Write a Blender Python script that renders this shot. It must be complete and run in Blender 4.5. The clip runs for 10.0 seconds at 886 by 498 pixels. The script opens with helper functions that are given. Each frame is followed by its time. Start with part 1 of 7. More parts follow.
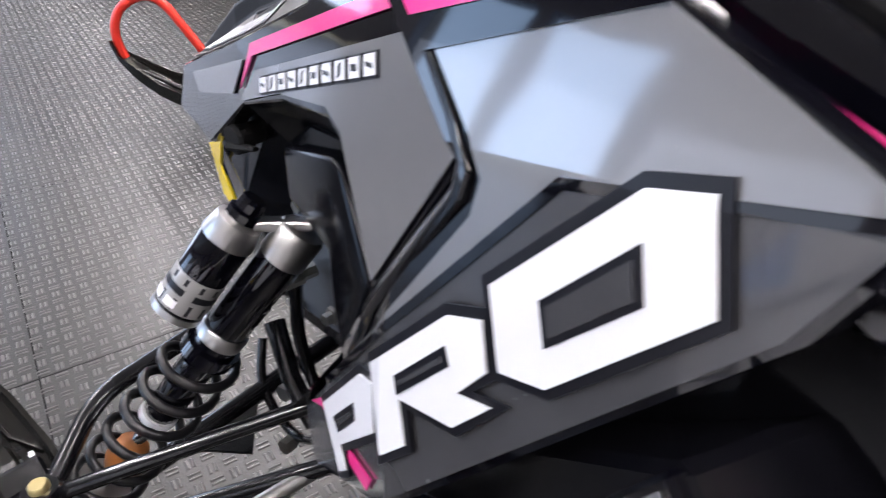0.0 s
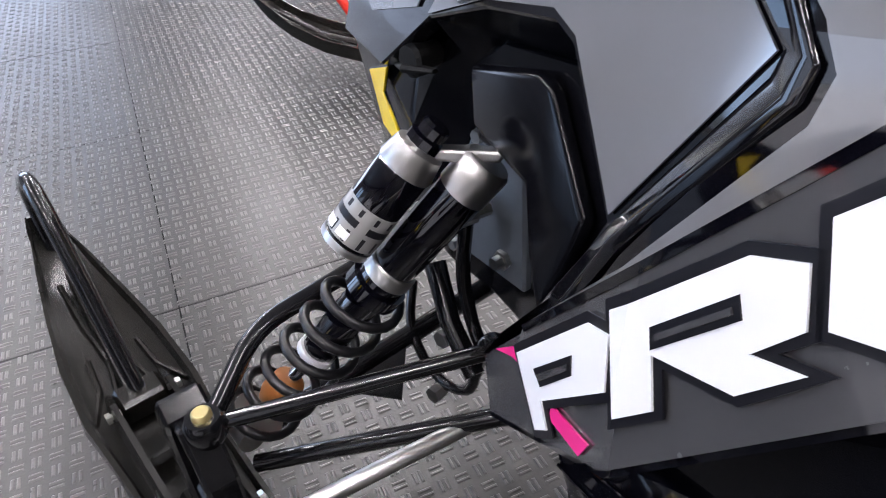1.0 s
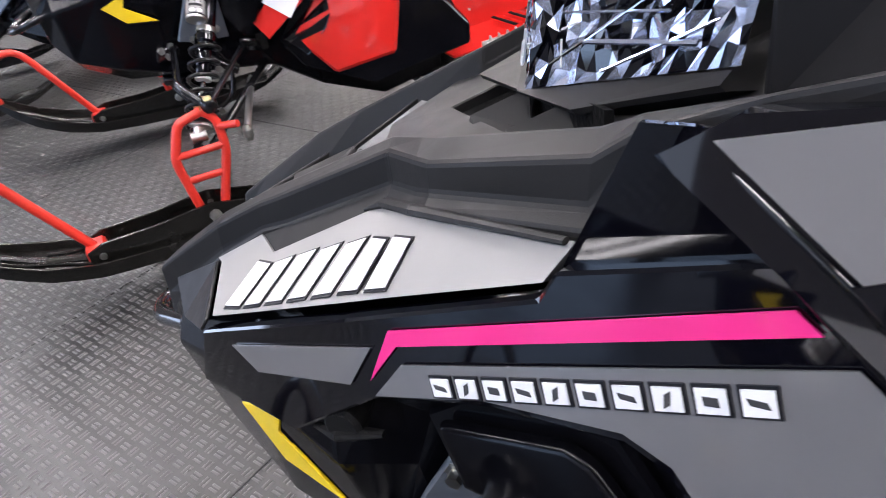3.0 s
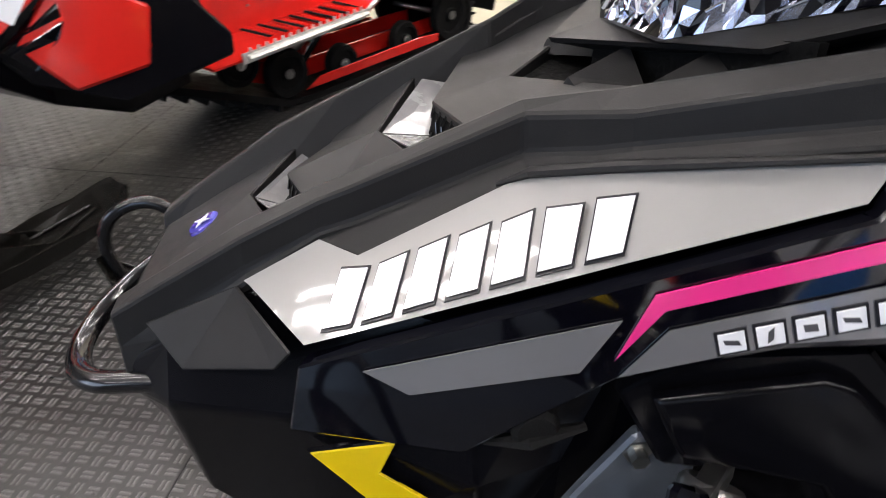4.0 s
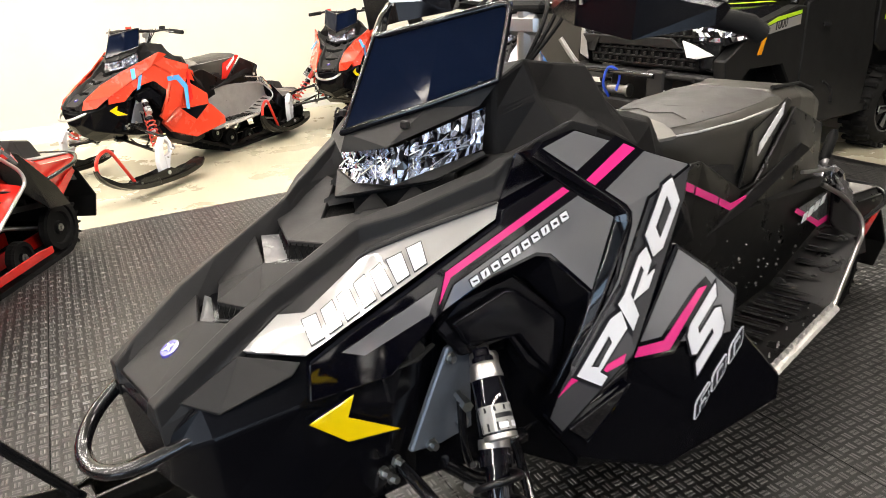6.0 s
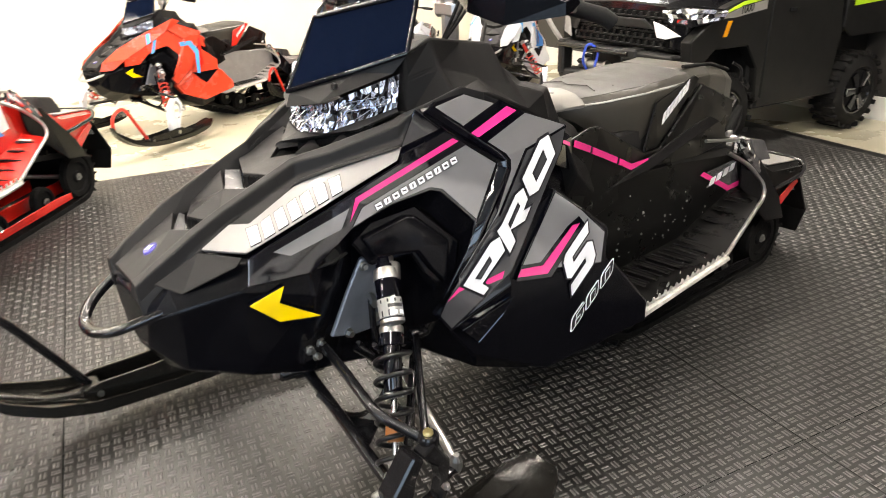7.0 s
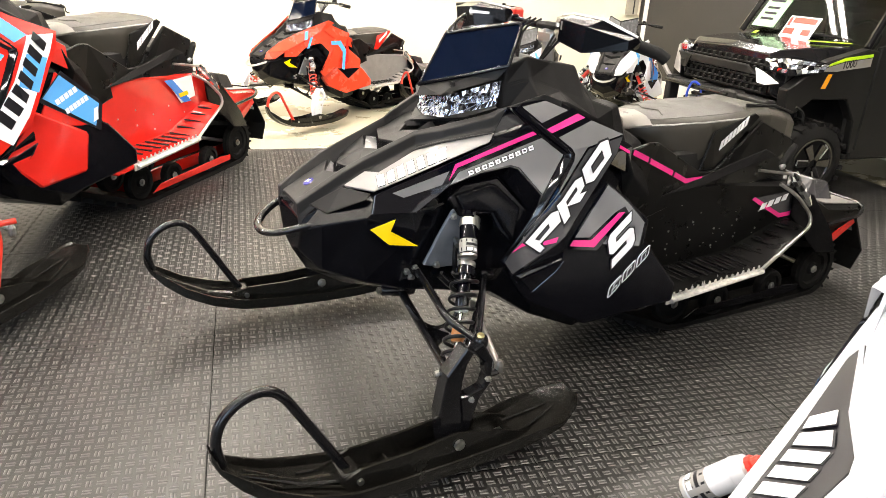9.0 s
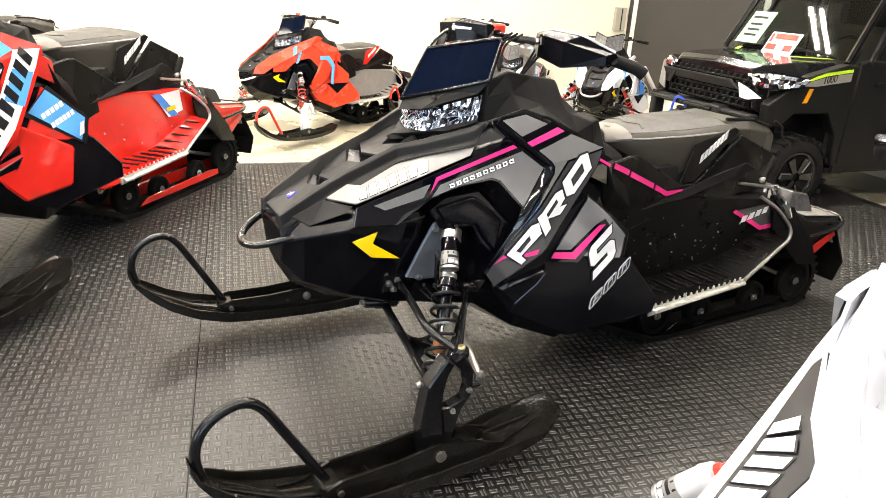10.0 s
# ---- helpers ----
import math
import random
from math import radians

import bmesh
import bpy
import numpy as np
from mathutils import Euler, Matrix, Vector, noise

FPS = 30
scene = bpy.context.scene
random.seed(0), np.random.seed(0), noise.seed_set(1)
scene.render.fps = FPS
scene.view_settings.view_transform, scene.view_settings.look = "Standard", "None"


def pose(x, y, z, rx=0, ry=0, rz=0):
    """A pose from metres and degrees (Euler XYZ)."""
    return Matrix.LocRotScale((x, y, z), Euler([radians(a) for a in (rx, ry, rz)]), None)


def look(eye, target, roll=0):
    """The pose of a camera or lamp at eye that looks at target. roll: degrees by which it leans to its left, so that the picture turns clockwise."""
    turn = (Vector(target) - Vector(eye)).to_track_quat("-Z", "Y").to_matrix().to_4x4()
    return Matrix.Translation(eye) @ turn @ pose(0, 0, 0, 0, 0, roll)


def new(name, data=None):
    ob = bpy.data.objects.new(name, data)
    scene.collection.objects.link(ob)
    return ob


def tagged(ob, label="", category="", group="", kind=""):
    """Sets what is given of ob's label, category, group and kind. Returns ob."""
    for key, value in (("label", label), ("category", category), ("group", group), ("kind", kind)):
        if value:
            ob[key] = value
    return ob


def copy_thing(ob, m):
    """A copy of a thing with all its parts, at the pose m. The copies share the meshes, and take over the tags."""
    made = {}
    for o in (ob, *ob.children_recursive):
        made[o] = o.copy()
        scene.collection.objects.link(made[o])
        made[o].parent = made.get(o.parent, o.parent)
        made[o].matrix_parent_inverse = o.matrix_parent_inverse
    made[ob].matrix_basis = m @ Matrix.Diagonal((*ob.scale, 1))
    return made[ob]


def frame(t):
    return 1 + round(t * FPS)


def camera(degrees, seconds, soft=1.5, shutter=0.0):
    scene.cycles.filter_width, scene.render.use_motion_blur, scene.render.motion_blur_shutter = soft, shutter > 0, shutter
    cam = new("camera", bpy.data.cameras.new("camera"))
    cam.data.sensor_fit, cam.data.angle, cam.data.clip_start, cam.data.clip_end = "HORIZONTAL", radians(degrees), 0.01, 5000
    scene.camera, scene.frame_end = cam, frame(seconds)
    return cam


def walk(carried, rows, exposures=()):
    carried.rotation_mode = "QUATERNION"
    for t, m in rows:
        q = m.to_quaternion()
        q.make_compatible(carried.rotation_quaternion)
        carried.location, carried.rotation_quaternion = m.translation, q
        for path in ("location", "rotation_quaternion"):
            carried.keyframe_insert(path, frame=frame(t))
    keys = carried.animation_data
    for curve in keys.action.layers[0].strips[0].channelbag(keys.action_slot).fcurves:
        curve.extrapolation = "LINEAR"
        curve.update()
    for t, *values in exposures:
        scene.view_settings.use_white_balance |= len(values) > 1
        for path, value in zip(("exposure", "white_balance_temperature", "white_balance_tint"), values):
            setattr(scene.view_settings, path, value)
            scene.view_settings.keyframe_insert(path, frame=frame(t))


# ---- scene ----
import itertools

from mathutils import geometry

cam = camera(65.4, 10.0, soft=0.8, shutter=0.3)
PATH = [
    (0, (0.668, -0.529, 0.971), (-0.502, 0.662, -0.13), -0.7),
    (0.5, (0.589, -0.552, 0.929), (-0.676, 0.511, -0.198), -2.3),
    (1, (0.579, -0.558, 0.922), (-0.725, 0.375, -0.274), -3.4),
    (1.5, (0.567, -0.583, 0.942), (-0.745, 0.313, -0.273), -3.8),
    (2, (0.526, -0.606, 1.026), (-0.726, 0.517, -0.056), -6.7),
    (2.5, (0.431, -0.57, 1.078), (-0.59, 0.811, 0.052), -8.9),
    (3, (0.337, -0.501, 1.075), (-0.46, 0.967, -0.025), -10.3),
    (3.2, (0.289, -0.491, 1.068), (-0.401, 0.994, -0.08), -9.9),
    (4.3, (-0.072, -0.535, 1.016), (0.33, 1.112, -0.046), 1.3),
    (4.5, (-0.094, -0.53, 1.0), (0.523, 1.085, -0.005), 2.6),
    (5, (-0.173, -0.601, 1.057), (0.77, 0.934, 0.188), 2.4),
    (5.5, (-0.318, -0.735, 1.124), (0.808, 0.726, 0.352), -1.9),
    (5.7, (-0.395, -0.818, 1.162), (0.801, 0.607, 0.429), -3.2),
    (6.8, (-0.539, -1.245, 1.244), (0.66, 0.148, 0.454), -2.5),
    (7, (-0.544, -1.337, 1.248), (0.6, 0.091, 0.442), -1.8),
    (7.5, (-0.661, -1.52, 1.297), (0.39, -0.019, 0.495), -1.8),
    (8, (-0.825, -1.652, 1.303), (0.246, -0.144, 0.542), 1.4),
    (8.5, (-0.835, -1.734, 1.297), (0.146, -0.174, 0.518), 2.9),
    (9, (-0.796, -1.816, 1.301), (0.116, -0.208, 0.539), 3.2),
    (9.5, (-0.775, -1.844, 1.3), (0.145, -0.224, 0.573), 3.3),
    (10, (-0.778, -1.844, 1.303), (0.16, -0.232, 0.58), 3.3),
]
walk(cam, [(t, look(eye, target, roll)) for t, eye, target, roll in PATH],
     exposures=[(0.0, 0.35, 6350, 20), (1.0, 0.34, 6250, 20), (2.2, 0.42, 6150, 22), (3.2, 0.02, 6250, 20), (4.5, -0.36, 6750, 16), (5.5, -0.12, 6900, 14), (7.0, 0.37, 7250, 14), (7.6, 0.42, 7250, 14), (10.0, 0.41, 7250, 13)])

# ---- world and lamps ----
world = bpy.data.worlds.new("world")
scene.world = world
world.use_nodes = True
world.node_tree.nodes["Background"].inputs[0].default_value = (0.72, 0.85, 1.0, 1)
world.node_tree.nodes["Background"].inputs[1].default_value = 1.4


# ---- materials ----
def mat(name, color, rough=0.5, metal=0.0, grain=0.0, scale=200.0, vary=0.0, vscale=6.0, coat=0.0, emit=0.0, wavy=0.0, spec=0.5):
    m = bpy.data.materials.new(name)
    m.use_nodes = True
    t = m.node_tree
    b = t.nodes["Principled BSDF"]
    b.inputs["Base Color"].default_value = (*color, 1)
    b.inputs["Roughness"].default_value = rough
    b.inputs["Metallic"].default_value = metal
    b.inputs["Coat Weight"].default_value = coat
    b.inputs["Coat Roughness"].default_value = 0.04
    b.inputs["Specular IOR Level"].default_value = spec
    if emit:
        b.inputs["Emission Color"].default_value = (*color, 1)
        b.inputs["Emission Strength"].default_value = emit
    co = t.nodes.new("ShaderNodeTexCoord")
    if grain:
        n = t.nodes.new("ShaderNodeTexNoise")
        n.inputs["Scale"].default_value = scale
        n.inputs["Detail"].default_value = 3
        t.links.new(co.outputs["Object"], n.inputs["Vector"])
        bu = t.nodes.new("ShaderNodeBump")
        bu.inputs["Strength"].default_value = grain
        bu.inputs["Distance"].default_value = 0.002
        t.links.new(n.outputs["Fac"], bu.inputs["Height"])
        t.links.new(bu.outputs["Normal"], b.inputs["Normal"])
    if wavy:
        n = t.nodes.new("ShaderNodeTexNoise")
        n.inputs["Scale"].default_value = 7.0
        n.inputs["Detail"].default_value = 1.5
        t.links.new(co.outputs["Object"], n.inputs["Vector"])
        bu = t.nodes.new("ShaderNodeBump")
        bu.inputs["Strength"].default_value = wavy
        bu.inputs["Distance"].default_value = 0.02
        t.links.new(n.outputs["Fac"], bu.inputs["Height"])
        t.links.new(bu.outputs["Normal"], b.inputs["Normal"])
        t.links.new(bu.outputs["Normal"], b.inputs["Coat Normal"])
    if vary:
        n = t.nodes.new("ShaderNodeTexNoise")
        n.inputs["Scale"].default_value = vscale
        n.inputs["Detail"].default_value = 6
        n.inputs["Roughness"].default_value = 0.65
        t.links.new(co.outputs["Object"], n.inputs["Vector"])
        mx = t.nodes.new("ShaderNodeMix")
        mx.data_type = "RGBA"
        mx.blend_type = "MULTIPLY"
        mx.inputs["Factor"].default_value = 1.0
        mx.inputs["A"].default_value = (*color, 1)
        r = t.nodes.new("ShaderNodeMapRange")
        r.inputs["From Min"].default_value = 0.3
        r.inputs["From Max"].default_value = 0.7
        r.inputs["To Min"].default_value = 1 - vary
        r.inputs["To Max"].default_value = 1 + vary * 0.6
        t.links.new(n.outputs["Fac"], r.inputs["Value"])
        t.links.new(r.outputs["Result"], mx.inputs["B"])
        t.links.new(mx.outputs["Result"], b.inputs["Base Color"])
        r2 = t.nodes.new("ShaderNodeMapRange")
        r2.inputs["From Min"].default_value = 0.3
        r2.inputs["From Max"].default_value = 0.7
        r2.inputs["To Min"].default_value = max(0.02, rough * 0.8)
        r2.inputs["To Max"].default_value = min(1, rough * 1.25)
        t.links.new(n.outputs["Fac"], r2.inputs["Value"])
        t.links.new(r2.outputs["Result"], b.inputs["Roughness"])
    return m


PLASTIC = mat("matte_plastic", (0.0150, 0.0147, 0.0150), 0.47, grain=0.09, scale=900, vary=0.08, vscale=9, spec=0.19)
CONSOLE = mat("console_plastic", (0.0085, 0.0082, 0.0085), 0.50, grain=0.09, scale=900, vary=0.12, vscale=9, spec=0.08)
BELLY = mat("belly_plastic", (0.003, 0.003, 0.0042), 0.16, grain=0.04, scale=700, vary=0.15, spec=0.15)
GLOSS = mat("gloss_black", (0.002, 0.002, 0.004), 0.05, coat=0.6, vary=0.1, vscale=3, spec=0.4, wavy=0.10)
GREY = mat("grey_decal", (0.150, 0.150, 0.157), 0.22, coat=0.9, vary=0.04, vscale=14, wavy=0.12)
GREY.node_tree.nodes["Principled BSDF"].inputs["Coat Roughness"].default_value = 0.07
GREY.node_tree.nodes["Principled BSDF"].inputs["Coat IOR"].default_value = 1.9
DGREY = mat("dark_grey_decal", (0.050, 0.050, 0.054), 0.22, coat=0.6, vary=0.05, vscale=14, wavy=0.15)
SILVER = mat("silver_decal", (0.28, 0.275, 0.27), 0.42, metal=0.1, coat=0.7, vary=0.05, vscale=9, wavy=0.08, spec=0.3)
SATIN = mat("satin_black", (0.003, 0.003, 0.0045), 0.07, coat=0.5, vary=0.1, vscale=6, spec=0.4, wavy=0.10)
PINK = mat("pink_decal", (0.83, 0.03, 0.24), 0.22, coat=0.7)
WHITE = mat("white_decal", (0.82, 0.83, 0.86), 0.25, coat=0.5)
YELLOW = mat("yellow_marker", (0.80, 0.57, 0.005), 0.22, coat=0.4, grain=0.1, scale=300)
AMBER = mat("amber_lens", (0.8, 0.3, 0.01), 0.2, coat=0.5)
RED = mat("red_paint", (0.62, 0.018, 0.012), 0.2, coat=0.8, vary=0.06)
REDTUBE = mat("red_powder_coat", (0.66, 0.035, 0.02), 0.32, grain=0.08, scale=400)
ORANGE = mat("orange_red_paint", (0.68, 0.05, 0.02), 0.25, coat=0.7, vary=0.06)
BLUE = mat("blue_decal", (0.03, 0.2, 0.62), 0.25, coat=0.5)
SKY = mat("light_blue_decal", (0.08, 0.36, 0.75), 0.25, coat=0.5)
BADGE = mat("badge_blue", (0.05, 0.04, 0.32), 0.2, coat=0.6)
LIME = mat("lime_decal", (0.45, 0.72, 0.02), 0.3)
ALU = mat("brushed_aluminium", (0.55, 0.54, 0.53), 0.34, metal=1.0, grain=0.08, scale=260)
WORN = mat("worn_white_edge", (0.62, 0.61, 0.58), 0.4, metal=0.6, grain=0.25, scale=120, vary=0.3, vscale=40)
STEEL = mat("zinc_steel", (0.4, 0.4, 0.38), 0.35, metal=1.0, vary=0.25, vscale=60)
TUBE = mat("black_gloss_tube", (0.005, 0.005, 0.006), 0.16, coat=0.35, vary=0.1, spec=0.3)
SPRING = mat("spring_black", (0.006, 0.006, 0.007), 0.3, coat=0.15, spec=0.25)
RUBBER = mat("track_rubber", (0.008, 0.008, 0.008), 0.75, grain=0.5, scale=150, vary=0.3, vscale=20, spec=0.1)
SKIP = mat("ski_plastic", (0.0085, 0.0080, 0.0070), 0.22, grain=0.08, scale=300, vary=0.30, vscale=14, spec=0.34)
VINYL = mat("seat_vinyl", (0.038, 0.035, 0.029), 0.38, grain=0.12, scale=500, vary=0.12, vscale=8, spec=0.5)
VINYL_LIGHT = mat("seat_top_vinyl", (0.034, 0.032, 0.030), 0.48, grain=0.25, scale=420, vary=0.12, vscale=8)
CAPV = mat("pale_vinyl", (0.16, 0.15, 0.135), 0.42, grain=0.3, scale=420, vary=0.12, vscale=8)
STITCH = mat("grey_stitching", (0.42, 0.41, 0.39), 0.6)
BUMPER_O = mat("orange_bump_stop", (0.36, 0.13, 0.03), 0.5)
BRASS = mat("yellow_zinc", (0.75, 0.62, 0.3), 0.3, metal=0.9)
CHROME = mat("bright_chrome", (0.86, 0.87, 0.9), 0.08, metal=1.0)
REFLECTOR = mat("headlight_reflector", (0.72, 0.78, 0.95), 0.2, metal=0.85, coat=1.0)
TINT = mat("tinted_windshield", (0.003, 0.006, 0.017), 0.05, coat=0.0, spec=0.10)
# near-black for real mesh, and for the shade inside scoop and slots
DARKHOLE = mat("dark_mesh_and_hole", (0.003, 0.003, 0.003), 0.7, grain=1.0, scale=120, spec=0.1)
PALEPL = mat("pale_sheen_plastic", (0.15, 0.15, 0.155), 0.25, coat=0.3, vary=0.2, vscale=30)
WHITEP = mat("white_paint", (0.66, 0.68, 0.73), 0.22, coat=0.7, vary=0.03)
TUNNEL = mat("tunnel_black", (0.004, 0.004, 0.004), 0.30, vary=0.25, vscale=12, spec=0.17)
TUNGREY = mat("tunnel_grey", (0.3, 0.29, 0.28), 0.4, metal=0.3, vary=0.15, vscale=10)
REFLECT = mat("red_reflector", (0.55, 0.012, 0.01), 0.25, coat=0.5, grain=0.2, scale=250)
FLAPR = mat("flap_rubber", (0.006, 0.006, 0.006), 0.6, vary=0.2, spec=0.12)
FOAM = mat("grip_rubber", (0.008, 0.008, 0.008), 0.7, grain=0.4, scale=500, spec=0.15)
PAPER = mat("paper", (0.34, 0.58, 0.36), 0.8, vary=0.06)
INK = mat("ink", (0.006, 0.006, 0.009), 0.35, spec=0.3)
TYRE = mat("tyre_rubber", (0.010, 0.010, 0.010), 0.7, grain=0.4, scale=90, vary=0.25, vscale=15, spec=0.12)
UTVBODY = mat("charcoal_body", (0.009, 0.009, 0.009), 0.42, vary=0.12, spec=0.16)
UTVGLOSS = mat("utv_black_gloss", (0.005, 0.005, 0.006), 0.14, coat=0.4, spec=0.3)
ROPE = mat("blue_rope", (0.01, 0.06, 0.5), 0.6, grain=0.6, scale=300)
GLASSM = mat("cab_glass", (0.42, 0.47, 0.45), 0.02)
GLASSM.node_tree.nodes["Principled BSDF"].inputs["Transmission Weight"].default_value = 1.0
GLASSM.node_tree.nodes["Principled BSDF"].inputs["IOR"].default_value = 1.42
LAMP = mat("lamp_diffuser", (1.0, 0.98, 0.93), 0.5, emit=96)
LAMPBODY = mat("lamp_housing", (0.75, 0.75, 0.74), 0.5)


def wall_mat(name, color, rough, scale):
    return mat(name, color, rough, grain=0.12, scale=scale, vary=0.07, vscale=1.3)


CREAM = wall_mat("cream_wall", (0.72, 0.68, 0.565), 0.75, 60)
CONCRETE = mat("sealed_floor", (0.50, 0.465, 0.345), 0.28, grain=0.05, scale=40, vary=0.1, vscale=1.7)
DARKWALL = wall_mat("charcoal_panel", (0.032, 0.03, 0.028), 0.5, 80)
TRIMW = mat("white_trim", (0.72, 0.71, 0.68), 0.5, vary=0.06)
CEIL = mat("ceiling_grey", (0.38, 0.37, 0.35), 0.85, vary=0.1)
BACKWALL = wall_mat("grey_partition", (0.09, 0.09, 0.1), 0.6, 60)
# bars paler than the mat: worn crests, and their sheen put into the colour
TREAD = mat("worn_sheen_bar", (0.075, 0.073, 0.070), 0.32, grain=0.2, scale=300, vary=0.4, vscale=38, spec=0.6)
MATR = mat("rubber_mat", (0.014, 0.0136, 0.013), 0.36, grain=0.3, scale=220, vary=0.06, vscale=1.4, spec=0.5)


# ---- mesh helpers ----
def part(name, bm, material, parent=None, label="", smooth=False):
    bmesh.ops.recalc_face_normals(bm, faces=bm.faces)
    me = bpy.data.meshes.new(name)
    bm.to_mesh(me)
    bm.free()
    me.materials.append(material)
    if smooth:
        for p in me.polygons:
            p.use_smooth = True
        me.set_sharp_from_angle(angle=0.80)
    ob = new(name, me)
    if parent:
        ob.parent = parent
    if label:
        ob["label"] = label
    return ob


def thing(name, label, category, group="", kind=""):
    return tagged(new(name), label, category, group, kind)


def bevel(bm, w, seg=1, angle=0.5):
    ed = [e for e in bm.edges if len(e.link_faces) == 2 and e.calc_face_angle(0) > angle]
    bmesh.ops.bevel(bm, geom=ed, offset=w, segments=seg, affect="EDGES", profile=0.5, clamp_overlap=True)
    return bm


def box(x0, x1, y0, y1, z0, z1, bev=0.0):
    bm = bmesh.new()
    v = [bm.verts.new((x, y, z)) for x in (x0, x1) for y in (y0, y1) for z in (z0, z1)]
    for f in ((0, 1, 3, 2), (4, 6, 7, 5), (0, 4, 5, 1), (2, 3, 7, 6), (0, 2, 6, 4), (1, 5, 7, 3)):
        bm.faces.new([v[i] for i in f])
    bmesh.ops.recalc_face_normals(bm, faces=bm.faces)
    return bevel(bm, bev) if bev else bm


def slab(points, direction, bev=0.0):
    """A flat or near-flat polygon of 3D points pushed along a direction into a solid."""
    bm = bmesh.new()
    d = Vector(direction)
    a = [bm.verts.new(Vector(p)) for p in points]
    b = [bm.verts.new(Vector(p) + d) for p in points]
    n = len(points)
    bm.faces.new(a)
    bm.faces.new(b[::-1])
    for i in range(n):
        bm.faces.new([a[i], b[i], b[(i + 1) % n], a[(i + 1) % n]])
    bmesh.ops.recalc_face_normals(bm, faces=bm.faces)
    if bev:
        bevel(bm, bev, 1, 0.6)
    bmesh.ops.triangulate(bm, faces=[f for f in bm.faces if len(f.verts) > 4])
    return bm


def rings(loops, closed=True, caps=True):
    bm = bmesh.new()
    vs = [[bm.verts.new(p) for p in r] for r in loops]
    n = len(loops[0])
    for a, b in zip(vs, vs[1:]):
        for i in range(n if closed else n - 1):
            j = (i + 1) % n
            bm.faces.new([a[i], a[j], b[j], b[i]])
    if caps and closed:
        bm.faces.new(vs[0][::-1])
        bm.faces.new(vs[-1])
    bmesh.ops.recalc_face_normals(bm, faces=bm.faces)
    return bm


def frame_at(d):
    d = d.normalized()
    u = d.cross(Vector((0, 0, 1)) if abs(d.z) < 0.9 else Vector((1, 0, 0))).normalized()
    return u, d.cross(u)


def tube(pts, r, n=10, flat=1.0):
    """A bent bar through the given points; r may be one radius or one for each point."""
    pts = [Vector(p) for p in pts]
    rr = r if isinstance(r, (list, tuple)) else [r] * len(pts)
    loops = []
    u = None
    for i, p in enumerate(pts):
        d = (pts[min(i + 1, len(pts) - 1)] - pts[max(i - 1, 0)]).normalized()
        if u is None:
            u, w = frame_at(d)
        else:
            u = (u - d * u.dot(d)).normalized()
            w = d.cross(u)
        loops.append([p + rr[i] * (math.cos(k) * u + flat * math.sin(k) * w) for k in [2 * math.pi * j / n for j in range(n)]])
    return rings(loops)


def soften(pts, r=0.03, seg=4):
    """Round the corners of a polyline."""
    pts = [Vector(p) for p in pts]
    out = [pts[0]]
    for a, b, c in zip(pts, pts[1:], pts[2:]):
        p, q = b + (a - b).normalized() * min(r, (a - b).length / 2), b + (c - b).normalized() * min(r, (c - b).length / 2)
        out += [p * (1 - s) ** 2 + b * 2 * s * (1 - s) + q * s * s for s in [k / seg for k in range(seg + 1)]]
    return out + [pts[-1]]


def turned(a, b, profile, n=20):
    """A lathe between two points: profile rows of (0..1 along, radius)."""
    a, b = Vector(a), Vector(b)
    u, w = frame_at(b - a)
    return rings([[a + (b - a) * s + r * (math.cos(k) * u + math.sin(k) * w) for k in [2 * math.pi * j / n for j in range(n)]] for s, r in profile])


def coil(a, b, r, wire, turns, n=8):
    a, b = Vector(a), Vector(b)
    u, w = frame_at(b - a)
    steps = int(turns * 18)
    pts = []
    for i in range(steps + 1):
        s = i / steps
        k = 2 * math.pi * turns * s
        pts.append(a + (b - a) * s + r * (math.cos(k) * u + math.sin(k) * w))
    return tube(pts, wire, n)


def join(*bms):
    out = bmesh.new()
    for bm in bms:
        me = bpy.data.meshes.new("tmp")
        bm.to_mesh(me)
        bm.free()
        out.from_mesh(me)
        bpy.data.meshes.remove(me)
    return out


def flip(points, side):
    """Points given for the left flank (y below zero), for the wanted side."""
    return [(p[0], p[1] * -side, p[2]) for p in points]


FLANK = (-0.41, -0.253, 0.242)
# the raised outer panel has three facets that meet in folds
FLANK_OUT = ((-0.478, -0.049, 0.200), (-0.6457, -0.0808, 0.42), (-0.3077, -0.379, 0.1564))
POD = (-0.25, -0.367, 0.16)


def on(plane, xz, proud=0.0):
    """Points of a flank plane from (x, z), moved outwards."""
    c, bx, bz = plane
    n = Vector((-bx, 1, -bz)).normalized()
    return [tuple(Vector((x, c + bx * x + bz * z, z)) - n * proud) for x, z in xz]


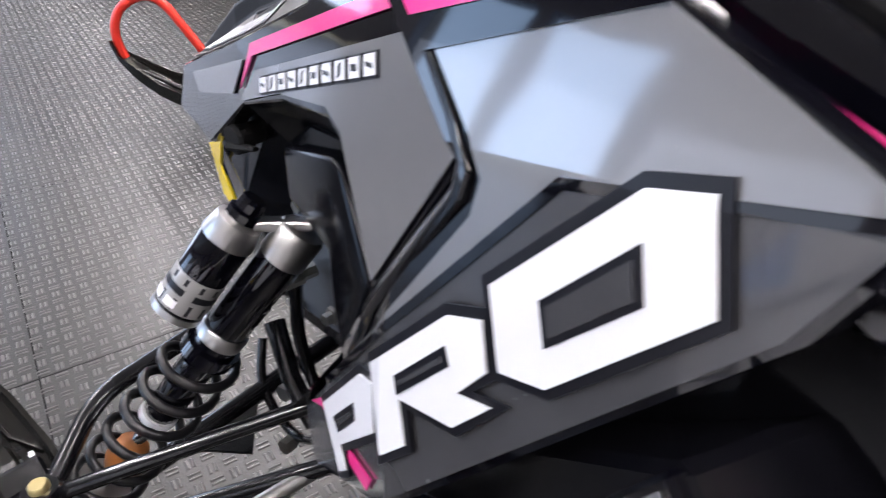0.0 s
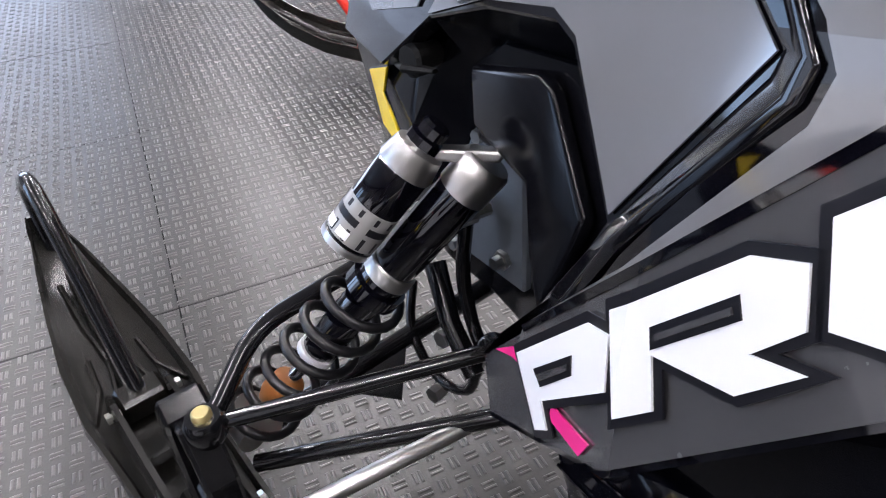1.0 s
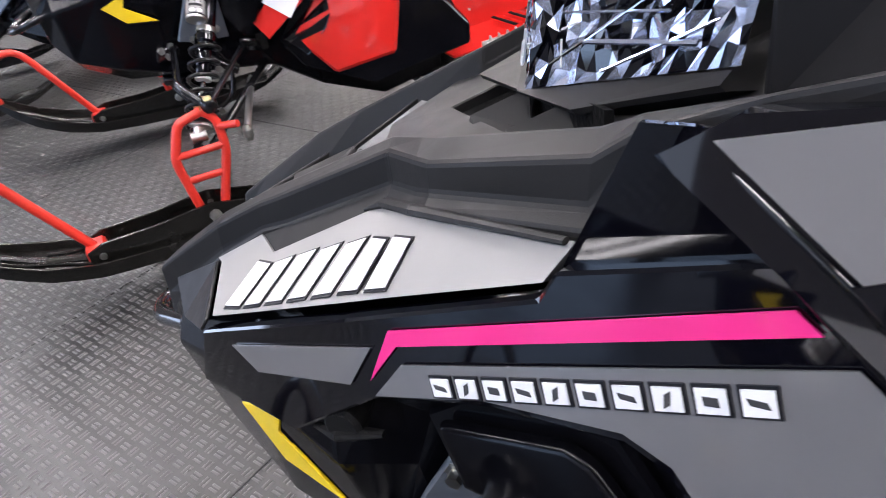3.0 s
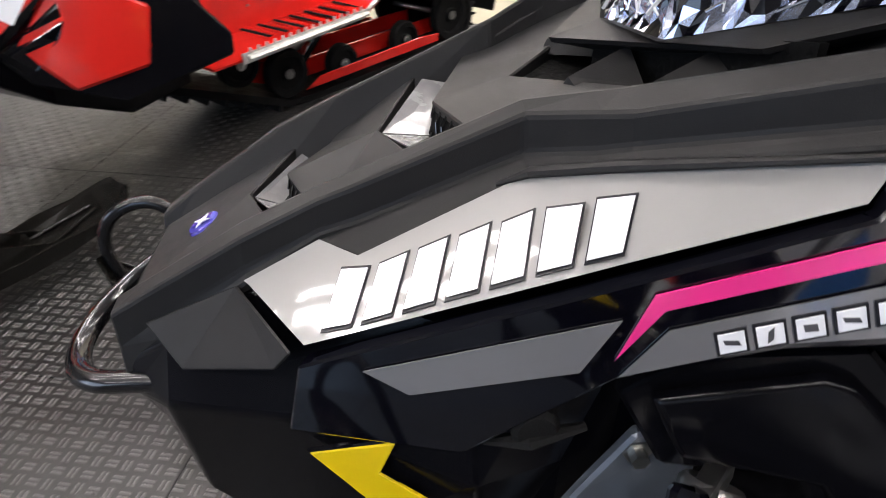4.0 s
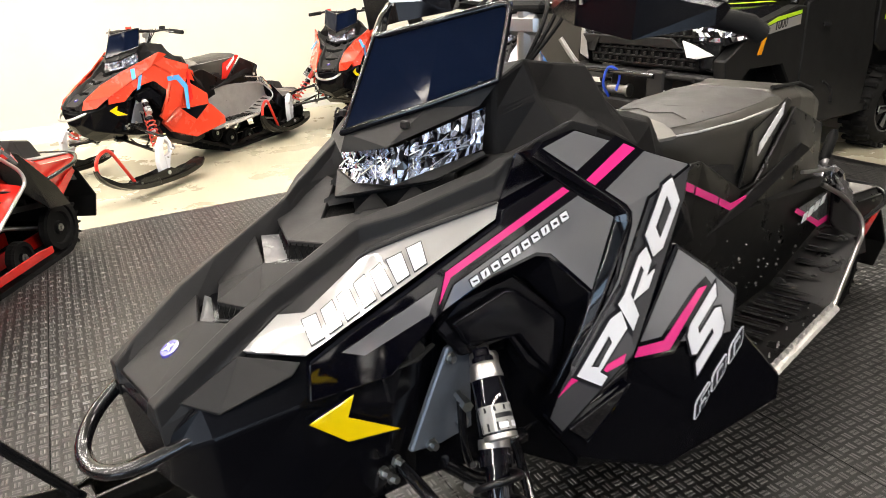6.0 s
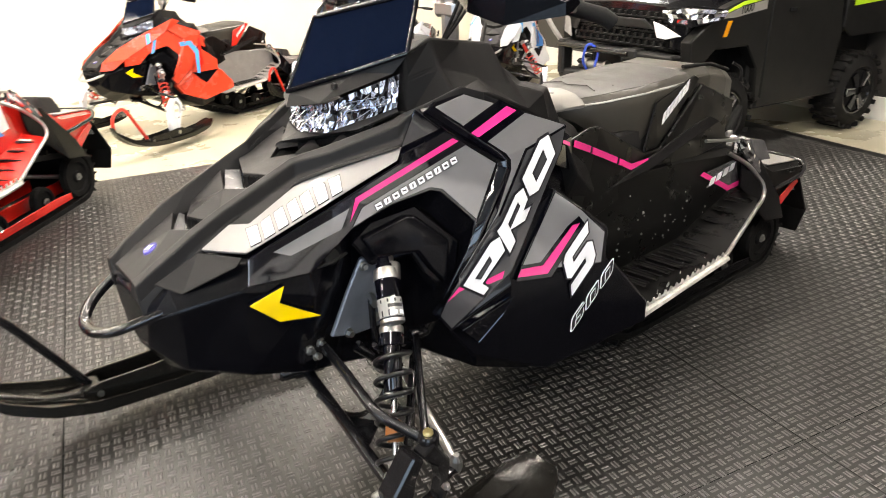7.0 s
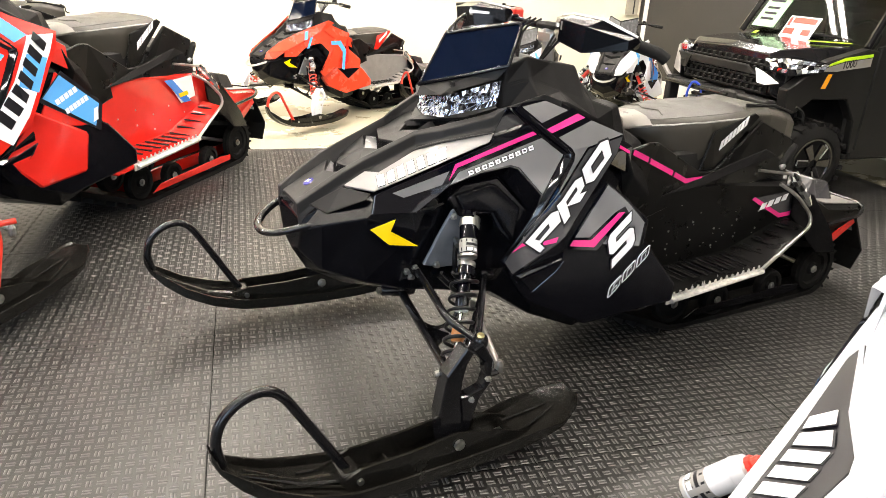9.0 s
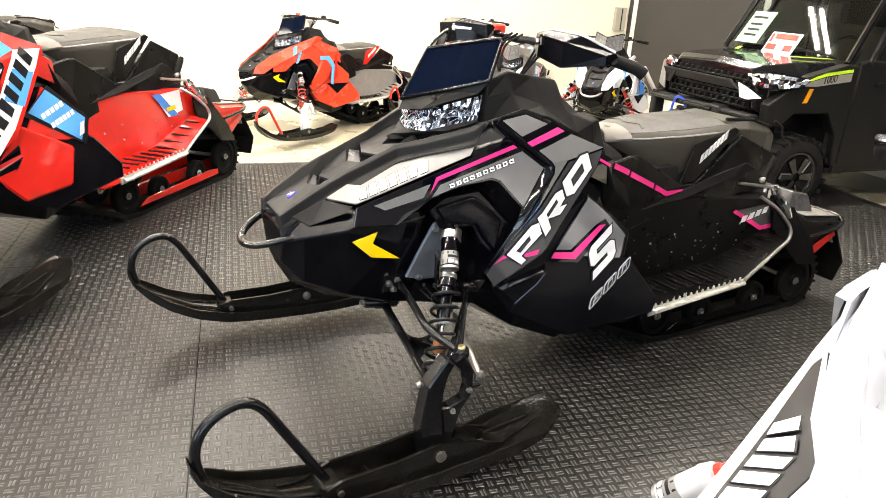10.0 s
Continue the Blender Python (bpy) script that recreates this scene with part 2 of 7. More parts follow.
def folded(xz, proud=0.0):
    """The pieces of an outline on the outer panel, cut where its facets meet."""
    pieces = []
    tops = {max(range(3), key=lambda k: FLANK_OUT[k][0] + FLANK_OUT[k][1] * x + FLANK_OUT[k][2] * z) for x, z in xz}
    if len(tops) == 1:
        shapes = [list(xz)]
    else:
        shapes = [[xz[i] for i in tri] for tri in geometry.tessellate_polygon([[Vector((x, z, 0)) for x, z in xz]])]
    for f, shape in itertools.product(FLANK_OUT, shapes):
        poly = list(shape)
        for g in FLANK_OUT:
            if g is f or not poly:
                continue
            gap = lambda p: f[0] - g[0] + (f[1] - g[1]) * p[0] + (f[2] - g[2]) * p[1]
            kept = []
            for p, q in zip(poly, poly[1:] + poly[:1]):
                u, v = gap(p), gap(q)
                if u >= 0:
                    kept.append(p)
                if (u >= 0) != (v >= 0):
                    k = u / (u - v)
                    kept.append((p[0] + (q[0] - p[0]) * k, p[1] + (q[1] - p[1]) * k))
            poly = [p for i, p in enumerate(kept) if math.dist(p, kept[i - 1]) > 1e-5]
        if len(poly) > 2:
            pieces.append([(x, f[0] + f[1] * x + f[2] * z - proud * 1.05, z) for x, z in poly])
    return pieces


def welded(xz, proud, thick, side):
    """A sheet or plate that follows the folds of the outer panel."""
    bm = join(*[slab(flip(q, side), out_of(FLANK, thick, side)) for q in folded(xz, proud)])
    bmesh.ops.remove_doubles(bm, verts=bm.verts[:], dist=0.0003)
    return bm


def out_of(plane, d, side):
    c, bx, bz = plane
    n = Vector((-bx, 1, -bz)).normalized() * -d
    return (n.x, n.y * -side, n.z)


def decal(name, plane, xz, proud, material, parent, side, label="", thick=0.0015):
    if plane is FLANK_OUT:
        return part(name, welded(xz, proud, thick, side), material, parent, label)
    return part(name, slab(flip(on(plane, xz, proud), side), out_of(plane, thick, side)), material, parent, label)


def grown(poly, d):
    """A polygon pushed outwards from its middle line by d."""
    n = len(poly)
    area = sum(poly[i][0] * poly[(i + 1) % n][1] - poly[(i + 1) % n][0] * poly[i][1] for i in range(n))
    s = 1 if area > 0 else -1
    out = []
    for i in range(n):
        a, b, c = Vector(poly[i - 1]), Vector(poly[i]), Vector(poly[(i + 1) % n])
        e, f = (b - a).normalized(), (c - b).normalized()
        m = Vector((e.y + f.y, -e.x - f.x))
        m = m.normalized() if m.length > 1e-6 else Vector((e.y, -e.x))
        k = min(2.2, 1 / max(0.3, m.dot(Vector((e.y, -e.x)))))
        out.append(tuple(b + m * d * s * k))
    return out


def strip(p, q, h0, h1, n, fill=0.8, lean=0.25):
    """n slanted blocks in a row from p to q in a plane, as lettering that is not spelt out."""
    p, q = Vector(p), Vector(q)
    d = (q - p) / n
    up = Vector((-d.y, d.x)).normalized()
    if up.y < 0:
        up = -up
    rows = []
    for i in range(n):
        a = p + d * (i + (1 - fill) / 2)
        b = a + d * fill
        h = h0 + (h1 - h0) * i / max(1, n - 1)
        sh = d.normalized() * lean * h
        rows.append([tuple(a), tuple(b), tuple(b + up * h + sh), tuple(a + up * h + sh)])
    return rows


# ---- snowmobile ----
def hood(sled, st):
    rows = [  # x, middle (x, z), then (y, z) of channel edge, rail top inner, rail top outer, foot of the steep face, foot of the hood
        (-0.268, (-0.232, 0.652), (0.058, 0.650), (0.068, 0.676), (0.095, 0.674), (0.098, 0.640), (0.104, 0.610)),
        (-0.230, (-0.222, 0.676), (0.060, 0.672), (0.078, 0.702), (0.099, 0.698), (0.101, 0.668), (0.108, 0.652)),
        (-0.140, (-0.140, 0.712), (0.065, 0.716), (0.088, 0.759), (0.110, 0.754), (0.112, 0.727), (0.120, 0.717)),
        (-0.078, (-0.078, 0.730), (0.070, 0.736), (0.091, 0.789), (0.110, 0.784), (0.112, 0.758), (0.117, 0.750)),
        (-0.046, (-0.046, 0.744), (0.073, 0.752), (0.093, 0.803), (0.112, 0.797), (0.114, 0.769), (0.144, 0.753)),
        (0.076, (0.076, 0.798), (0.085, 0.806), (0.100, 0.856), (0.117, 0.849), (0.119, 0.821), (0.138, 0.811)),
        (0.118, (0.118, 0.812), (0.110, 0.824), (0.128, 0.871), (0.153, 0.863), (0.155, 0.838), (0.170, 0.831)),
        (0.136, (0.136, 0.816), (0.116, 0.828), (0.138, 0.876), (0.168, 0.869), (0.170, 0.847), (0.185, 0.841)),
        (0.262, (0.262, 0.855), (0.160, 0.872), (0.203, 0.918), (0.231, 0.913), (0.233, 0.885), (0.247, 0.877)),
        (0.286, (0.286, 0.872), (0.185, 0.895), (0.214, 0.931), (0.238, 0.932), (0.241, 0.911), (0.252, 0.904)),
        (0.340, (0.340, 0.900), (0.215, 0.925), (0.238, 0.951), (0.252, 0.956), (0.252, 0.940), (0.253, 0.930)),
        (0.402, (0.402, 0.905), (0.235, 0.945), (0.257, 0.974), (0.272, 0.979), (0.270, 0.962), (0.269, 0.950)),
        (0.455, (0.455, 0.900), (0.250, 0.930), (0.269, 0.954), (0.284, 0.960), (0.282, 0.943), (0.281, 0.930)),
    ]
    loops = []
    for x, mid, *half in rows:
        up = [(x, -y, z) for y, z in reversed(half)] + [(mid[0], 0, mid[1])] + [(x, y, z) for y, z in half]
        lo = [(p[0] + 0.004, p[1] * 0.97, p[2] - 0.014) for p in reversed(up)]
        loops.append(up + lo)
    bm = rings(loops)
    bevel(bm, 0.0035, 2, 0.40)
    part("hood", bm, st["hood"], sled, "matte black moulded hood with two raised rails")
    # plates that step up along the channel; each ends in a V over a vent
    steps = (
        ([(-0.262, 0.060, 0.668), (-0.185, 0.074, 0.708), (-0.118, 0.084, 0.743), (-0.154, 0, 0.733)], None),
        ([(-0.119, 0, 0.753), (-0.086, 0.068, 0.750), (-0.080, 0.088, 0.752), (0.004, 0.098, 0.807), (-0.033, 0, 0.791)], (-0.154, 0.733, -0.118, 0.743, 0.040)),
        ([(0.014, 0, 0.815), (0.046, 0.090, 0.822), (0.060, 0.102, 0.825), (0.105, 0.122, 0.838), (0.190, 0.155, 0.862), (0.186, 0.110, 0.860), (0.082, 0, 0.835)], (-0.033, 0.791, 0.004, 0.807, 0.036)),
    )
    for half, slot in steps:
        mid0 = [p for p in half if p[1] == 0]
        ring_ = half + [(x, -y, z) for x, y, z in reversed(half) if y != 0]
        if len(mid0) == 2:
            ring_ = half[:] + [(x, -y, z) for x, y, z in reversed(half[1:-1])]
        v = part("hood_step", slab(ring_, (0.002, 0, -0.012), 0.0015), st["hood"], sled, "stepped plate of the hood channel")
        if not slot:
            continue
        cx, cz, ex, ez, h = slot
        (ax, _, az), (bx, by, bz) = half[0], half[1]
        for q in (-1, 1):
            face = [(ax + 0.002, 0, az - 0.003), (bx + 0.002, q * by, bz - 0.003), (bx - 0.002, q * by, bz - h), (ax - 0.003, 0, az - h)]
            part("vent_mesh", slab(face, (0.002, 0, 0)), DARKHOLE, v, "dark honeycomb vent mesh")
            ramp = [(cx + 0.003, q * 0.001, cz - 0.004), (ex + 0.004, q * by * 0.92, ez - 0.002), (bx - 0.004, q * by * 0.92, bz - h + 0.012), (ax - 0.002, q * 0.001, az - h + 0.004)]
            # pale tone stands in for what the glossy vent floor reflects
            part("vent_facet", slab(ramp, (0, 0, -0.0015)), PALEPL, v, "shiny floor of the vent, its reflection put into a pale colour")
            for k in range(7):
                for lv in range(3):
                    f, g = (k + 0.5 + 0.5 * (lv % 2)) / 7.6, (lv + 0.15) / 3.1
                    a0 = Vector(face[0]).lerp(Vector(face[1]), f).lerp(Vector(face[3]).lerp(Vector(face[2]), f), g) + Vector((-0.0012, 0, 0))
                    f2 = f + (0.05 if lv % 2 else -0.05)
                    a1 = Vector(face[0]).lerp(Vector(face[1]), f2).lerp(Vector(face[3]).lerp(Vector(face[2]), f2), g + 0.3) + Vector((-0.0012, 0, 0))
                    part("vent_rib", tube([a0, a1], 0.0010, 4), TUBE, v)
    # air scoop below the headlight, behind the plate's lip: near-black sheets stand in for the shade inside, with fins
    # on its floor
    sc = part("air_scoop", join(*[slab([(0.150, 0, 0.812), (0.252, q * 0.150, 0.846), (0.252, q * 0.150, 0.902), (0.150, 0, 0.872)], (0.006, 0, 0)) for q in (-1, 1)]), DARKHOLE, sled, "open air scoop, its inner shade put in as near-black walls")
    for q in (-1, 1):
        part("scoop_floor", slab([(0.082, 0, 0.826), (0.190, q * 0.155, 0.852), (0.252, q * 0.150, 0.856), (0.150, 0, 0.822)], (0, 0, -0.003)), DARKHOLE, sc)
        for y in (0.040, 0.092):
            x = 0.094 + 0.95 * y
            z = 0.832 + 0.27 * (x - 0.082)
            fin = [[(x - 0.018, q * (y + 0.004), z - 0.008), (x - 0.012, q * (y + 0.008), z + 0.004), (x - 0.004, q * (y + 0.024), z - 0.006)], [(x + 0.030, q * (y - 0.022), z - 0.004), (x + 0.036, q * (y - 0.002), z + 0.024), (x + 0.044, q * (y + 0.022), z)]]
            part("scoop_fin", rings(fin), st["hood"], sc)
    b = turned((-0.198, 0, 0.694), (-0.2035, 0, 0.7055), [(0, 0.0175), (0.8, 0.0175), (1, 0.0155)], 28)
    bd = part("badge", b, BADGE if st["name"] != "white" else BLUE, sled, "round violet-blue nose badge", True)
    pts = []
    c, ex, ey = Vector((-0.2042, 0, 0.7068)), Vector((0, 1, 0)), Vector((0.906, 0, 0.42))
    for k in range(8):
        r = 0.011 if k % 2 == 0 else 0.0035
        pts.append(tuple(c + r * (math.cos(math.pi * k / 4 + 0.4) * ex + math.sin(math.pi * k / 4 + 0.4) * ey)))
    part("badge_mark", slab(pts, (-0.0004, 0, 0.0009)), WHITE, bd)


def nose_and_belly(sled, st):
    rows = [
        (-0.262, [(0, 0.632), (0.100, 0.630), (0.108, 0.600), (0.070, 0.530), (0, 0.510)]),
        (-0.215, [(0, 0.672), (0.118, 0.665), (0.150, 0.620), (0.125, 0.480), (0, 0.430)]),
        (-0.100, [(0, 0.735), (0.125, 0.735), (0.192, 0.640), (0.175, 0.440), (0, 0.365)]),
        (0.030, [(0, 0.760), (0.200, 0.725), (0.232, 0.600), (0.190, 0.400), (0, 0.345)]),
        (0.100, [(0, 0.760), (0.215, 0.735), (0.212, 0.600), (0.182, 0.385), (0, 0.335)]),
        (0.150, [(0, 0.760), (0.205, 0.735), (0.190, 0.600), (0.185, 0.375), (0, 0.325)]),
        (0.300, [(0, 0.760), (0.215, 0.740), (0.215, 0.580), (0.235, 0.365), (0, 0.310)]),
        (0.420, [(0, 0.780), (0.260, 0.760), (0.300, 0.560), (0.285, 0.285), (0, 0.245)]),
        (0.600, [(0, 0.800), (0.255, 0.765), (0.330, 0.520), (0.290, 0.205), (0, 0.190)]),
        (0.820, [(0, 0.760), (0.205, 0.735), (0.240, 0.420), (0.230, 0.215), (0, 0.200)]),
    ]
    loops = [[(x, y, z) for y, z in r] + [(x, -y, z) for y, z in reversed(r[1:-1])] for x, r in rows]
    bm = rings(loops)
    bevel(bm, 0.005, 2, 0.4)
    part("belly_pan", bm, st["belly"], sled, "black angular belly pan")
    for s in (-1, 1):
        # flat lit ledge of the nose, under the silver panel
        led = [(-0.236, -0.099, 0.668), (-0.148, -0.114, 0.713), (-0.094, -0.198, 0.714), (-0.108, -0.197, 0.698), (-0.198, -0.140, 0.650)]
        part("nose_ledge", slab(flip(led, s), (0, s * 0.004, 0.003), 0.0015), st["hood"], sled)
        mk = [(-0.095, -0.1975, 0.612), (-0.026, -0.2165, 0.640), (-0.040, -0.2155, 0.606), (0.036, -0.2385, 0.559), (-0.045, -0.2165, 0.566)]
        part("side_marker", slab(flip(mk, s), (0, s * 0.004, 0), 0.001), YELLOW, sled, "yellow arrow-shaped side marker")
        part("marker_rim", slab(flip([(a * 1.0 + 0.0015 * (a - -0.04) / 0.05, b + 0.001, c + 0.003 * (c - 0.6) / 0.03) for a, b, c in mk], s), (0, s * 0.003, 0)), GLOSS, sled)
        part("hood_latch", join(turned((0.068, s * 0.222, 0.682), (0.070, s * 0.256, 0.684), [(0, 0.012), (0.5, 0.012), (0.5, 0.017), (0.9, 0.017), (1, 0.013)], 16), tube([(0.036, s * 0.246, 0.668), (0.066, s * 0.254, 0.676), (0.104, s * 0.250, 0.682)], [0.003, 0.009, 0.004], 8, 0.6)), FOAM, sled, "black rubber hood latch")
    # bumper hoop
    hoop = soften([(-0.150, -0.150, 0.634), (-0.190, -0.128, 0.628), (-0.318, -0.088, 0.592), (-0.350, -0.030, 0.578), (-0.350, 0.030, 0.578), (-0.318, 0.088, 0.592), (-0.258, 0.118, 0.618), (-0.2, 0.118, 0.64)], 0.04, 6)
    part("front_bumper", tube(hoop, 0.0125, 12, 0.8), TUBE if st["name"] != "youth" else ALU, sled, "glossy black tubular front bumper", True)


def flank(sled, st, s):
    """One flank: silver strip, upper panel, big outer panel with its lettering, lower pod."""
    main = st["name"] == "black"
    # silver strip with notch
    top = [(-0.140, -0.1215, 0.720), (-0.078, -0.117, 0.752), (-0.047, -0.143, 0.753), (0.077, -0.137, 0.811), (0.124, -0.178, 0.834), (0.257, -0.245, 0.868)]
    low = [(-0.136, -0.1235, 0.717), (-0.084, -0.201, 0.720), (-0.050, -0.204, 0.731), (0.077, -0.224, 0.780), (0.124, -0.232, 0.799), (0.240, -0.2545, 0.846)]
    top, low = [[(x, y, z + 0.003) for x, y, z in line] for line in (top, low)]
    outs = []
    for a, b in zip(top, low):
        outs.append([a, b])
    bm = bmesh.new()
    va = [[bm.verts.new((p[0], p[1] * -s, p[2])) for p in r] for r in outs]
    vb = [[bm.verts.new((p[0] + 0.002, p[1] * -s * 0.96, p[2] - 0.006)) for p in r] for r in outs]
    for i in range(len(outs) - 1):
        for q in (va, vb):
            bm.faces.new([q[i][0], q[i][1], q[i + 1][1], q[i + 1][0]])
        bm.faces.new([va[i][0], va[i + 1][0], vb[i + 1][0], vb[i][0]])
        bm.faces.new([va[i][1], va[i + 1][1], vb[i + 1][1], vb[i][1]])
    bm.faces.new([va[0][0], va[0][1], vb[0][1], vb[0][0]])
    bm.faces.new([va[-1][0], va[-1][1], vb[-1][1], vb[-1][0]])
    sp = part("hood_strip", bm, st["strip"], sled, st["strip_label"], True)
    # blocks that stand for the maker's lettering on the strip
    def strip_at(x, g):
        def along(line):
            for p, q in zip(line, line[1:]):
                if x <= q[0] or q is line[-1]:
                    return Vector(p).lerp(Vector(q), (x - p[0]) / (q[0] - p[0]))
        return along(low).lerp(along(top), g)
    nl = 0 if st["pod"] is ORANGE or st["name"] == "red" else 7
    for i in range(nl):
        x0, x1 = -0.070 + 0.0285 * i, -0.070 + 0.0285 * (i + 0.70)
        g0, g1 = 0.10, (0.74, 0.72, 0.70, 0.66, 0.62, 0.62, 0.66)[i]
        lean = 0.012
        quad = [strip_at(x0, g0), strip_at(x1, g0), strip_at(x1 + lean, g1), strip_at(x0 + lean, g1)]
        nrm = (quad[1] - quad[0]).cross(quad[3] - quad[0]).normalized()
        if nrm.z < 0:
            nrm = -nrm
        m = sum(quad, Vector()) / 4
        for nm, k, up_, mt in (("letter_rim", 1.12, 0.0004, INK), ("letter_block", 1.0, 0.0016, WHITE)):
            part(nm, slab(flip([tuple(m + (p - m) * k + nrm * up_) for p in quad], s), flip([tuple(nrm * 0.0008)], s)[0]), mt, sp)
    # lip of the hood that overhangs the strip
    lip = [(0.055, -0.134, 0.805), (0.078, -0.139, 0.816), (0.126, -0.180, 0.839), (0.252, -0.2465, 0.872)]
    part("hood_lip", tube(flip(lip, s), [0.002, 0.0055, 0.0055, 0.003], 8, 0.7), st["hood"], sled)
    if st["name"] == "youth":
        fair = [(-0.262, -0.108, 0.640), (-0.225, -0.106, 0.706), (-0.070, -0.120, 0.795), (0.130, -0.172, 0.880), (0.290, -0.244, 0.946), (0.400, -0.290, 0.992), (0.470, -0.300, 0.965), (0.300, -0.272, 0.880), (0.100, -0.236, 0.790), (-0.080, -0.208, 0.715), (-0.180, -0.160, 0.640)]
        fg = part("fairing", slab(flip(fair, s), (0, s * 0.016, 0.004), 0.004), st["flank"], sled, "bright fairing along the edge of the hood")
        part("blue_stripe", slab(flip([(0.120, -0.262, 0.812), (0.165, -0.215, 0.886), (0.195, -0.228, 0.893), (0.150, -0.272, 0.822)], s), (0, s * 0.004, 0.002)), SKY, fg)
    # upper flank in gloss paint
    edge = [(-0.10, 0.664), (-0.088, 0.716), (-0.050, 0.731), (0.077, 0.780), (0.240, 0.846), (0.250, 0.864), (0.354, 0.897), (0.380, 0.908),
            (0.462, 0.830), (0.456, 0.806), (0.398, 0.712), (0.372, 0.660), (0.352, 0.640), (0.376, 0.700), (0.312, 0.774), (0.29, 0.781), (0.205, 0.766), (0.116, 0.735), (0.02, 0.665)]
    fl = part("side_panel", slab(flip(on(FLANK, edge), s), out_of(FLANK, -0.02, s), 0.002), st["flank"], sled, st["flank_label"])
    facet = on(FLANK, [(0.244, 0.858)], -0.020) + on(FLANK, [(0.290, 0.944)], 0.000) + on(FLANK, [(0.330, 0.946)], 0.000) + on(FLANK, [(0.384, 0.906)], -0.014) + on(FLANK, [(0.354, 0.890)], -0.016)
    part("wing_facet", slab(flip(facet, s), out_of(FLANK, -0.006, s)), st["flank"], sled, "dark recessed facet behind the edge of the hood")
    # recess behind the shock
    rec = [(0.118, 0.700), (0.165, 0.735), (0.268, 0.752), (0.352, 0.655), (0.335, 0.600), (0.306, 0.556), (0.262, 0.600), (0.240, 0.650), (0.150, 0.645)]
    part("shock_cover", slab(flip(on(FLANK, rec, -0.045), s), out_of(FLANK, -0.02, s), 0.004), st["belly"], sled, "matte black recessed cover behind the shock")
    plate = [(0.138, 0.707), (0.240, 0.736), (0.260, 0.732), (0.326, 0.668), (0.323, 0.655), (0.308, 0.596), (0.301, 0.572), (0.272, 0.612), (0.250, 0.655), (0.160, 0.662)]
    part("cover_plate", bevel(slab(flip(on(FLANK, plate, -0.030), s), out_of(FLANK, -0.014, s)), 0.010, 4, 0.5), st["belly"], sled, "bevelled plate of the shock cover", True)
    rim = [(0.116, 0.735), (0.205, 0.766), (0.29, 0.781), (0.312, 0.774), (0.376, 0.700), (0.352, 0.640), (0.262, 0.514)]
    inn = [(0.118, 0.700), (0.165, 0.735), (0.268, 0.752), (0.290, 0.74), (0.352, 0.655), (0.335, 0.60), (0.27, 0.52)]
    bm = bmesh.new()
    va = [bm.verts.new(p) for p in flip(on(FLANK, rim, -0.004), s)]
    vb = [bm.verts.new(p) for p in flip(on(FLANK, inn, -0.046), s)]
    vc = [bm.verts.new(p) for p in flip(on(FLANK, rim, -0.02), s)]
    for i in range(len(rim) - 1):
        bm.faces.new([va[i], va[i + 1], vb[i + 1], vb[i]])
        bm.faces.new([vc[i], vc[i + 1], vb[i + 1], vb[i]])
    part("recess_wall", bm, st["belly"], sled)
    # big outer panel and the raised angled bar in front of it
    big = [(0.300, 0.940), (0.330, 0.957), (0.400, 0.964), (0.655, 0.864), (0.632, 0.812), (0.434, 0.572), (0.292, 0.466), (0.264, 0.512), (0.362, 0.611), (0.402, 0.700), (0.468, 0.812)]
    bp = part("outer_panel", welded(big, 0.003, -0.02, s), st["flank"], sled, "glossy raised outer side panel")
    bar_o = [((0.303, 0.934), (0.323, 0.939)), ((0.366, 0.877), (0.386, 0.890)), ((0.430, 0.827), (0.450, 0.837)), ((0.447, 0.815), (0.466, 0.818)), ((0.445, 0.804), (0.464, 0.802)), ((0.418, 0.761), (0.434, 0.757)), ((0.383, 0.706), (0.396, 0.701)), ((0.345, 0.640), (0.360, 0.637)), ((0.282, 0.545), (0.306, 0.540))]
    sect = []
    for (a, b), tall in zip(bar_o, [0.015] * 6 + [0.014, 0.002, -0.020]):
        c = (b[0] + 0.007, b[1] - 0.001)
        sect.append(flip(on(FLANK, [a], min(-0.004, tall - 0.012)) + on(FLANK, [(a[0] + 0.002, a[1])], min(0.003, tall - 0.004)) + on(FLANK, [b], tall) + on(FLANK, [c], tall - 0.001) + on(FLANK, [(c[0] + 0.003, c[1])], min(-0.004, tall - 0.012)), s))
    part("angled_bar", bevel(rings(sect), 0.0055, 4, 0.4), SATIN if st["name"] != "youth" else st["flank"], sled, "glossy black angled step across the flank", True)
    if main or st["name"] == "white":
        lt = [(0.322, 0.948), (0.400, 0.962), (0.651, 0.864), (0.520, 0.834), (0.323, 0.589), (0.318, 0.560), (0.372, 0.632), (0.410, 0.700), (0.474, 0.798), (0.477, 0.818), (0.466, 0.834)]
        decal("upper_decal", FLANK_OUT, lt, 0.0042, st["decal"], bp, s, st["decal_label"])
        dk = [(0.649, 0.860), (0.523, 0.830), (0.330, 0.590), (0.270, 0.512), (0.293, 0.474), (0.431, 0.576), (0.626, 0.811)]
        decal("lower_decal", FLANK_OUT, dk, 0.0042, st["decal2"], bp, s)
        decal("decal_line", FLANK_OUT, [(0.651, 0.864), (0.521, 0.835), (0.322, 0.588), (0.326, 0.585), (0.524, 0.830), (0.651, 0.860)], 0.0056, GLOSS, bp, s)
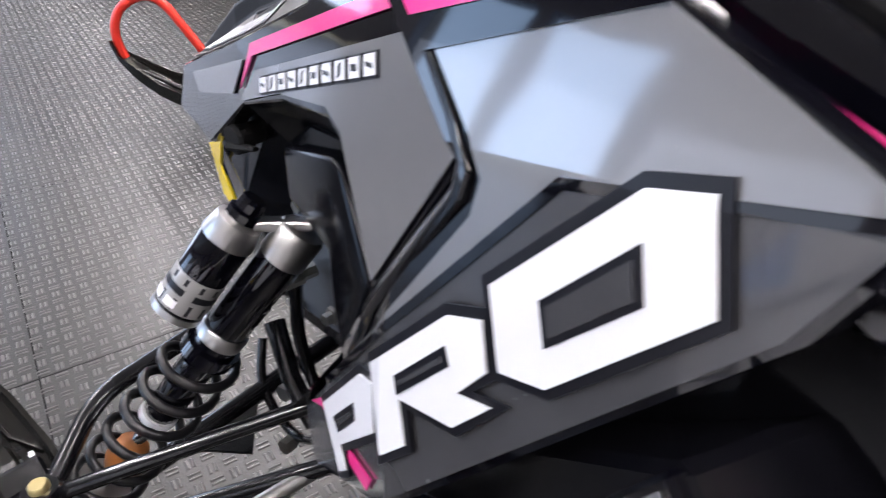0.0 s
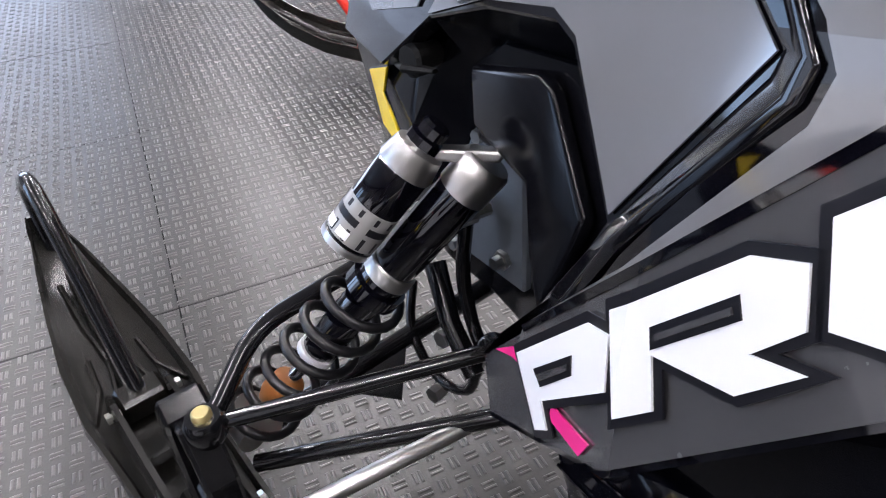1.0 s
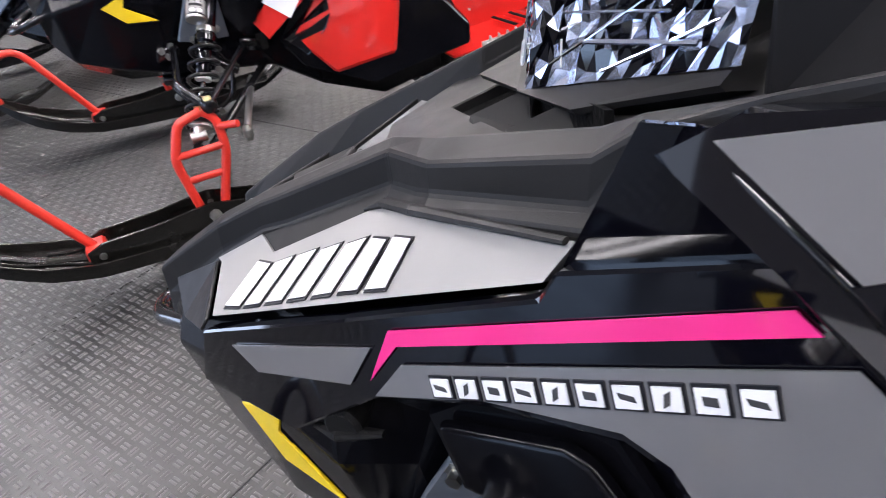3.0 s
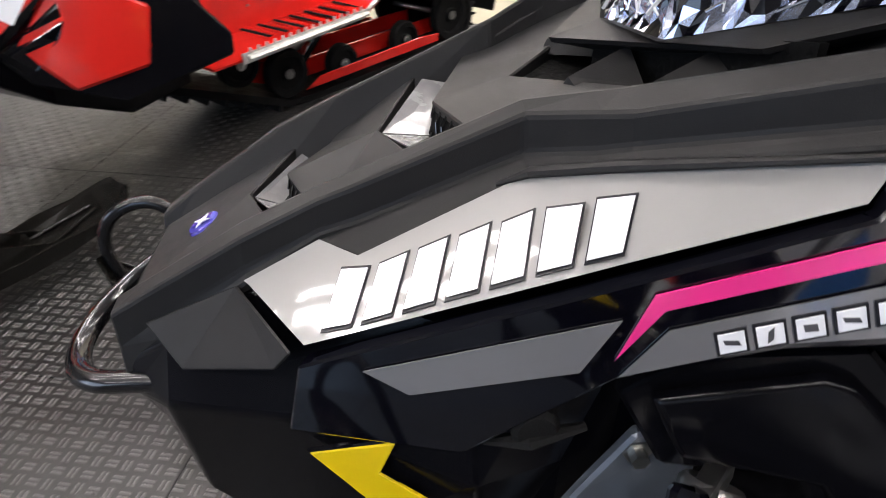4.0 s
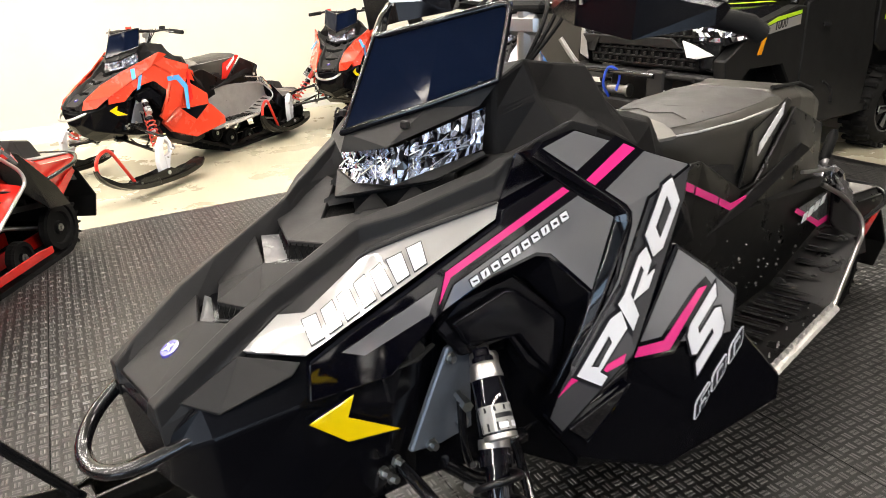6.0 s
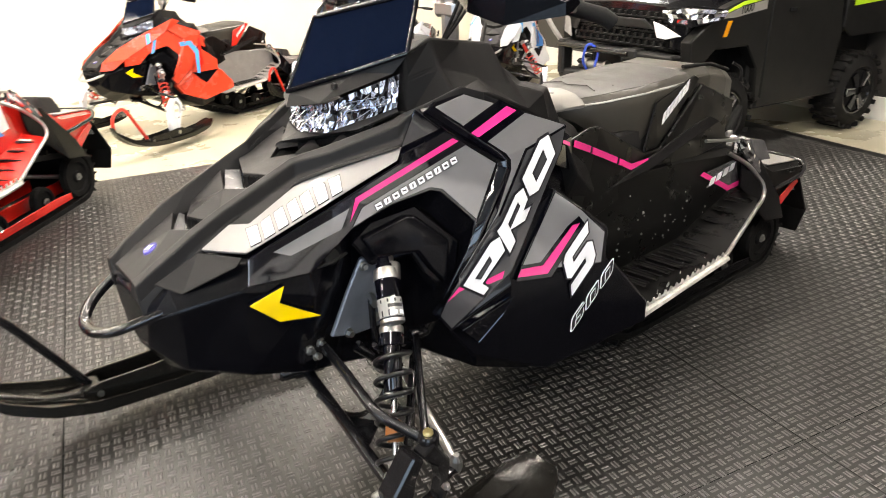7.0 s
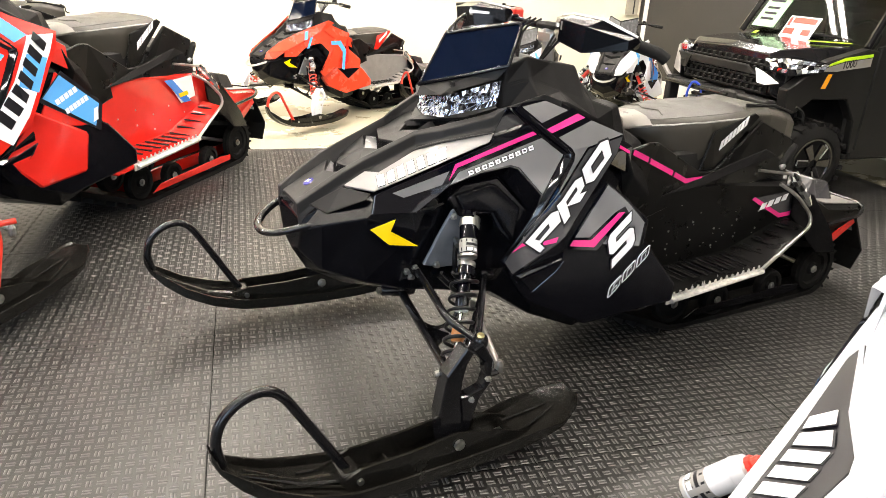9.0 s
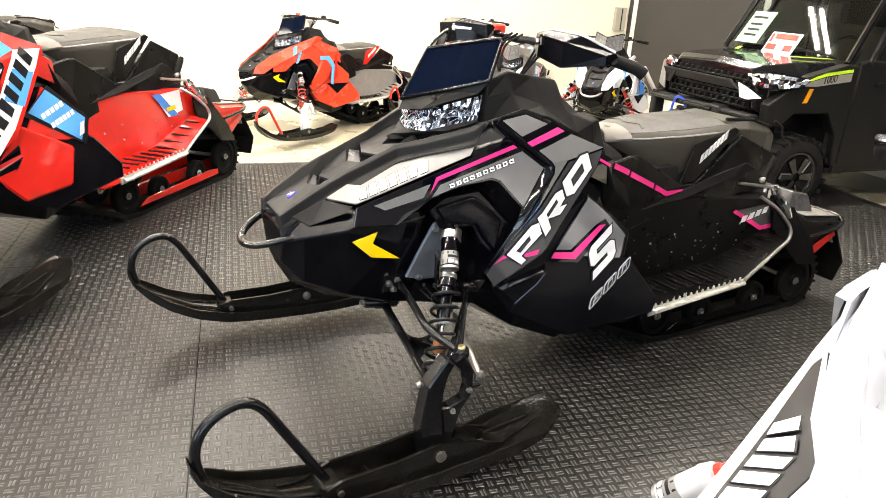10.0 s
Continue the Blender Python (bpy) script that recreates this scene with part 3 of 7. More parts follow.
    if main:
        decal("stripe_border", FLANK_OUT, [(0.374, 0.903), (0.486, 0.941), (0.545, 0.906), (0.420, 0.863)], 0.0056, GLOSS, bp, s)
        decal("stripe", FLANK_OUT, [(0.390, 0.888), (0.499, 0.926), (0.522, 0.914), (0.405, 0.877)], 0.0068, PINK, bp, s, "hot pink stripe")
        decal("stripe", FLANK_OUT, [(0.290, 0.538), (0.328, 0.576), (0.335, 0.562), (0.318, 0.556)], 0.0068, PINK, bp, s, "hot pink stripe")
        decal("stripe", FLANK_OUT, [(0.376, 0.571), (0.420, 0.585), (0.414, 0.569), (0.378, 0.560)], 0.0068, PINK, bp, s, "hot pink stripe")
        # upper flank decals
        decal("nose_decal", FLANK, [(-0.042, 0.720), (0.117, 0.775), (0.094, 0.738), (-0.012, 0.707)], 0.0012, GREY, fl, s)
        decal("shoulder_decal", FLANK, [(0.117, 0.7385), (0.143, 0.772), (0.384, 0.861), (0.446, 0.814), (0.380, 0.706), (0.316, 0.781), (0.29, 0.789), (0.205, 0.772)], 0.0012, GREY, fl, s, "grey glossy shoulder decal")
        decal("stripe", FLANK, [(0.114, 0.749), (0.134, 0.793), (0.359, 0.879), (0.370, 0.871), (0.140, 0.784)], 0.0012, PINK, fl, s, "hot pink stripe")
        for i, q in enumerate(strip((0.168, 0.761), (0.362, 0.831), 0.0115, 0.0125, 10, 0.70, 0.1)):
            decal("word_rim", FLANK, grown(q, 0.0016), 0.0026, INK, fl, s)
            decal("word_block", FLANK, q, 0.0036, WHITE, fl, s)
            gw, gh = ((0.62, 0.22), (0.20, 0.62), (0.50, 0.34))[i % 3]
            mx, mz = sum(p[0] for p in q) / 4, sum(p[1] for p in q) / 4
            decal("word_gap", FLANK, [(mx + (x - mx) * gw, mz + (z - mz) * gh) for x, z in q], 0.0048, DGREY, fl, s, thick=0.001)
        # the letters P, R, O
        O = [(0.497, 0.774), (0.562, 0.846), (0.589, 0.853), (0.603, 0.81), (0.54, 0.74), (0.512, 0.733)]
        Oi = [(0.527, 0.781), (0.567, 0.826), (0.575, 0.802), (0.535, 0.76)]
        R = [(0.412, 0.677), (0.473, 0.745), (0.496, 0.754), (0.505, 0.728), (0.488, 0.705), (0.512, 0.711), (0.489, 0.683), (0.445, 0.674), (0.455, 0.646), (0.435, 0.624)]
        Ri = [(0.44, 0.688), (0.475, 0.728), (0.48, 0.718), (0.444, 0.677)]
        P = [(0.326, 0.569), (0.396, 0.655), (0.416, 0.664), (0.424, 0.632), (0.367, 0.566), (0.38, 0.554), (0.367, 0.54)]
        Pi = [(0.352, 0.58), (0.389, 0.626), (0.393, 0.614), (0.364, 0.576)]
        for o, i in ((P, Pi), (R, Ri), (O, Oi)):
            lt = decal("letter_rim", FLANK_OUT, grown(o, 0.0055), 0.0080, INK, bp, s)
            decal("letter", FLANK_OUT, o, 0.0094, WHITE, bp, s, "large white letter with black rim")
            decal("letter_counter_rim", FLANK_OUT, i, 0.0108, INK, bp, s, thick=0.001)
            decal("letter_counter", FLANK_OUT, grown(i, -0.0036), 0.0118, DGREY, bp, s, thick=0.001)
    if st["name"] == "red":
        decal("white_band", FLANK_OUT, [(0.300, 0.560), (0.36, 0.51), (0.60, 0.80), (0.638, 0.858), (0.53, 0.86)], 0.0044, WHITE, bp, s, "white decal band")
        decal("blue_field", FLANK_OUT, [(0.43, 0.700), (0.50, 0.67), (0.58, 0.78), (0.50, 0.80)], 0.0056, SKY, bp, s)
        decal("blue_field", FLANK_OUT, [(0.36, 0.945), (0.43, 0.95), (0.53, 0.86), (0.47, 0.84)], 0.0044, SKY, bp, s)
        for q in strip((0.36, 0.555), (0.60, 0.835), 0.055, 0.055, 7, 0.64, 0.2):
            decal("letter_block", FLANK_OUT, q, 0.0070, INK, bp, s)
        decal("blue_field", FLANK, [(0.20, 0.80), (0.34, 0.86), (0.43, 0.80), (0.36, 0.74)], 0.0012, SKY, fl, s)
    if st["name"] == "youth":
        decal("blue_stripe", FLANK, [(0.14, 0.73), (0.20, 0.84), (0.225, 0.84), (0.17, 0.74)], 0.0012, SKY, fl, s)
        decal("blue_arrow", FLANK_OUT, [(0.40, 0.80), (0.52, 0.80), (0.58, 0.70), (0.52, 0.52), (0.49, 0.53), (0.53, 0.69), (0.48, 0.765), (0.40, 0.765)], 0.0044, SKY, bp, s)
        decal("red_band", FLANK_OUT, [(0.60, 0.80), (0.63, 0.83), (0.59, 0.60), (0.53, 0.56)], 0.0044, RED, bp, s)
    if st["name"] == "white":
        decal("blue_field", FLANK_OUT, [(0.43, 0.62), (0.52, 0.70), (0.50, 0.80), (0.40, 0.66)], 0.0058, BLUE, bp, s)
    # lower pod
    pod = [(0.420, 0.575), (0.603, 0.730), (0.668, 0.675), (0.735, 0.612), (0.722, 0.535), (0.745, 0.520), (0.826, 0.405), (0.818, 0.352), (0.546, 0.282), (0.372, 0.358), (0.320, 0.440)]
    pd = part("side_pod", slab(flip(on(POD, pod), s), out_of(POD, -0.12, s), 0.006), st["pod"], sled, st["pod_label"])
    shine = GLOSS if st["pod"] is BELLY else st["pod"]
    for poly, lean in (([(0.334, 0.446), (0.440, 0.532), (0.476, 0.552), (0.476, 0.522)], (0.010, 0.010, 0.006, 0.016)),
                       ([(0.334, 0.446), (0.476, 0.522), (0.474, 0.492), (0.350, 0.436)], (0.010, 0.016, 0.010, 0.014)),
                       ([(0.350, 0.436), (0.474, 0.492), (0.452, 0.455), (0.388, 0.392)], (0.014, 0.020, 0.012, 0.004))):
        pts = [on(POD, [p], h)[0] for p, h in zip(poly, lean)]
        part("pod_wing", slab(flip(pts, s), out_of(POD, -0.012, s), 0.0012), shine, pd, "glossy black facet of the pod")
    part("pod_crease", tube(flip(on(POD, [(0.336, 0.443)], 0.011) + on(POD, [(0.475, 0.522)], 0.0175), s), 0.0016, 6), shine, pd)
    part("pod_crease", tube(flip(on(POD, [(0.352, 0.434)], 0.015) + on(POD, [(0.475, 0.492)], 0.0205) + on(POD, [(0.452, 0.455)], 0.0125) + on(POD, [(0.388, 0.392)], 0.0045), s), 0.0016, 6), shine, pd)
    # flat black sheet: the shade of a hollow put into the colour
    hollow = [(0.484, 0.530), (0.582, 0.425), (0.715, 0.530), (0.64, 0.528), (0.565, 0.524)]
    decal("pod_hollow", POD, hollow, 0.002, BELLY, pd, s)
    up = [(0.506, 0.553), (0.603, 0.718), (0.662, 0.668), (0.716, 0.606), (0.702, 0.534), (0.640, 0.534), (0.565, 0.545)]
    cov = part("pod_cover", slab(flip(on(POD, grown(up, 0.006), 0.006), s), out_of(POD, -0.016, s), 0.003), st["podtop"], pd)
    if main or st["name"] == "white":
        decal("pod_decal", POD, up, 0.0070, st["decal"], cov, s)
    if main:
        decal("stripe_border", POD, [(0.49, 0.525), (0.575, 0.520), (0.668, 0.635), (0.655, 0.655), (0.625, 0.635), (0.553, 0.560), (0.506, 0.560)], 0.0084, GLOSS, cov, s)
        decal("stripe", POD, [(0.494, 0.534), (0.566, 0.530), (0.655, 0.638), (0.637, 0.636), (0.557, 0.552), (0.504, 0.552)], 0.0098, PINK, cov, s, "hot pink stripe")
        so, se, sf = Vector((0.605, 0.559)), Vector((0.069, 0.080)), Vector((0.016, -0.096))
        S = [tuple(so + se * u + sf * v) for u, v in ((0.12, 0), (1, 0), (0.95, 0.24), (0.30, 0.24), (0.30, 0.40), (0.86, 0.40), (1.0, 0.52), (1.0, 0.88), (0.86, 1), (0, 1), (0.05, 0.76), (0.68, 0.76), (0.68, 0.63), (0.12, 0.63), (0, 0.52), (0, 0.12))]
        decal("letter_rim", POD, grown(S, 0.004), 0.0084, INK, cov, s)
        decal("letter", POD, S, 0.0100, WHITE, cov, s, "white letter S with black rim")
        # outlined figures 6, 0, 0 along the pod's lower edge
        base, dirn, upv = Vector((0.613, 0.362)), Vector((0.0440, 0.0500)), Vector((0.006, 0.0400))
        zero = [(0.14, 0), (0.86, 0), (1, 0.14), (1, 0.86), (0.86, 1), (0.14, 1), (0, 0.86), (0, 0.14)]
        hole = [(0.36, 0.26), (0.64, 0.26), (0.64, 0.74), (0.36, 0.74)]
        for k in range(3):
            a = base + dirn * k * 0.96
            lay = lambda shape: [tuple(a + dirn * 0.84 * u + upv * v) for u, v in shape]
            decal("figure_outline", POD, lay(zero), 0.0012, WHITE, pd, s)
            decal("figure_fill", POD, grown(lay(zero), -0.0026), 0.0026, INK, pd, s)
            inner = hole if k else [(0.36, 0.20), (0.66, 0.20), (0.66, 0.42), (0.36, 0.42)]
            decal("figure_core", POD, grown(lay(inner), 0.0020), 0.0040, WHITE, pd, s)
            decal("figure_heart", POD, lay(inner), 0.0054, INK, pd, s)
            if k == 0:
                decal("figure_core", POD, lay([(0.36, 0.60), (1.02, 0.60), (1.02, 0.82), (0.36, 0.82)]), 0.0040, WHITE, pd, s)
                decal("figure_heart", POD, lay([(0.43, 0.65), (1.06, 0.65), (1.06, 0.77), (0.43, 0.77)]), 0.0054, st["pod"], pd, s)
    if st["name"] == "red":
        decal("sponsor_sheet", POD, [(0.52, 0.63), (0.62, 0.73), (0.735, 0.600), (0.705, 0.50)], 0.0072, INK, cov, s)
        decal("sponsor_field", POD, [(0.535, 0.64), (0.61, 0.715), (0.722, 0.600), (0.69, 0.52)], 0.0086, SKY, cov, s, "blue sponsor decal with white bars")
        for q in strip((0.575, 0.61), (0.66, 0.655), 0.018, 0.018, 5, 0.8) + strip((0.60, 0.575), (0.69, 0.62), 0.018, 0.018, 6, 0.8):
            decal("sponsor_bar", POD, q, 0.0100, WHITE, cov, s)
        decal("code_patch", POD, [(0.685, 0.535), (0.70, 0.585), (0.715, 0.59), (0.705, 0.545)], 0.0100, WHITE, cov, s)
        lowf = [(0.36, 0.45), (0.50, 0.60), (0.66, 0.50), (0.62, 0.36), (0.45, 0.33)]
        part("red_lower_pod", slab(flip(on(POD, lowf, 0.012), s), out_of(POD, -0.05, s), 0.008), RED, pd, "faceted red lower pod")


def cockpit(sled, st):
    base = [(0.157, 0, 0.880, 0.933), (0.178, 0.078, 0.885, 0.947), (0.325, 0.142, 0.926, 0.997)]
    line = [(x, -y, a, b) for x, y, a, b in reversed(base[1:])] + base
    # headlight: faceted reflector behind the brow
    cells, tall, bm = 76, 6, bmesh.new()
    rng = random.Random(7)
    legs = [math.dist(p[:2], q[:2]) for p, q in zip(line, line[1:])]
    grid = []
    for i in range(cells + 1):
        f, k = i / cells * sum(legs), 0
        while k < len(legs) - 1 and f > legs[k]:
            f -= legs[k]
            k += 1
        f = min(1, f / legs[k])
        p = [line[k][j] * (1 - f) + line[k + 1][j] * f for j in range(4)]
        col = []
        for j in range(tall + 1):
            h = j / tall
            inner = 0 < j < tall and 0 < i < cells
            d = rng.uniform(0, 0.006) if inner else 0.0
            col.append(bm.verts.new((p[0] + d + 0.012 * h, p[1] * (1 - d * 2) + (rng.uniform(-0.003, 0.003) if inner else 0), p[2] * (1 - h) + p[3] * h + (rng.uniform(-0.004, 0.004) if inner else 0))))
        grid.append(col)
    for i in range(cells):
        for j in range(tall):
            q = [grid[i][j], grid[i + 1][j], grid[i + 1][j + 1], grid[i][j + 1]]
            fs = [q[:3], [q[0], q[2], q[3]]] if rng.random() < 0.5 else [[q[0], q[1], q[3]], q[1:]]
            # black facets at random stand in for dark reflections in the chrome
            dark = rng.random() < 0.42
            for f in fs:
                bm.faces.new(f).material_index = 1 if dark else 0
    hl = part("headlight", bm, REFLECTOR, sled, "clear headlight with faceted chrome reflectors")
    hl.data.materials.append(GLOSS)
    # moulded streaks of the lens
    # thin bright bars over the lens stand in for its glints
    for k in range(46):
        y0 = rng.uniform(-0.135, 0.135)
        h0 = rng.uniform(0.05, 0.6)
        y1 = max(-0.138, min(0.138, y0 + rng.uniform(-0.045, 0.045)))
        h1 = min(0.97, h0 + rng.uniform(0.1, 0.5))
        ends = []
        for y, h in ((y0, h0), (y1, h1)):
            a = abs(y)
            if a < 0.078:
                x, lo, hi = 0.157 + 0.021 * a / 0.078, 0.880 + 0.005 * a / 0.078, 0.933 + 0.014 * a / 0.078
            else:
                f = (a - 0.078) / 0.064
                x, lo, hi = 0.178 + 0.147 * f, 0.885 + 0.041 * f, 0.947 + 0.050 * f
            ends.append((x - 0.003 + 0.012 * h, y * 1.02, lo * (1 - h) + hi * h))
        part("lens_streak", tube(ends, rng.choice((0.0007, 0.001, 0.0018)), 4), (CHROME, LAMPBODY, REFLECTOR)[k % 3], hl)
    # brow over the headlight up to the windshield
    low = [(x - 0.008 - 0.016 * (y == 0), y * 1.03, b + 0.004) for x, y, a, b in line]
    high = [(0.345, -0.166, 1.040), (0.250, -0.095, 1.005), (0.146, 0, 0.968), (0.250, 0.095, 1.005), (0.345, 0.166, 1.040)]
    bm = rings([low, high, [(p[0] + 0.03, p[1] * 0.9, p[2] - 0.004) for p in high], [(p[0] + 0.03, p[1] * 0.9, p[2] + 0.008) for p in low]], closed=False)
    br = part("headlight_brow", bm, st["hood"], sled, "matte black brow over the headlight")
    for y in (-0.145, -0.09, 0.09, 0.145):
        x = 0.178 + (abs(y) - 0.078) * 2.1
        z = 0.968 + (abs(y) - 0.078) * 0.95
        part("brow_clip", box(x - 0.004, x + 0.006, y - 0.009, y + 0.009, z - 0.002, z + 0.010, 0.002), st["hood"], br)
    under = [(x - 0.004, y * 1.04, a) for x, y, a, b in line]
    sill = [(0.316, -0.160, 0.922), (0.226, -0.130, 0.893), (0.112, 0, 0.866), (0.226, 0.130, 0.893), (0.316, 0.160, 0.922)]
    part("headlight_sill", rings([under, sill, [(p[0] + 0.003, p[1] * 0.99, p[2] - 0.004) for p in sill], [(p[0] + 0.05, p[1] * 0.8, p[2] - 0.014) for p in sill]], closed=False), st["hood"], sled, "matte black sill under the headlight")
    # windshield
    wl = [(0.340, -0.168, 1.042), (0.245, -0.096, 1.008), (0.141, 0, 0.970), (0.245, 0.096, 1.008), (0.340, 0.168, 1.042)]
    wh = st["screen"]
    wt = [(0.382, -0.160, 1.160 + wh), (0.300, -0.085, 1.138 + wh), (0.221, 0, 1.114 + wh), (0.300, 0.085, 1.138 + wh), (0.382, 0.160, 1.160 + wh)]
    bm = rings([wl, wt, [(p[0] + 0.005, p[1], p[2] - 0.001) for p in wt], [(p[0] + 0.005, p[1], p[2] - 0.001) for p in wl]], closed=False)
    ws = part("windshield", bm, st["glass"], sled, st["screen_label"])
    part("windshield_ridge", tube([wl[2], wt[2]], 0.0035, 8), GLOSS, ws, "", True)
    part("windshield_rim", tube(soften([wl[0], tuple(Vector(wl[0]).lerp(Vector(wt[0]), 0.5)), wt[0], wt[1], wt[2], wt[3], wt[4], wl[4]], 0.02, 4), 0.0055, 8), GLOSS, ws, "", True)
    part("windshield_foot", tube(wl, 0.006, 8), GLOSS, ws, "", True)
    # console body
    rows = [
        (0.338, [(0, 1.01), (0.10, 1.03), (0.164, 1.040), (0.158, 0.985), (0.165, 0.905)]),
        (0.40, [(0, 1.03), (0.10, 1.055), (0.172, 1.070), (0.200, 1.01), (0.252, 0.960)]),
        (0.50, [(0, 1.03), (0.09, 1.045), (0.150, 1.052), (0.206, 0.975), (0.258, 0.945)]),
        (0.60, [(0, 1.02), (0.09, 1.036), (0.145, 1.036), (0.206, 0.950), (0.254, 0.900)]),
        (0.625, [(0, 0.98), (0.09, 0.995), (0.140, 0.99), (0.210, 0.938), (0.252, 0.888)]),
        (0.70, [(0, 0.93), (0.08, 0.935), (0.15, 0.93), (0.222, 0.918), (0.246, 0.848)]),
        (0.755, [(0, 0.915), (0.08, 0.918), (0.14, 0.922), (0.190, 0.917), (0.240, 0.820)]),
        (0.80, [(0, 0.86), (0.09, 0.855), (0.14, 0.845), (0.21, 0.79), (0.26, 0.70)]),
        (0.94, [(0, 0.79), (0.09, 0.785), (0.13, 0.77), (0.19, 0.69), (0.21, 0.60)]),
    ]
    loops = [[(x, y, z) for y, z in r] + [(x, r[-1][0] * 0.8, r[-1][1] - 0.12), (x, -r[-1][0] * 0.8, r[-1][1] - 0.12)] + [(x, -y, z) for y, z in reversed(r[1:])] for x, r in rows]
    bm = rings(loops)
    bevel(bm, 0.006, 2, 0.35)
    part("console", bm, CONSOLE if st["hood"] is PLASTIC else st["hood"], sled, "matte black faceted console")
    # glossy shoulder between console and outer panel
    for s in (-1, 1):
        sh = part("console_shoulder", slab(flip([(0.470, -0.262, 0.950), (0.560, -0.258, 0.912), (0.800, -0.236, 0.792), (0.800, -0.242, 0.700), (0.640, -0.272, 0.770), (0.470, -0.284, 0.880)], s), (0, -s * 0.010, 0), 0.002), GLOSS if st["flank"] is GLOSS else st["flank"], sled)
        if st["name"] == "black":
            # pink line laid on for the stripe's reflection in the gloss
            part("stripe", slab(flip([(0.500, -0.2735, 0.909), (0.780, -0.2455, 0.781), (0.780, -0.2465, 0.771), (0.500, -0.2750, 0.899)], s), (0, s * 0.002, 0)), PINK, sh, "hot pink stripe")
    # handlebar
    hb = part("handlebar", tube(soften([(0.585, -0.41, 1.125), (0.57, -0.22, 1.15), (0.60, -0.08, 1.135), (0.60, 0.08, 1.135), (0.57, 0.22, 1.15), (0.585, 0.41, 1.125)], 0.05, 5), 0.011, 10), TUBE, sled, "black handlebar", True)
    part("steering_post", join(tube([(0.60, 0, 1.00), (0.60, 0, 1.130)], 0.022, 10), box(0.578, 0.622, -0.040, 0.040, 1.085, 1.125, 0.008)), ALU, hb, "bare aluminium riser")
    part("bar_pad", box(0.578, 0.622, -0.055, 0.055, 1.128, 1.150, 0.008), FOAM, hb)
    for s in (-1, 1):
        part("grip", tube([(0.580, s * 0.30, 1.137), (0.60, s * 0.36, 1.128), (0.655, s * 0.425, 1.105), (0.675, s * 0.435, 1.09)] if st["name"] != "youth" else [(0.58, s * 0.28, 1.14), (0.585, s * 0.41, 1.125)], 0.0175, 12), FOAM, hb, "black rubber grip", True)
        part("brake_lever", tube(soften([(0.585, s * 0.16, 1.155), (0.52, s * 0.22, 1.15), (0.525, s * 0.38, 1.135)], 0.03, 4), 0.005, 8), TUBE, hb)
        part("switch_block", box(0.575, 0.615, s * 0.19 - 0.02, s * 0.19 + 0.02, 1.145, 1.178, 0.006), REDTUBE if s > 0 else FOAM, hb)
        for k in range(3):
            part("cable", tube(soften([(0.60, s * (0.05 + 0.03 * k), 1.155), (0.55, s * (0.09 + 0.02 * k), 1.12), (0.52, s * 0.05, 1.02)], 0.05, 4), 0.004, 6), FOAM, hb)
        if st["guards"]:
            g = [[(0.515, 0.13, 1.135), (0.515, 0.14, 1.175), (0.535, 0.14, 1.18)], [(0.455, 0.23, 1.118), (0.452, 0.24, 1.178), (0.49, 0.25, 1.192)], [(0.455, 0.34, 1.098), (0.452, 0.35, 1.168), (0.505, 0.36, 1.186)], [(0.535, 0.43, 1.115), (0.535, 0.43, 1.140), (0.565, 0.43, 1.148)]]
            loops = [[(x, s * y, z) for x, y, z in r] + [(r[2][0] + 0.012, s * r[2][1], r[2][2] - 0.012), (r[0][0] + 0.02, s * r[0][1], r[0][2] + 0.006)] for r in g]
            gd = part("handguard", rings(loops), st["belly"], hb, "black angular handguard with silver edge")
            part("guard_edge", tube([(r[2][0], s * r[2][1], r[2][2]) for r in g], 0.004, 6), ALU, gd)
            part("guard_plate", slab([(0.4515, s * 0.25, 1.172), (0.494, s * 0.18, 1.168), (0.494, s * 0.18, 1.150), (0.4515, s * 0.25, 1.150)], (-0.004, 0, 0)), TUNGREY, gd)
            part("guard_bar", slab([(0.448, s * 0.24, 1.166), (0.486, s * 0.185, 1.164), (0.486, s * 0.185, 1.157), (0.448, s * 0.24, 1.157)], (-0.008, 0, 0)), WHITE, gd)


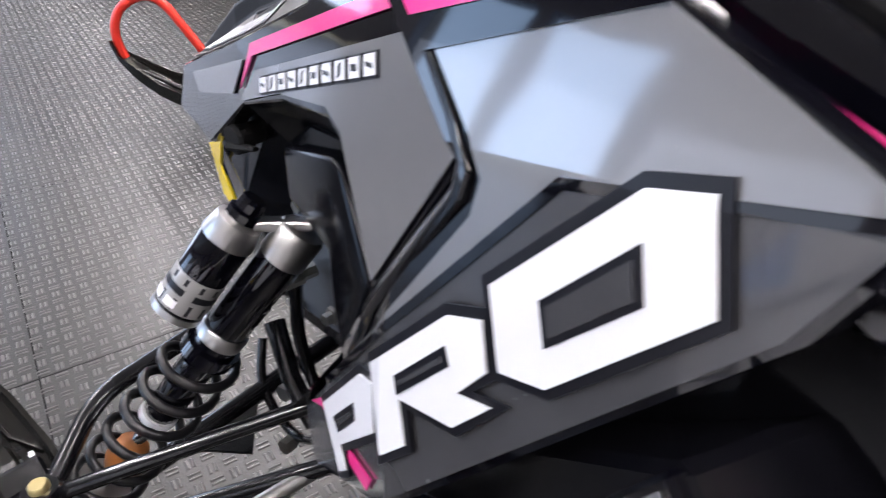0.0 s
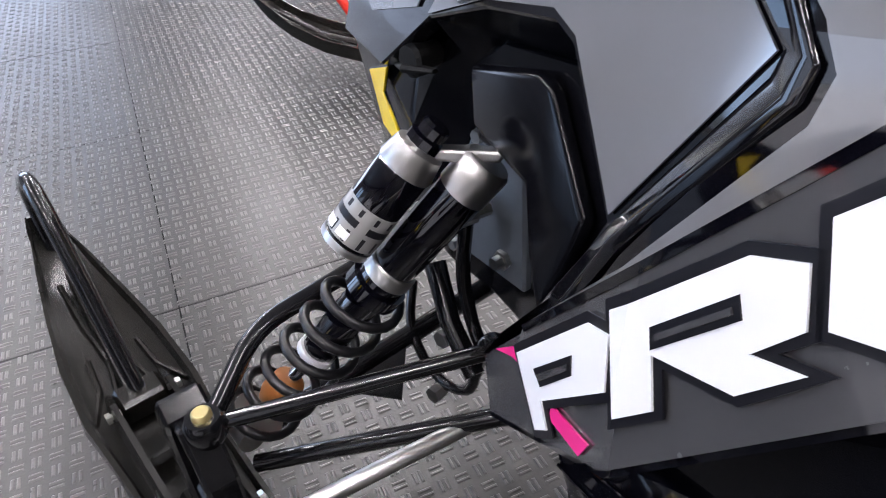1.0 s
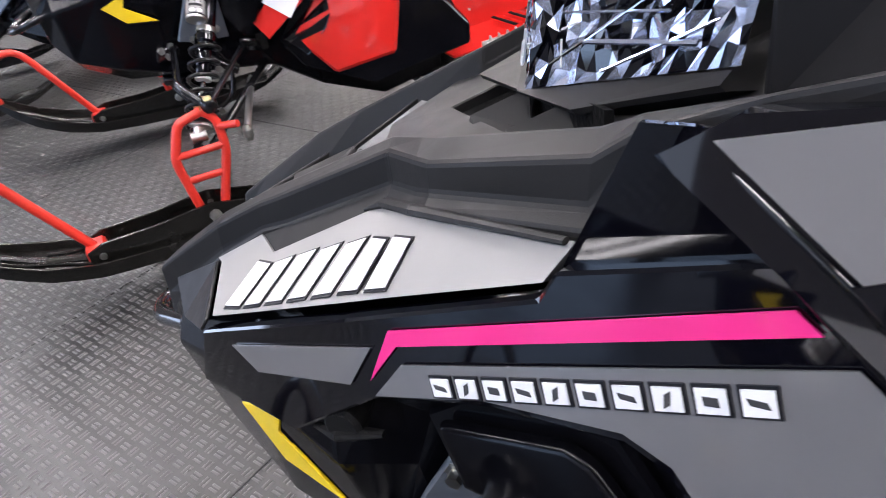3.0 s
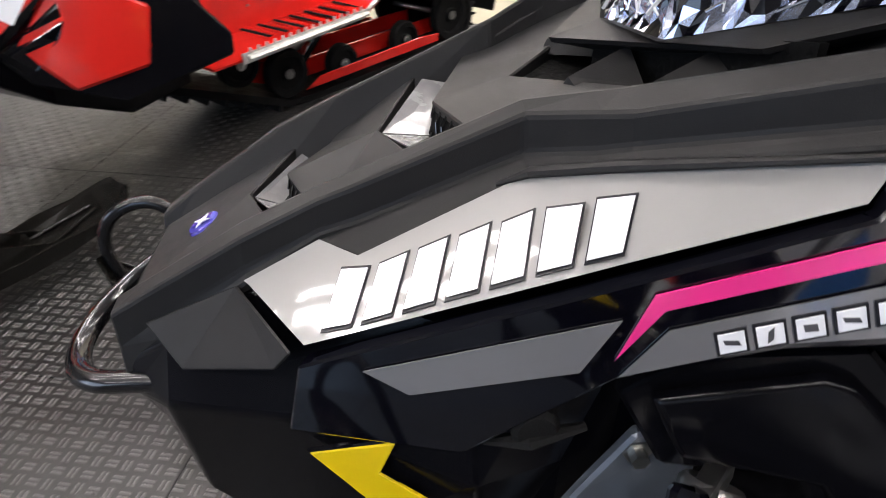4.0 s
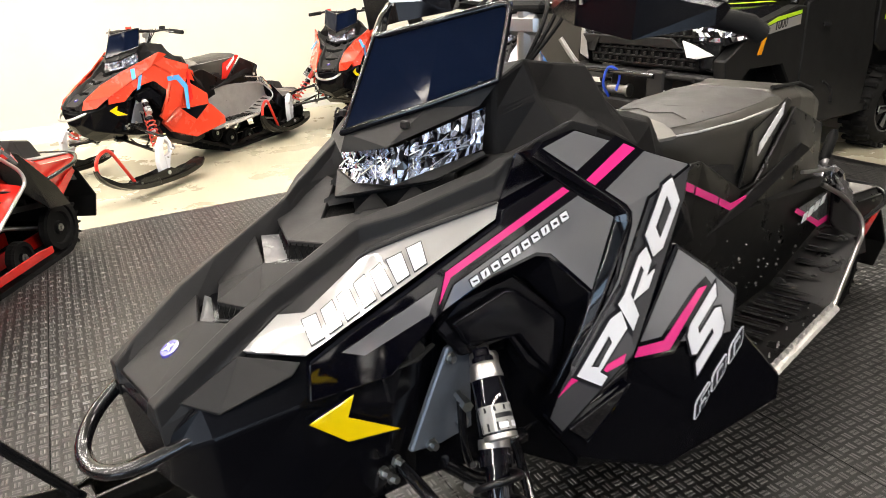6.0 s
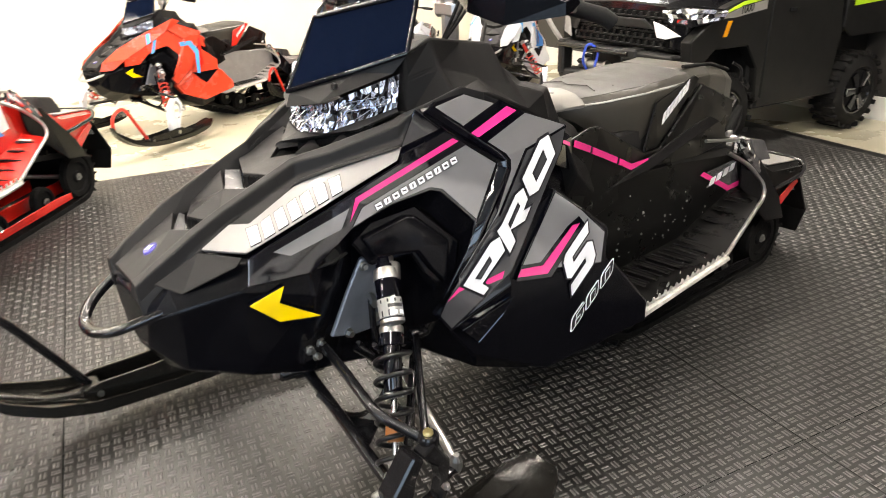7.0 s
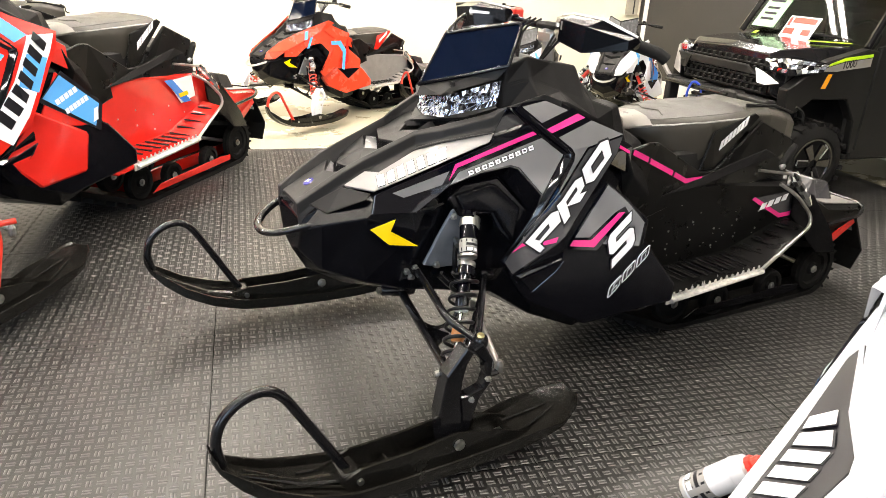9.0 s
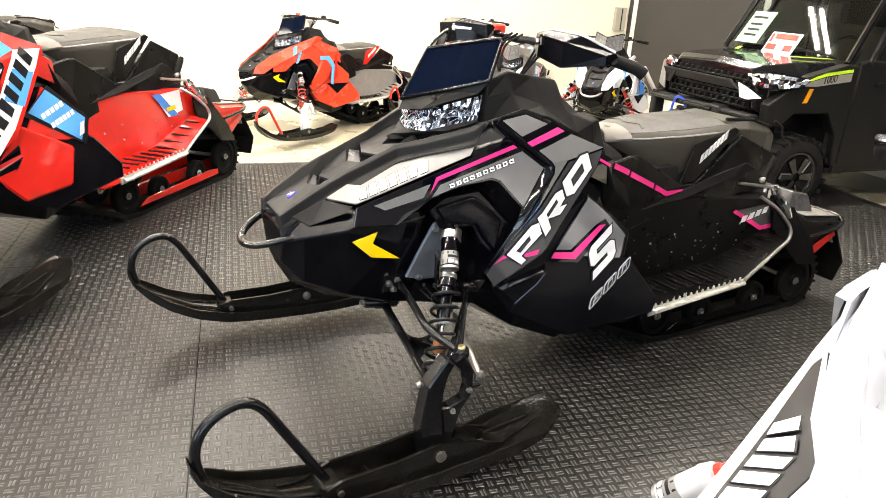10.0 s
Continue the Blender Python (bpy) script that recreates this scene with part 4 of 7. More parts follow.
def rear(sled, st):
    # seat
    rows = [(0.950, 0.045, 0.79, 0.836), (0.990, 0.095, 0.768, 0.846), (1.06, 0.135, 0.715, 0.853), (1.20, 0.170, 0.655, 0.861), (1.33, 0.170, 0.74, 0.864), (1.47, 0.155, 0.81, 0.862)]
    loops = []
    for x, w, lo, hi in rows:
        e = hi - 0.035
        half = [(0, hi), (w * 0.55, hi - 0.002), (w * 0.86, hi - 0.012), (w, e), (w * 0.99, (lo + e) / 2), (w * 0.9, lo)]
        loops.append([(x, y, z) for y, z in half] + [(x, -y, z) for y, z in reversed(half[1:])])
    bm = rings(loops)
    bmesh.ops.subdivide_edges(bm, edges=bm.edges, cuts=1, smooth=0.3)
    st_ = part("seat", bm, VINYL, sled, "black vinyl seat with grey stitching", True)
    tp = [[(x, y * w, hi + 0.003 - 0.014 * (abs(y) / 0.86) ** 3) for y in (-0.86, -0.55, 0, 0.55, 0.86)] for x, w, lo, hi in rows]
    bm = rings([r + [(p[0], p[1], p[2] - 0.012) for p in reversed(r)] for r in tp])
    bmesh.ops.subdivide_edges(bm, edges=bm.edges, cuts=1, smooth=0.3)
    part("seat_top", bm, VINYL_LIGHT, st_, "dark grey quilted seat top", True)
    cap = [[(x + 0.001 - 0.014 * abs(y), y * w * 1.02, hi + 0.0045 - 0.034 * abs(y) ** 3) for y in (-0.98, -0.6, 0, 0.6, 0.98)] for x, w, hi in ((0.945, 0.046, 0.834), (0.965, 0.072, 0.840), (0.990, 0.096, 0.846), (1.012, 0.110, 0.849))]
    bm = rings([r + [(p[0], p[1] * 0.97, p[2] - 0.008) for p in reversed(r)] for r in cap])
    bmesh.ops.subdivide_edges(bm, edges=bm.edges, cuts=1, smooth=0.3)
    part("seat_nose", bm, CAPV, st_, "pale grey vinyl nose of the seat", True)
    for k in range(5):
        x = 1.05 + k * 0.085
        part("quilt_seam", tube([(x, -0.10, 0.8525 + k * 0.002), (x + 0.03, -0.05, 0.8575 + k * 0.002), (x, 0, 0.8580 + k * 0.002), (x + 0.03, 0.05, 0.8575 + k * 0.002), (x, 0.10, 0.8525 + k * 0.002)], 0.0016, 5), VINYL, st_)
    for s in (-1, 1):
        part("stitching", tube([(x, s * w * 0.985, hi - 0.03) for x, w, lo, hi in rows], 0.0030, 6), STITCH, st_, "pale grey seam")
        # rear side of the seat with its badge blocks
        sp = part("seat_side", slab(flip([(1.195, -0.176, 0.657), (1.265, -0.176, 0.660), (1.49, -0.160, 0.838), (1.46, -0.160, 0.852), (1.24, -0.176, 0.80)], s), (0, s * 0.006, 0), 0.003), st["seatside"], sled)
        for i in range(7):
            x, z = 1.276 + i * 0.0190, 0.728 + i * 0.0128
            part("letter_block", slab(flip([(x, -0.183 + i * 0.0006, z), (x + 0.014, -0.183 + i * 0.0006, z + 0.009), (x + 0.018, -0.183 + i * 0.0006, z + 0.042), (x + 0.004, -0.183 + i * 0.0006, z + 0.033)], s), (0, s * 0.0015, 0)), WHITE, sp)
        # side cover under the seat
        cov = [(0.79, -0.232, 0.72), (0.80, -0.232, 0.775), (0.90, -0.216, 0.79), (0.95, -0.208, 0.785), (1.20, -0.188, 0.655), (1.27, -0.188, 0.655), (1.50, -0.172, 0.82), (1.70, -0.175, 0.74), (1.70, -0.18, 0.60), (1.30, -0.200, 0.575), (1.10, -0.203, 0.555), (0.86, -0.215, 0.50)]
        cv = part("side_cover", slab(flip(cov, s), (0, -s * 0.014, 0), 0.004), TUNNEL, sled, "matte black side cover below the seat")
        crease = [(0.99, -0.207, 0.590), (1.19, -0.196, 0.640), (1.42, -0.182, 0.690), (1.545, -0.176, 0.712), (1.62, -0.178, 0.680), (1.42, -0.196, 0.655), (1.19, -0.210, 0.612)]
        # plastic paler than the cover stands in for light on the crease
        part("cover_crease", bevel(slab(flip(crease, s), (0, s * 0.007, 0)), 0.005, 2, 0.5), CONSOLE, cv)
        if st["name"] == "black":
            for a, b in (((0.806, -0.2375, 0.762), (0.890, -0.2225, 0.727)), ((0.902, -0.2205, 0.721), (1.030, -0.2085, 0.664)), ((1.042, -0.2075, 0.658), (1.104, -0.2065, 0.628)), ((1.104, -0.2065, 0.628), (1.186, -0.204, 0.640))):
                part("stripe", slab(flip([a, b, (b[0] + 0.003, b[1], b[2] + (0.006 if b[0] > 1.15 else 0.018)), (a[0] + 0.003, a[1], a[2] + 0.018)], s), (0, s * 0.003, 0)), PINK, cv, "hot pink stripe")
        # running board
        deck = [(0.78, -0.20, 0.30), (0.80, -0.40, 0.292), (1.39, -0.378, 0.306), (1.70, -0.325, 0.415), (1.72, -0.20, 0.43), (1.40, -0.20, 0.325)]
        bmd = bmesh.new()
        A = [bmd.verts.new(p) for p in flip(deck, s)]
        B = [bmd.verts.new((p.co.x, p.co.y, p.co.z - 0.006)) for p in A]
        for q in ((0, 1, 2, 5), (5, 2, 3, 4)):
            bmd.faces.new([A[i] for i in q])
            bmd.faces.new([B[i] for i in reversed(q)])
        for i in range(6):
            bmd.faces.new([A[i], B[i], B[(i + 1) % 6], A[(i + 1) % 6]])
        rb = part("running_board", bmd, st["board"], sled, st["board_label"])
        for k in range(11):
            x = 1.02 + k * 0.062
            z = 0.312 if x < 1.38 else 0.312 + (x - 1.38) * 0.345
            zb = 0.302 if x < 1.38 else 0.306 + (x - 1.39) * 0.35
            part("slot", tube([(x, s * 0.225, z + 0.010), (x + 0.03, s * 0.33 - s * 0.05 * max(0, x - 1.38) * 3, zb + 0.010)], 0.009, 6, 0.35), DARKHOLE, rb)
            part("slot_lip", tube([(x + 0.02, s * 0.225, z + 0.013), (x + 0.05, s * 0.33 - s * 0.05 * max(0, x - 1.38) * 3, zb + 0.013)], 0.003, 5), TUBE if st["name"] != "red" else RED, rb)
        rail = [(0.905, s * 0.412, 0.300), (1.391, s * 0.387, 0.315)]
        ed = part("board_edge", join(tube(rail, 0.016, 8, 0.6), slab([(0.89, s * 0.414, 0.285), (1.391, s * 0.388, 0.300), (1.391, s * 0.388, 0.328), (0.89, s * 0.412, 0.315)], (0, -s * 0.004, 0))), WORN, rb, "worn bare aluminium board edge")
        for k in range(16):
            x = 0.92 + k * 0.03
            part("edge_tooth", turned((x, s * (0.411 - (x - 0.905) * 0.05), 0.312 + (x - 0.9) * 0.03), (x, s * (0.411 - (x - 0.905) * 0.05), 0.326 + (x - 0.9) * 0.03), [(0, 0.006), (1, 0.003)], 6), WORN, ed)
        part("kickup_tube", tube(soften([(1.38, s * 0.387, 0.314), (1.705, s * 0.331, 0.428), (1.715, s * 0.318, 0.47), (1.66, s * 0.275, 0.545), (1.60, s * 0.235, 0.585)], 0.03, 4), 0.0070, 10), ALU if st["name"] != "black" else STEEL, sled, "bent tube at the rear of the board", True)
        # tunnel side
        tn = part("tunnel_side", slab(flip([(0.78, -0.205, 0.29), (1.40, -0.205, 0.315), (1.72, -0.205, 0.425), (1.95, -0.215, 0.29), (2.13, -0.215, 0.30), (2.24, -0.215, 0.375), (2.26, -0.215, 0.395), (2.0, -0.213, 0.425), (1.75, -0.205, 0.55), (1.30, -0.205, 0.60), (0.80, -0.205, 0.62)], s), (0, -s * 0.006, 0), 0.0015), st["tunnel"], sled, st["tunnel_label"])
        for k in range(12):
            x, z = 0.95 + (k % 6) * 0.12, 0.36 + (k // 6) * 0.07 + 0.02 * (k % 3)
            part("rivet", turned((x, s * 0.205, z), (x, s * 0.2085, z), [(0, 0.0042), (0.6, 0.004), (1, 0.002)], 8), STEEL, tn)
        if st["name"] == "black":
            dirt = random.Random(5 + s)
            for k in range(34):
                x, z = dirt.uniform(0.95, 1.72), dirt.uniform(0.33, 0.56)
                part("speck", turned((x, s * 0.205, z), (x, s * 0.2068, z), [(0, 0.0022), (1, 0.0010)], 6), WORN, tn)
            for k in range(26):
                x, yy = dirt.uniform(0.95, 1.37), dirt.uniform(0.22, 0.37)
                part("speck", turned((x, s * yy, 0.298), (x, s * yy, 0.3125), [(0, 0.0026), (1, 0.0012)], 6), WORN, rb)
            pl = part("tunnel_decal", slab(flip([(1.51, -0.2135, 0.531), (1.70, -0.2135, 0.540), (1.735, -0.2135, 0.455), (1.67, -0.2135, 0.447)], s), (0, s * 0.0015, 0)), DGREY, tn)
            part("stripe", slab(flip([(1.495, -0.2155, 0.537), (1.669, -0.2155, 0.450), (1.738, -0.2155, 0.452), (1.734, -0.2155, 0.434), (1.665, -0.2155, 0.432), (1.480, -0.2155, 0.527)], s), (0, s * 0.0015, 0)), PINK, pl, "hot pink stripe")
            for i in range(4):
                x = 1.535 + i * 0.040
                part("letter_block", slab(flip([(x, -0.2175, 0.478 + i * 0.008), (x + 0.028, -0.2175, 0.482 + i * 0.008), (x + 0.038, -0.2175, 0.508 + i * 0.008), (x + 0.010, -0.2175, 0.504 + i * 0.008)], s), (0, s * 0.0015, 0)), WHITE, pl)
        if st["name"] == "red":
            pl = part("tunnel_decal", slab(flip([(1.42, -0.2135, 0.57), (1.62, -0.2135, 0.575), (1.64, -0.2135, 0.47), (1.52, -0.2135, 0.45)], s), (0, s * 0.0015, 0)), WHITE, tn)
            part("blue_field", slab(flip([(1.40, -0.2155, 0.575), (1.46, -0.2155, 0.575), (1.60, -0.2155, 0.45), (1.54, -0.2155, 0.45)], s), (0, s * 0.0015, 0)), BLUE, pl)
            part("yellow_field", slab(flip([(1.50, -0.2175, 0.50), (1.57, -0.2175, 0.505), (1.58, -0.2175, 0.485), (1.51, -0.2175, 0.48)], s), (0, s * 0.0015, 0)), YELLOW, pl)
        # rear end
        part("red_reflector", slab(flip([(2.035, -0.222, 0.305), (2.18, -0.222, 0.366), (2.20, -0.222, 0.344), (2.05, -0.222, 0.258)], s), (0, s * 0.004, 0), 0.001), REFLECT, sled, "red reflector strip")
        part("rear_guard_plate", slab(flip([(1.70, -0.225, 0.56), (1.83, -0.232, 0.515), (2.02, -0.232, 0.33), (2.085, -0.232, 0.225), (1.94, -0.232, 0.25), (1.72, -0.225, 0.44)], s), (0, s * 0.01, 0), 0.003), st["belly"], sled)
        part("rear_clamp", join(turned((1.655, s * 0.245, 0.618), (1.785, s * 0.258, 0.485), [(0, 0.010), (0.12, 0.018), (0.3, 0.014), (0.45, 0.019), (0.55, 0.016), (0.7, 0.020), (0.85, 0.015), (1, 0.009)], 9), box(1.66, 1.72, s * 0.20 - 0.01, s * 0.24 + 0.01, 0.56, 0.62, 0.008)), CHROME, sled, "bright metal clamp wrapped in clear plastic")
        part("cross_tube", tube([(1.47, s * 0.225, 0.648), (1.66, s * 0.235, 0.618)], 0.006, 8), ALU, sled)
        rv = part("rear_reservoir", turned((1.585, s * 0.232, 0.655), (1.640, s * 0.232, 0.735), [(0, 0.010), (0.1, 0.015), (0.8, 0.015), (1, 0.010)], 16), FOAM, sled, "black reservoir of the rear shock")
        part("reservoir_cap", turned((1.578, s * 0.236, 0.646), (1.590, s * 0.236, 0.664), [(0, 0.006), (0.3, 0.011), (1, 0.011)], 12), ALU, rv)
        part("footwell_guard", slab(flip([(0.76, -0.30, 0.30), (0.82, -0.415, 0.34), (0.83, -0.405, 0.40), (0.76, -0.30, 0.62), (0.74, -0.25, 0.62)], s), (0.012, 0, 0), 0.003), BELLY, sled)
    part("seat_base", box(0.86, 1.72, -0.165, 0.165, 0.54, 0.73, 0.01), PLASTIC, sled)
    # tunnel top, bag, storage
    part("tunnel_top", rings([[(x, -0.205, z - 0.01), (x, -0.18, z + 0.005), (x, 0.18, z + 0.005), (x, 0.205, z - 0.01)] for x, z in ((0.8, 0.62), (1.3, 0.61), (1.75, 0.560), (2.0, 0.435), (2.26, 0.405))] + [], closed=False), st["tunnel"], sled)
    for s in (-1, 1):
        part("tunnel_panel", slab([(2.01, s * 0.185, 0.441), (2.25, s * 0.185, 0.4125), (2.25, s * 0.06, 0.4125), (2.01, s * 0.06, 0.441)], (0, 0, 0.005), 0.001), TUNGREY, sled, "pale grey tunnel panel")
    if st["bag"]:
        rows = [(1.45, 0.145, 0.78, 0.866), (1.56, 0.160, 0.73, 0.868), (1.66, 0.160, 0.70, 0.846), (1.73, 0.145, 0.72, 0.826)]
        bm = rings([[(x, -w, lo), (x, -w, hi - 0.03), (x, -w * 0.8, hi), (x, w * 0.8, hi), (x, w, hi - 0.03), (x, w, lo)] for x, w, lo, hi in rows])
        bevel(bm, 0.008, 2, 0.5)
        bg = part("seat_bag", bm, VINYL, sled, "black zipped rear seat bag")
        part("bag_zip", tube([(1.46, -0.118, 0.872), (1.60, -0.130, 0.866), (1.735, -0.118, 0.830), (1.742, 0, 0.832), (1.735, 0.118, 0.830), (1.46, 0.118, 0.872)], 0.006, 8), FOAM, bg)
        part("bag_strap", tube(soften([(1.70, -0.155, 0.86), (1.735, -0.17, 0.84), (1.73, -0.175, 0.80), (1.76, -0.165, 0.79)], 0.02, 4), 0.005, 6), FOAM, bg)
    bm = rings([[(x, -w, 0.432 - (x - 2.0) * 0.11), (x, -w * 0.7, hi), (x, w * 0.7, hi), (x, w, 0.432 - (x - 2.0) * 0.11)] for x, w, hi in ((1.99, 0.10, 0.455), (2.03, 0.13, 0.525), (2.14, 0.135, 0.500), (2.18, 0.11, 0.425))])
    part("tail_block", bevel(bm, 0.006, 1, 0.5), DGREY if st["name"] == "black" else PLASTIC, sled, "grey faceted storage block on the tunnel")
    part("rear_bumper", tube(soften([(1.98, -0.236, 0.368), (2.19, -0.248, 0.388), (2.275, -0.20, 0.412), (2.275, 0.20, 0.412), (2.19, 0.248, 0.388), (1.98, 0.236, 0.368)], 0.06, 5), 0.0085, 10), TUBE, sled, "glossy black tubular rear bumper", True)
    fl = part("snow_flap", slab([(2.20, -0.225, 0.365), (2.20, 0.225, 0.365), (2.30, 0.235, 0.20), (2.30, 0.21, 0.095), (2.30, -0.21, 0.095), (2.30, -0.235, 0.20)], (0.008, 0, 0.002), 0.003), FLAPR, sled, "black rubber snow flap")
    for i in range(3):
        part("letter_block", slab([(2.2395, -0.2 + i * 0.05, 0.295), (2.2395, -0.165 + i * 0.05, 0.295), (2.2245, -0.165 + i * 0.05, 0.32), (2.2245, -0.2 + i * 0.05, 0.32)], (-0.003, 0, -0.002)), STITCH, fl)


def undercarriage(sled, st):
    # belt: a closed loop with lugs
    prof = []
    for k in range(11):
        a = math.radians(-90 + 18 * k)
        prof.append((2.055 + 0.118 * math.cos(a), 0.128 + 0.118 * math.sin(a)))
    prof += [(1.75, 0.30), (1.30, 0.36), (0.88, 0.38)]
    for k in range(9):
        a = math.radians(80 + 18 * k)
        prof.append((0.80 + 0.11 * math.cos(a), 0.29 + 0.11 * math.sin(a)))
    prof += [(1.18, 0.022), (1.28, 0.010), (1.6, 0.010)]
    loops = []
    n = len(prof)
    for i in range(n):
        p, q, r = Vector(prof[i - 1]), Vector(prof[i]), Vector(prof[(i + 1) % n])
        d = (r - p).normalized()
        nrm = Vector((d.y, -d.x)) * 0.012
        a, b = q + nrm, q - nrm
        loops.append([(a.x, -0.19, max(0.0, a.y)), (a.x, 0.19, max(0.0, a.y)), (b.x, 0.19, b.y), (b.x, -0.19, b.y)])
    bm = rings(loops + [loops[0]], caps=False)
    tr = part("track_belt", bm, RUBBER, sled, "black rubber drive belt of the track")
    lug = bmesh.new()
    path = [Vector(p) for p in prof] + [Vector(prof[0])]
    for a, b in zip(path, path[1:]):
        m = max(1, int((b - a).length / 0.07))
        for k in range(m):
            p = a.lerp(b, (k + 0.5) / m)
            d = (b - a).normalized()
            nrm = Vector((d.y, -d.x))
            if p.y < 0.03:
                continue
            e = [p + nrm * 0.012 - d * 0.006, p + nrm * 0.034 - d * 0.004, p + nrm * 0.034 + d * 0.004, p + nrm * 0.012 + d * 0.006]
            for y0, y1 in ((-0.19, -0.07), (-0.055, 0.055), (0.07, 0.19)):
                v = [[lug.verts.new((q.x, y, max(0.001, q.y))) for q in e] for y in (y0, y1)]
                for i in range(4):
                    lug.faces.new([v[0][i], v[0][(i + 1) % 4], v[1][(i + 1) % 4], v[1][i]])
                lug.faces.new(v[0][::-1]); lug.faces.new(v[1])
    part("track_lug", lug, RUBBER, tr)["kind"] = "stuff"
    for s in (-1, 1):
        part("slide_rail", slab(flip([(1.10, -0.09, 0.10), (1.22, -0.09, 0.05), (2.06, -0.09, 0.05), (2.06, -0.09, 0.11), (1.30, -0.09, 0.115), (1.12, -0.09, 0.16)], s), (0, -s * 0.012, 0), 0.002), TUBE if st["name"] != "red" else RED, sled, "slide rail of the rear suspension")
        part("rail_side_plate", slab(flip([(1.25, -0.196, 0.050), (1.95, -0.196, 0.050), (1.95, -0.196, 0.082), (1.85, -0.196, 0.092), (1.32, -0.196, 0.084)], s), (0, s * 0.004, 0), 0.002), BELLY if st["name"] != "red" else RED, sled)
        for x, z, r in ((2.055, 0.128, 0.102), (1.78, 0.095, 0.07), (1.45, 0.09, 0.068), (1.20, 0.12, 0.085), (1.02, 0.2, 0.075)):
            w = part("bogie_wheel", turned((x, s * 0.150, z), (x, s * 0.186, z), [(0, r * 0.7), (0, r), (0.3, r * 1.0), (0.7, r), (1, r * 0.94), (1, r * 0.72), (0.7, r * 0.66), (0.7, r * 0.3), (1, r * 0.26)], 22), RUBBER, sled, "black idler wheel with steel hub")
            part("hub_bolt", turned((x, s * 0.178, z), (x, s * 0.197, z), [(0, 0.018), (0.6, 0.018), (0.6, 0.01), (1, 0.009)], 8), STEEL, w)
        part("rear_arm", tube([(1.30, s * 0.13, 0.12), (1.55, s * 0.14, 0.35)], 0.012, 8), TUBE, sled)
    part("rear_shock", join(turned((1.36, 0, 0.13), (1.72, 0, 0.33), [(0, 0.02), (0.5, 0.02), (0.5, 0.008), (1, 0.008)], 12), coil((1.42, 0, 0.16), (1.66, 0, 0.30), 0.03, 0.005, 6, 6)), STEEL, sled)
    part("axle", tube([(2.055, -0.19, 0.128), (2.055, 0.19, 0.128)], 0.011, 8), STEEL, sled)


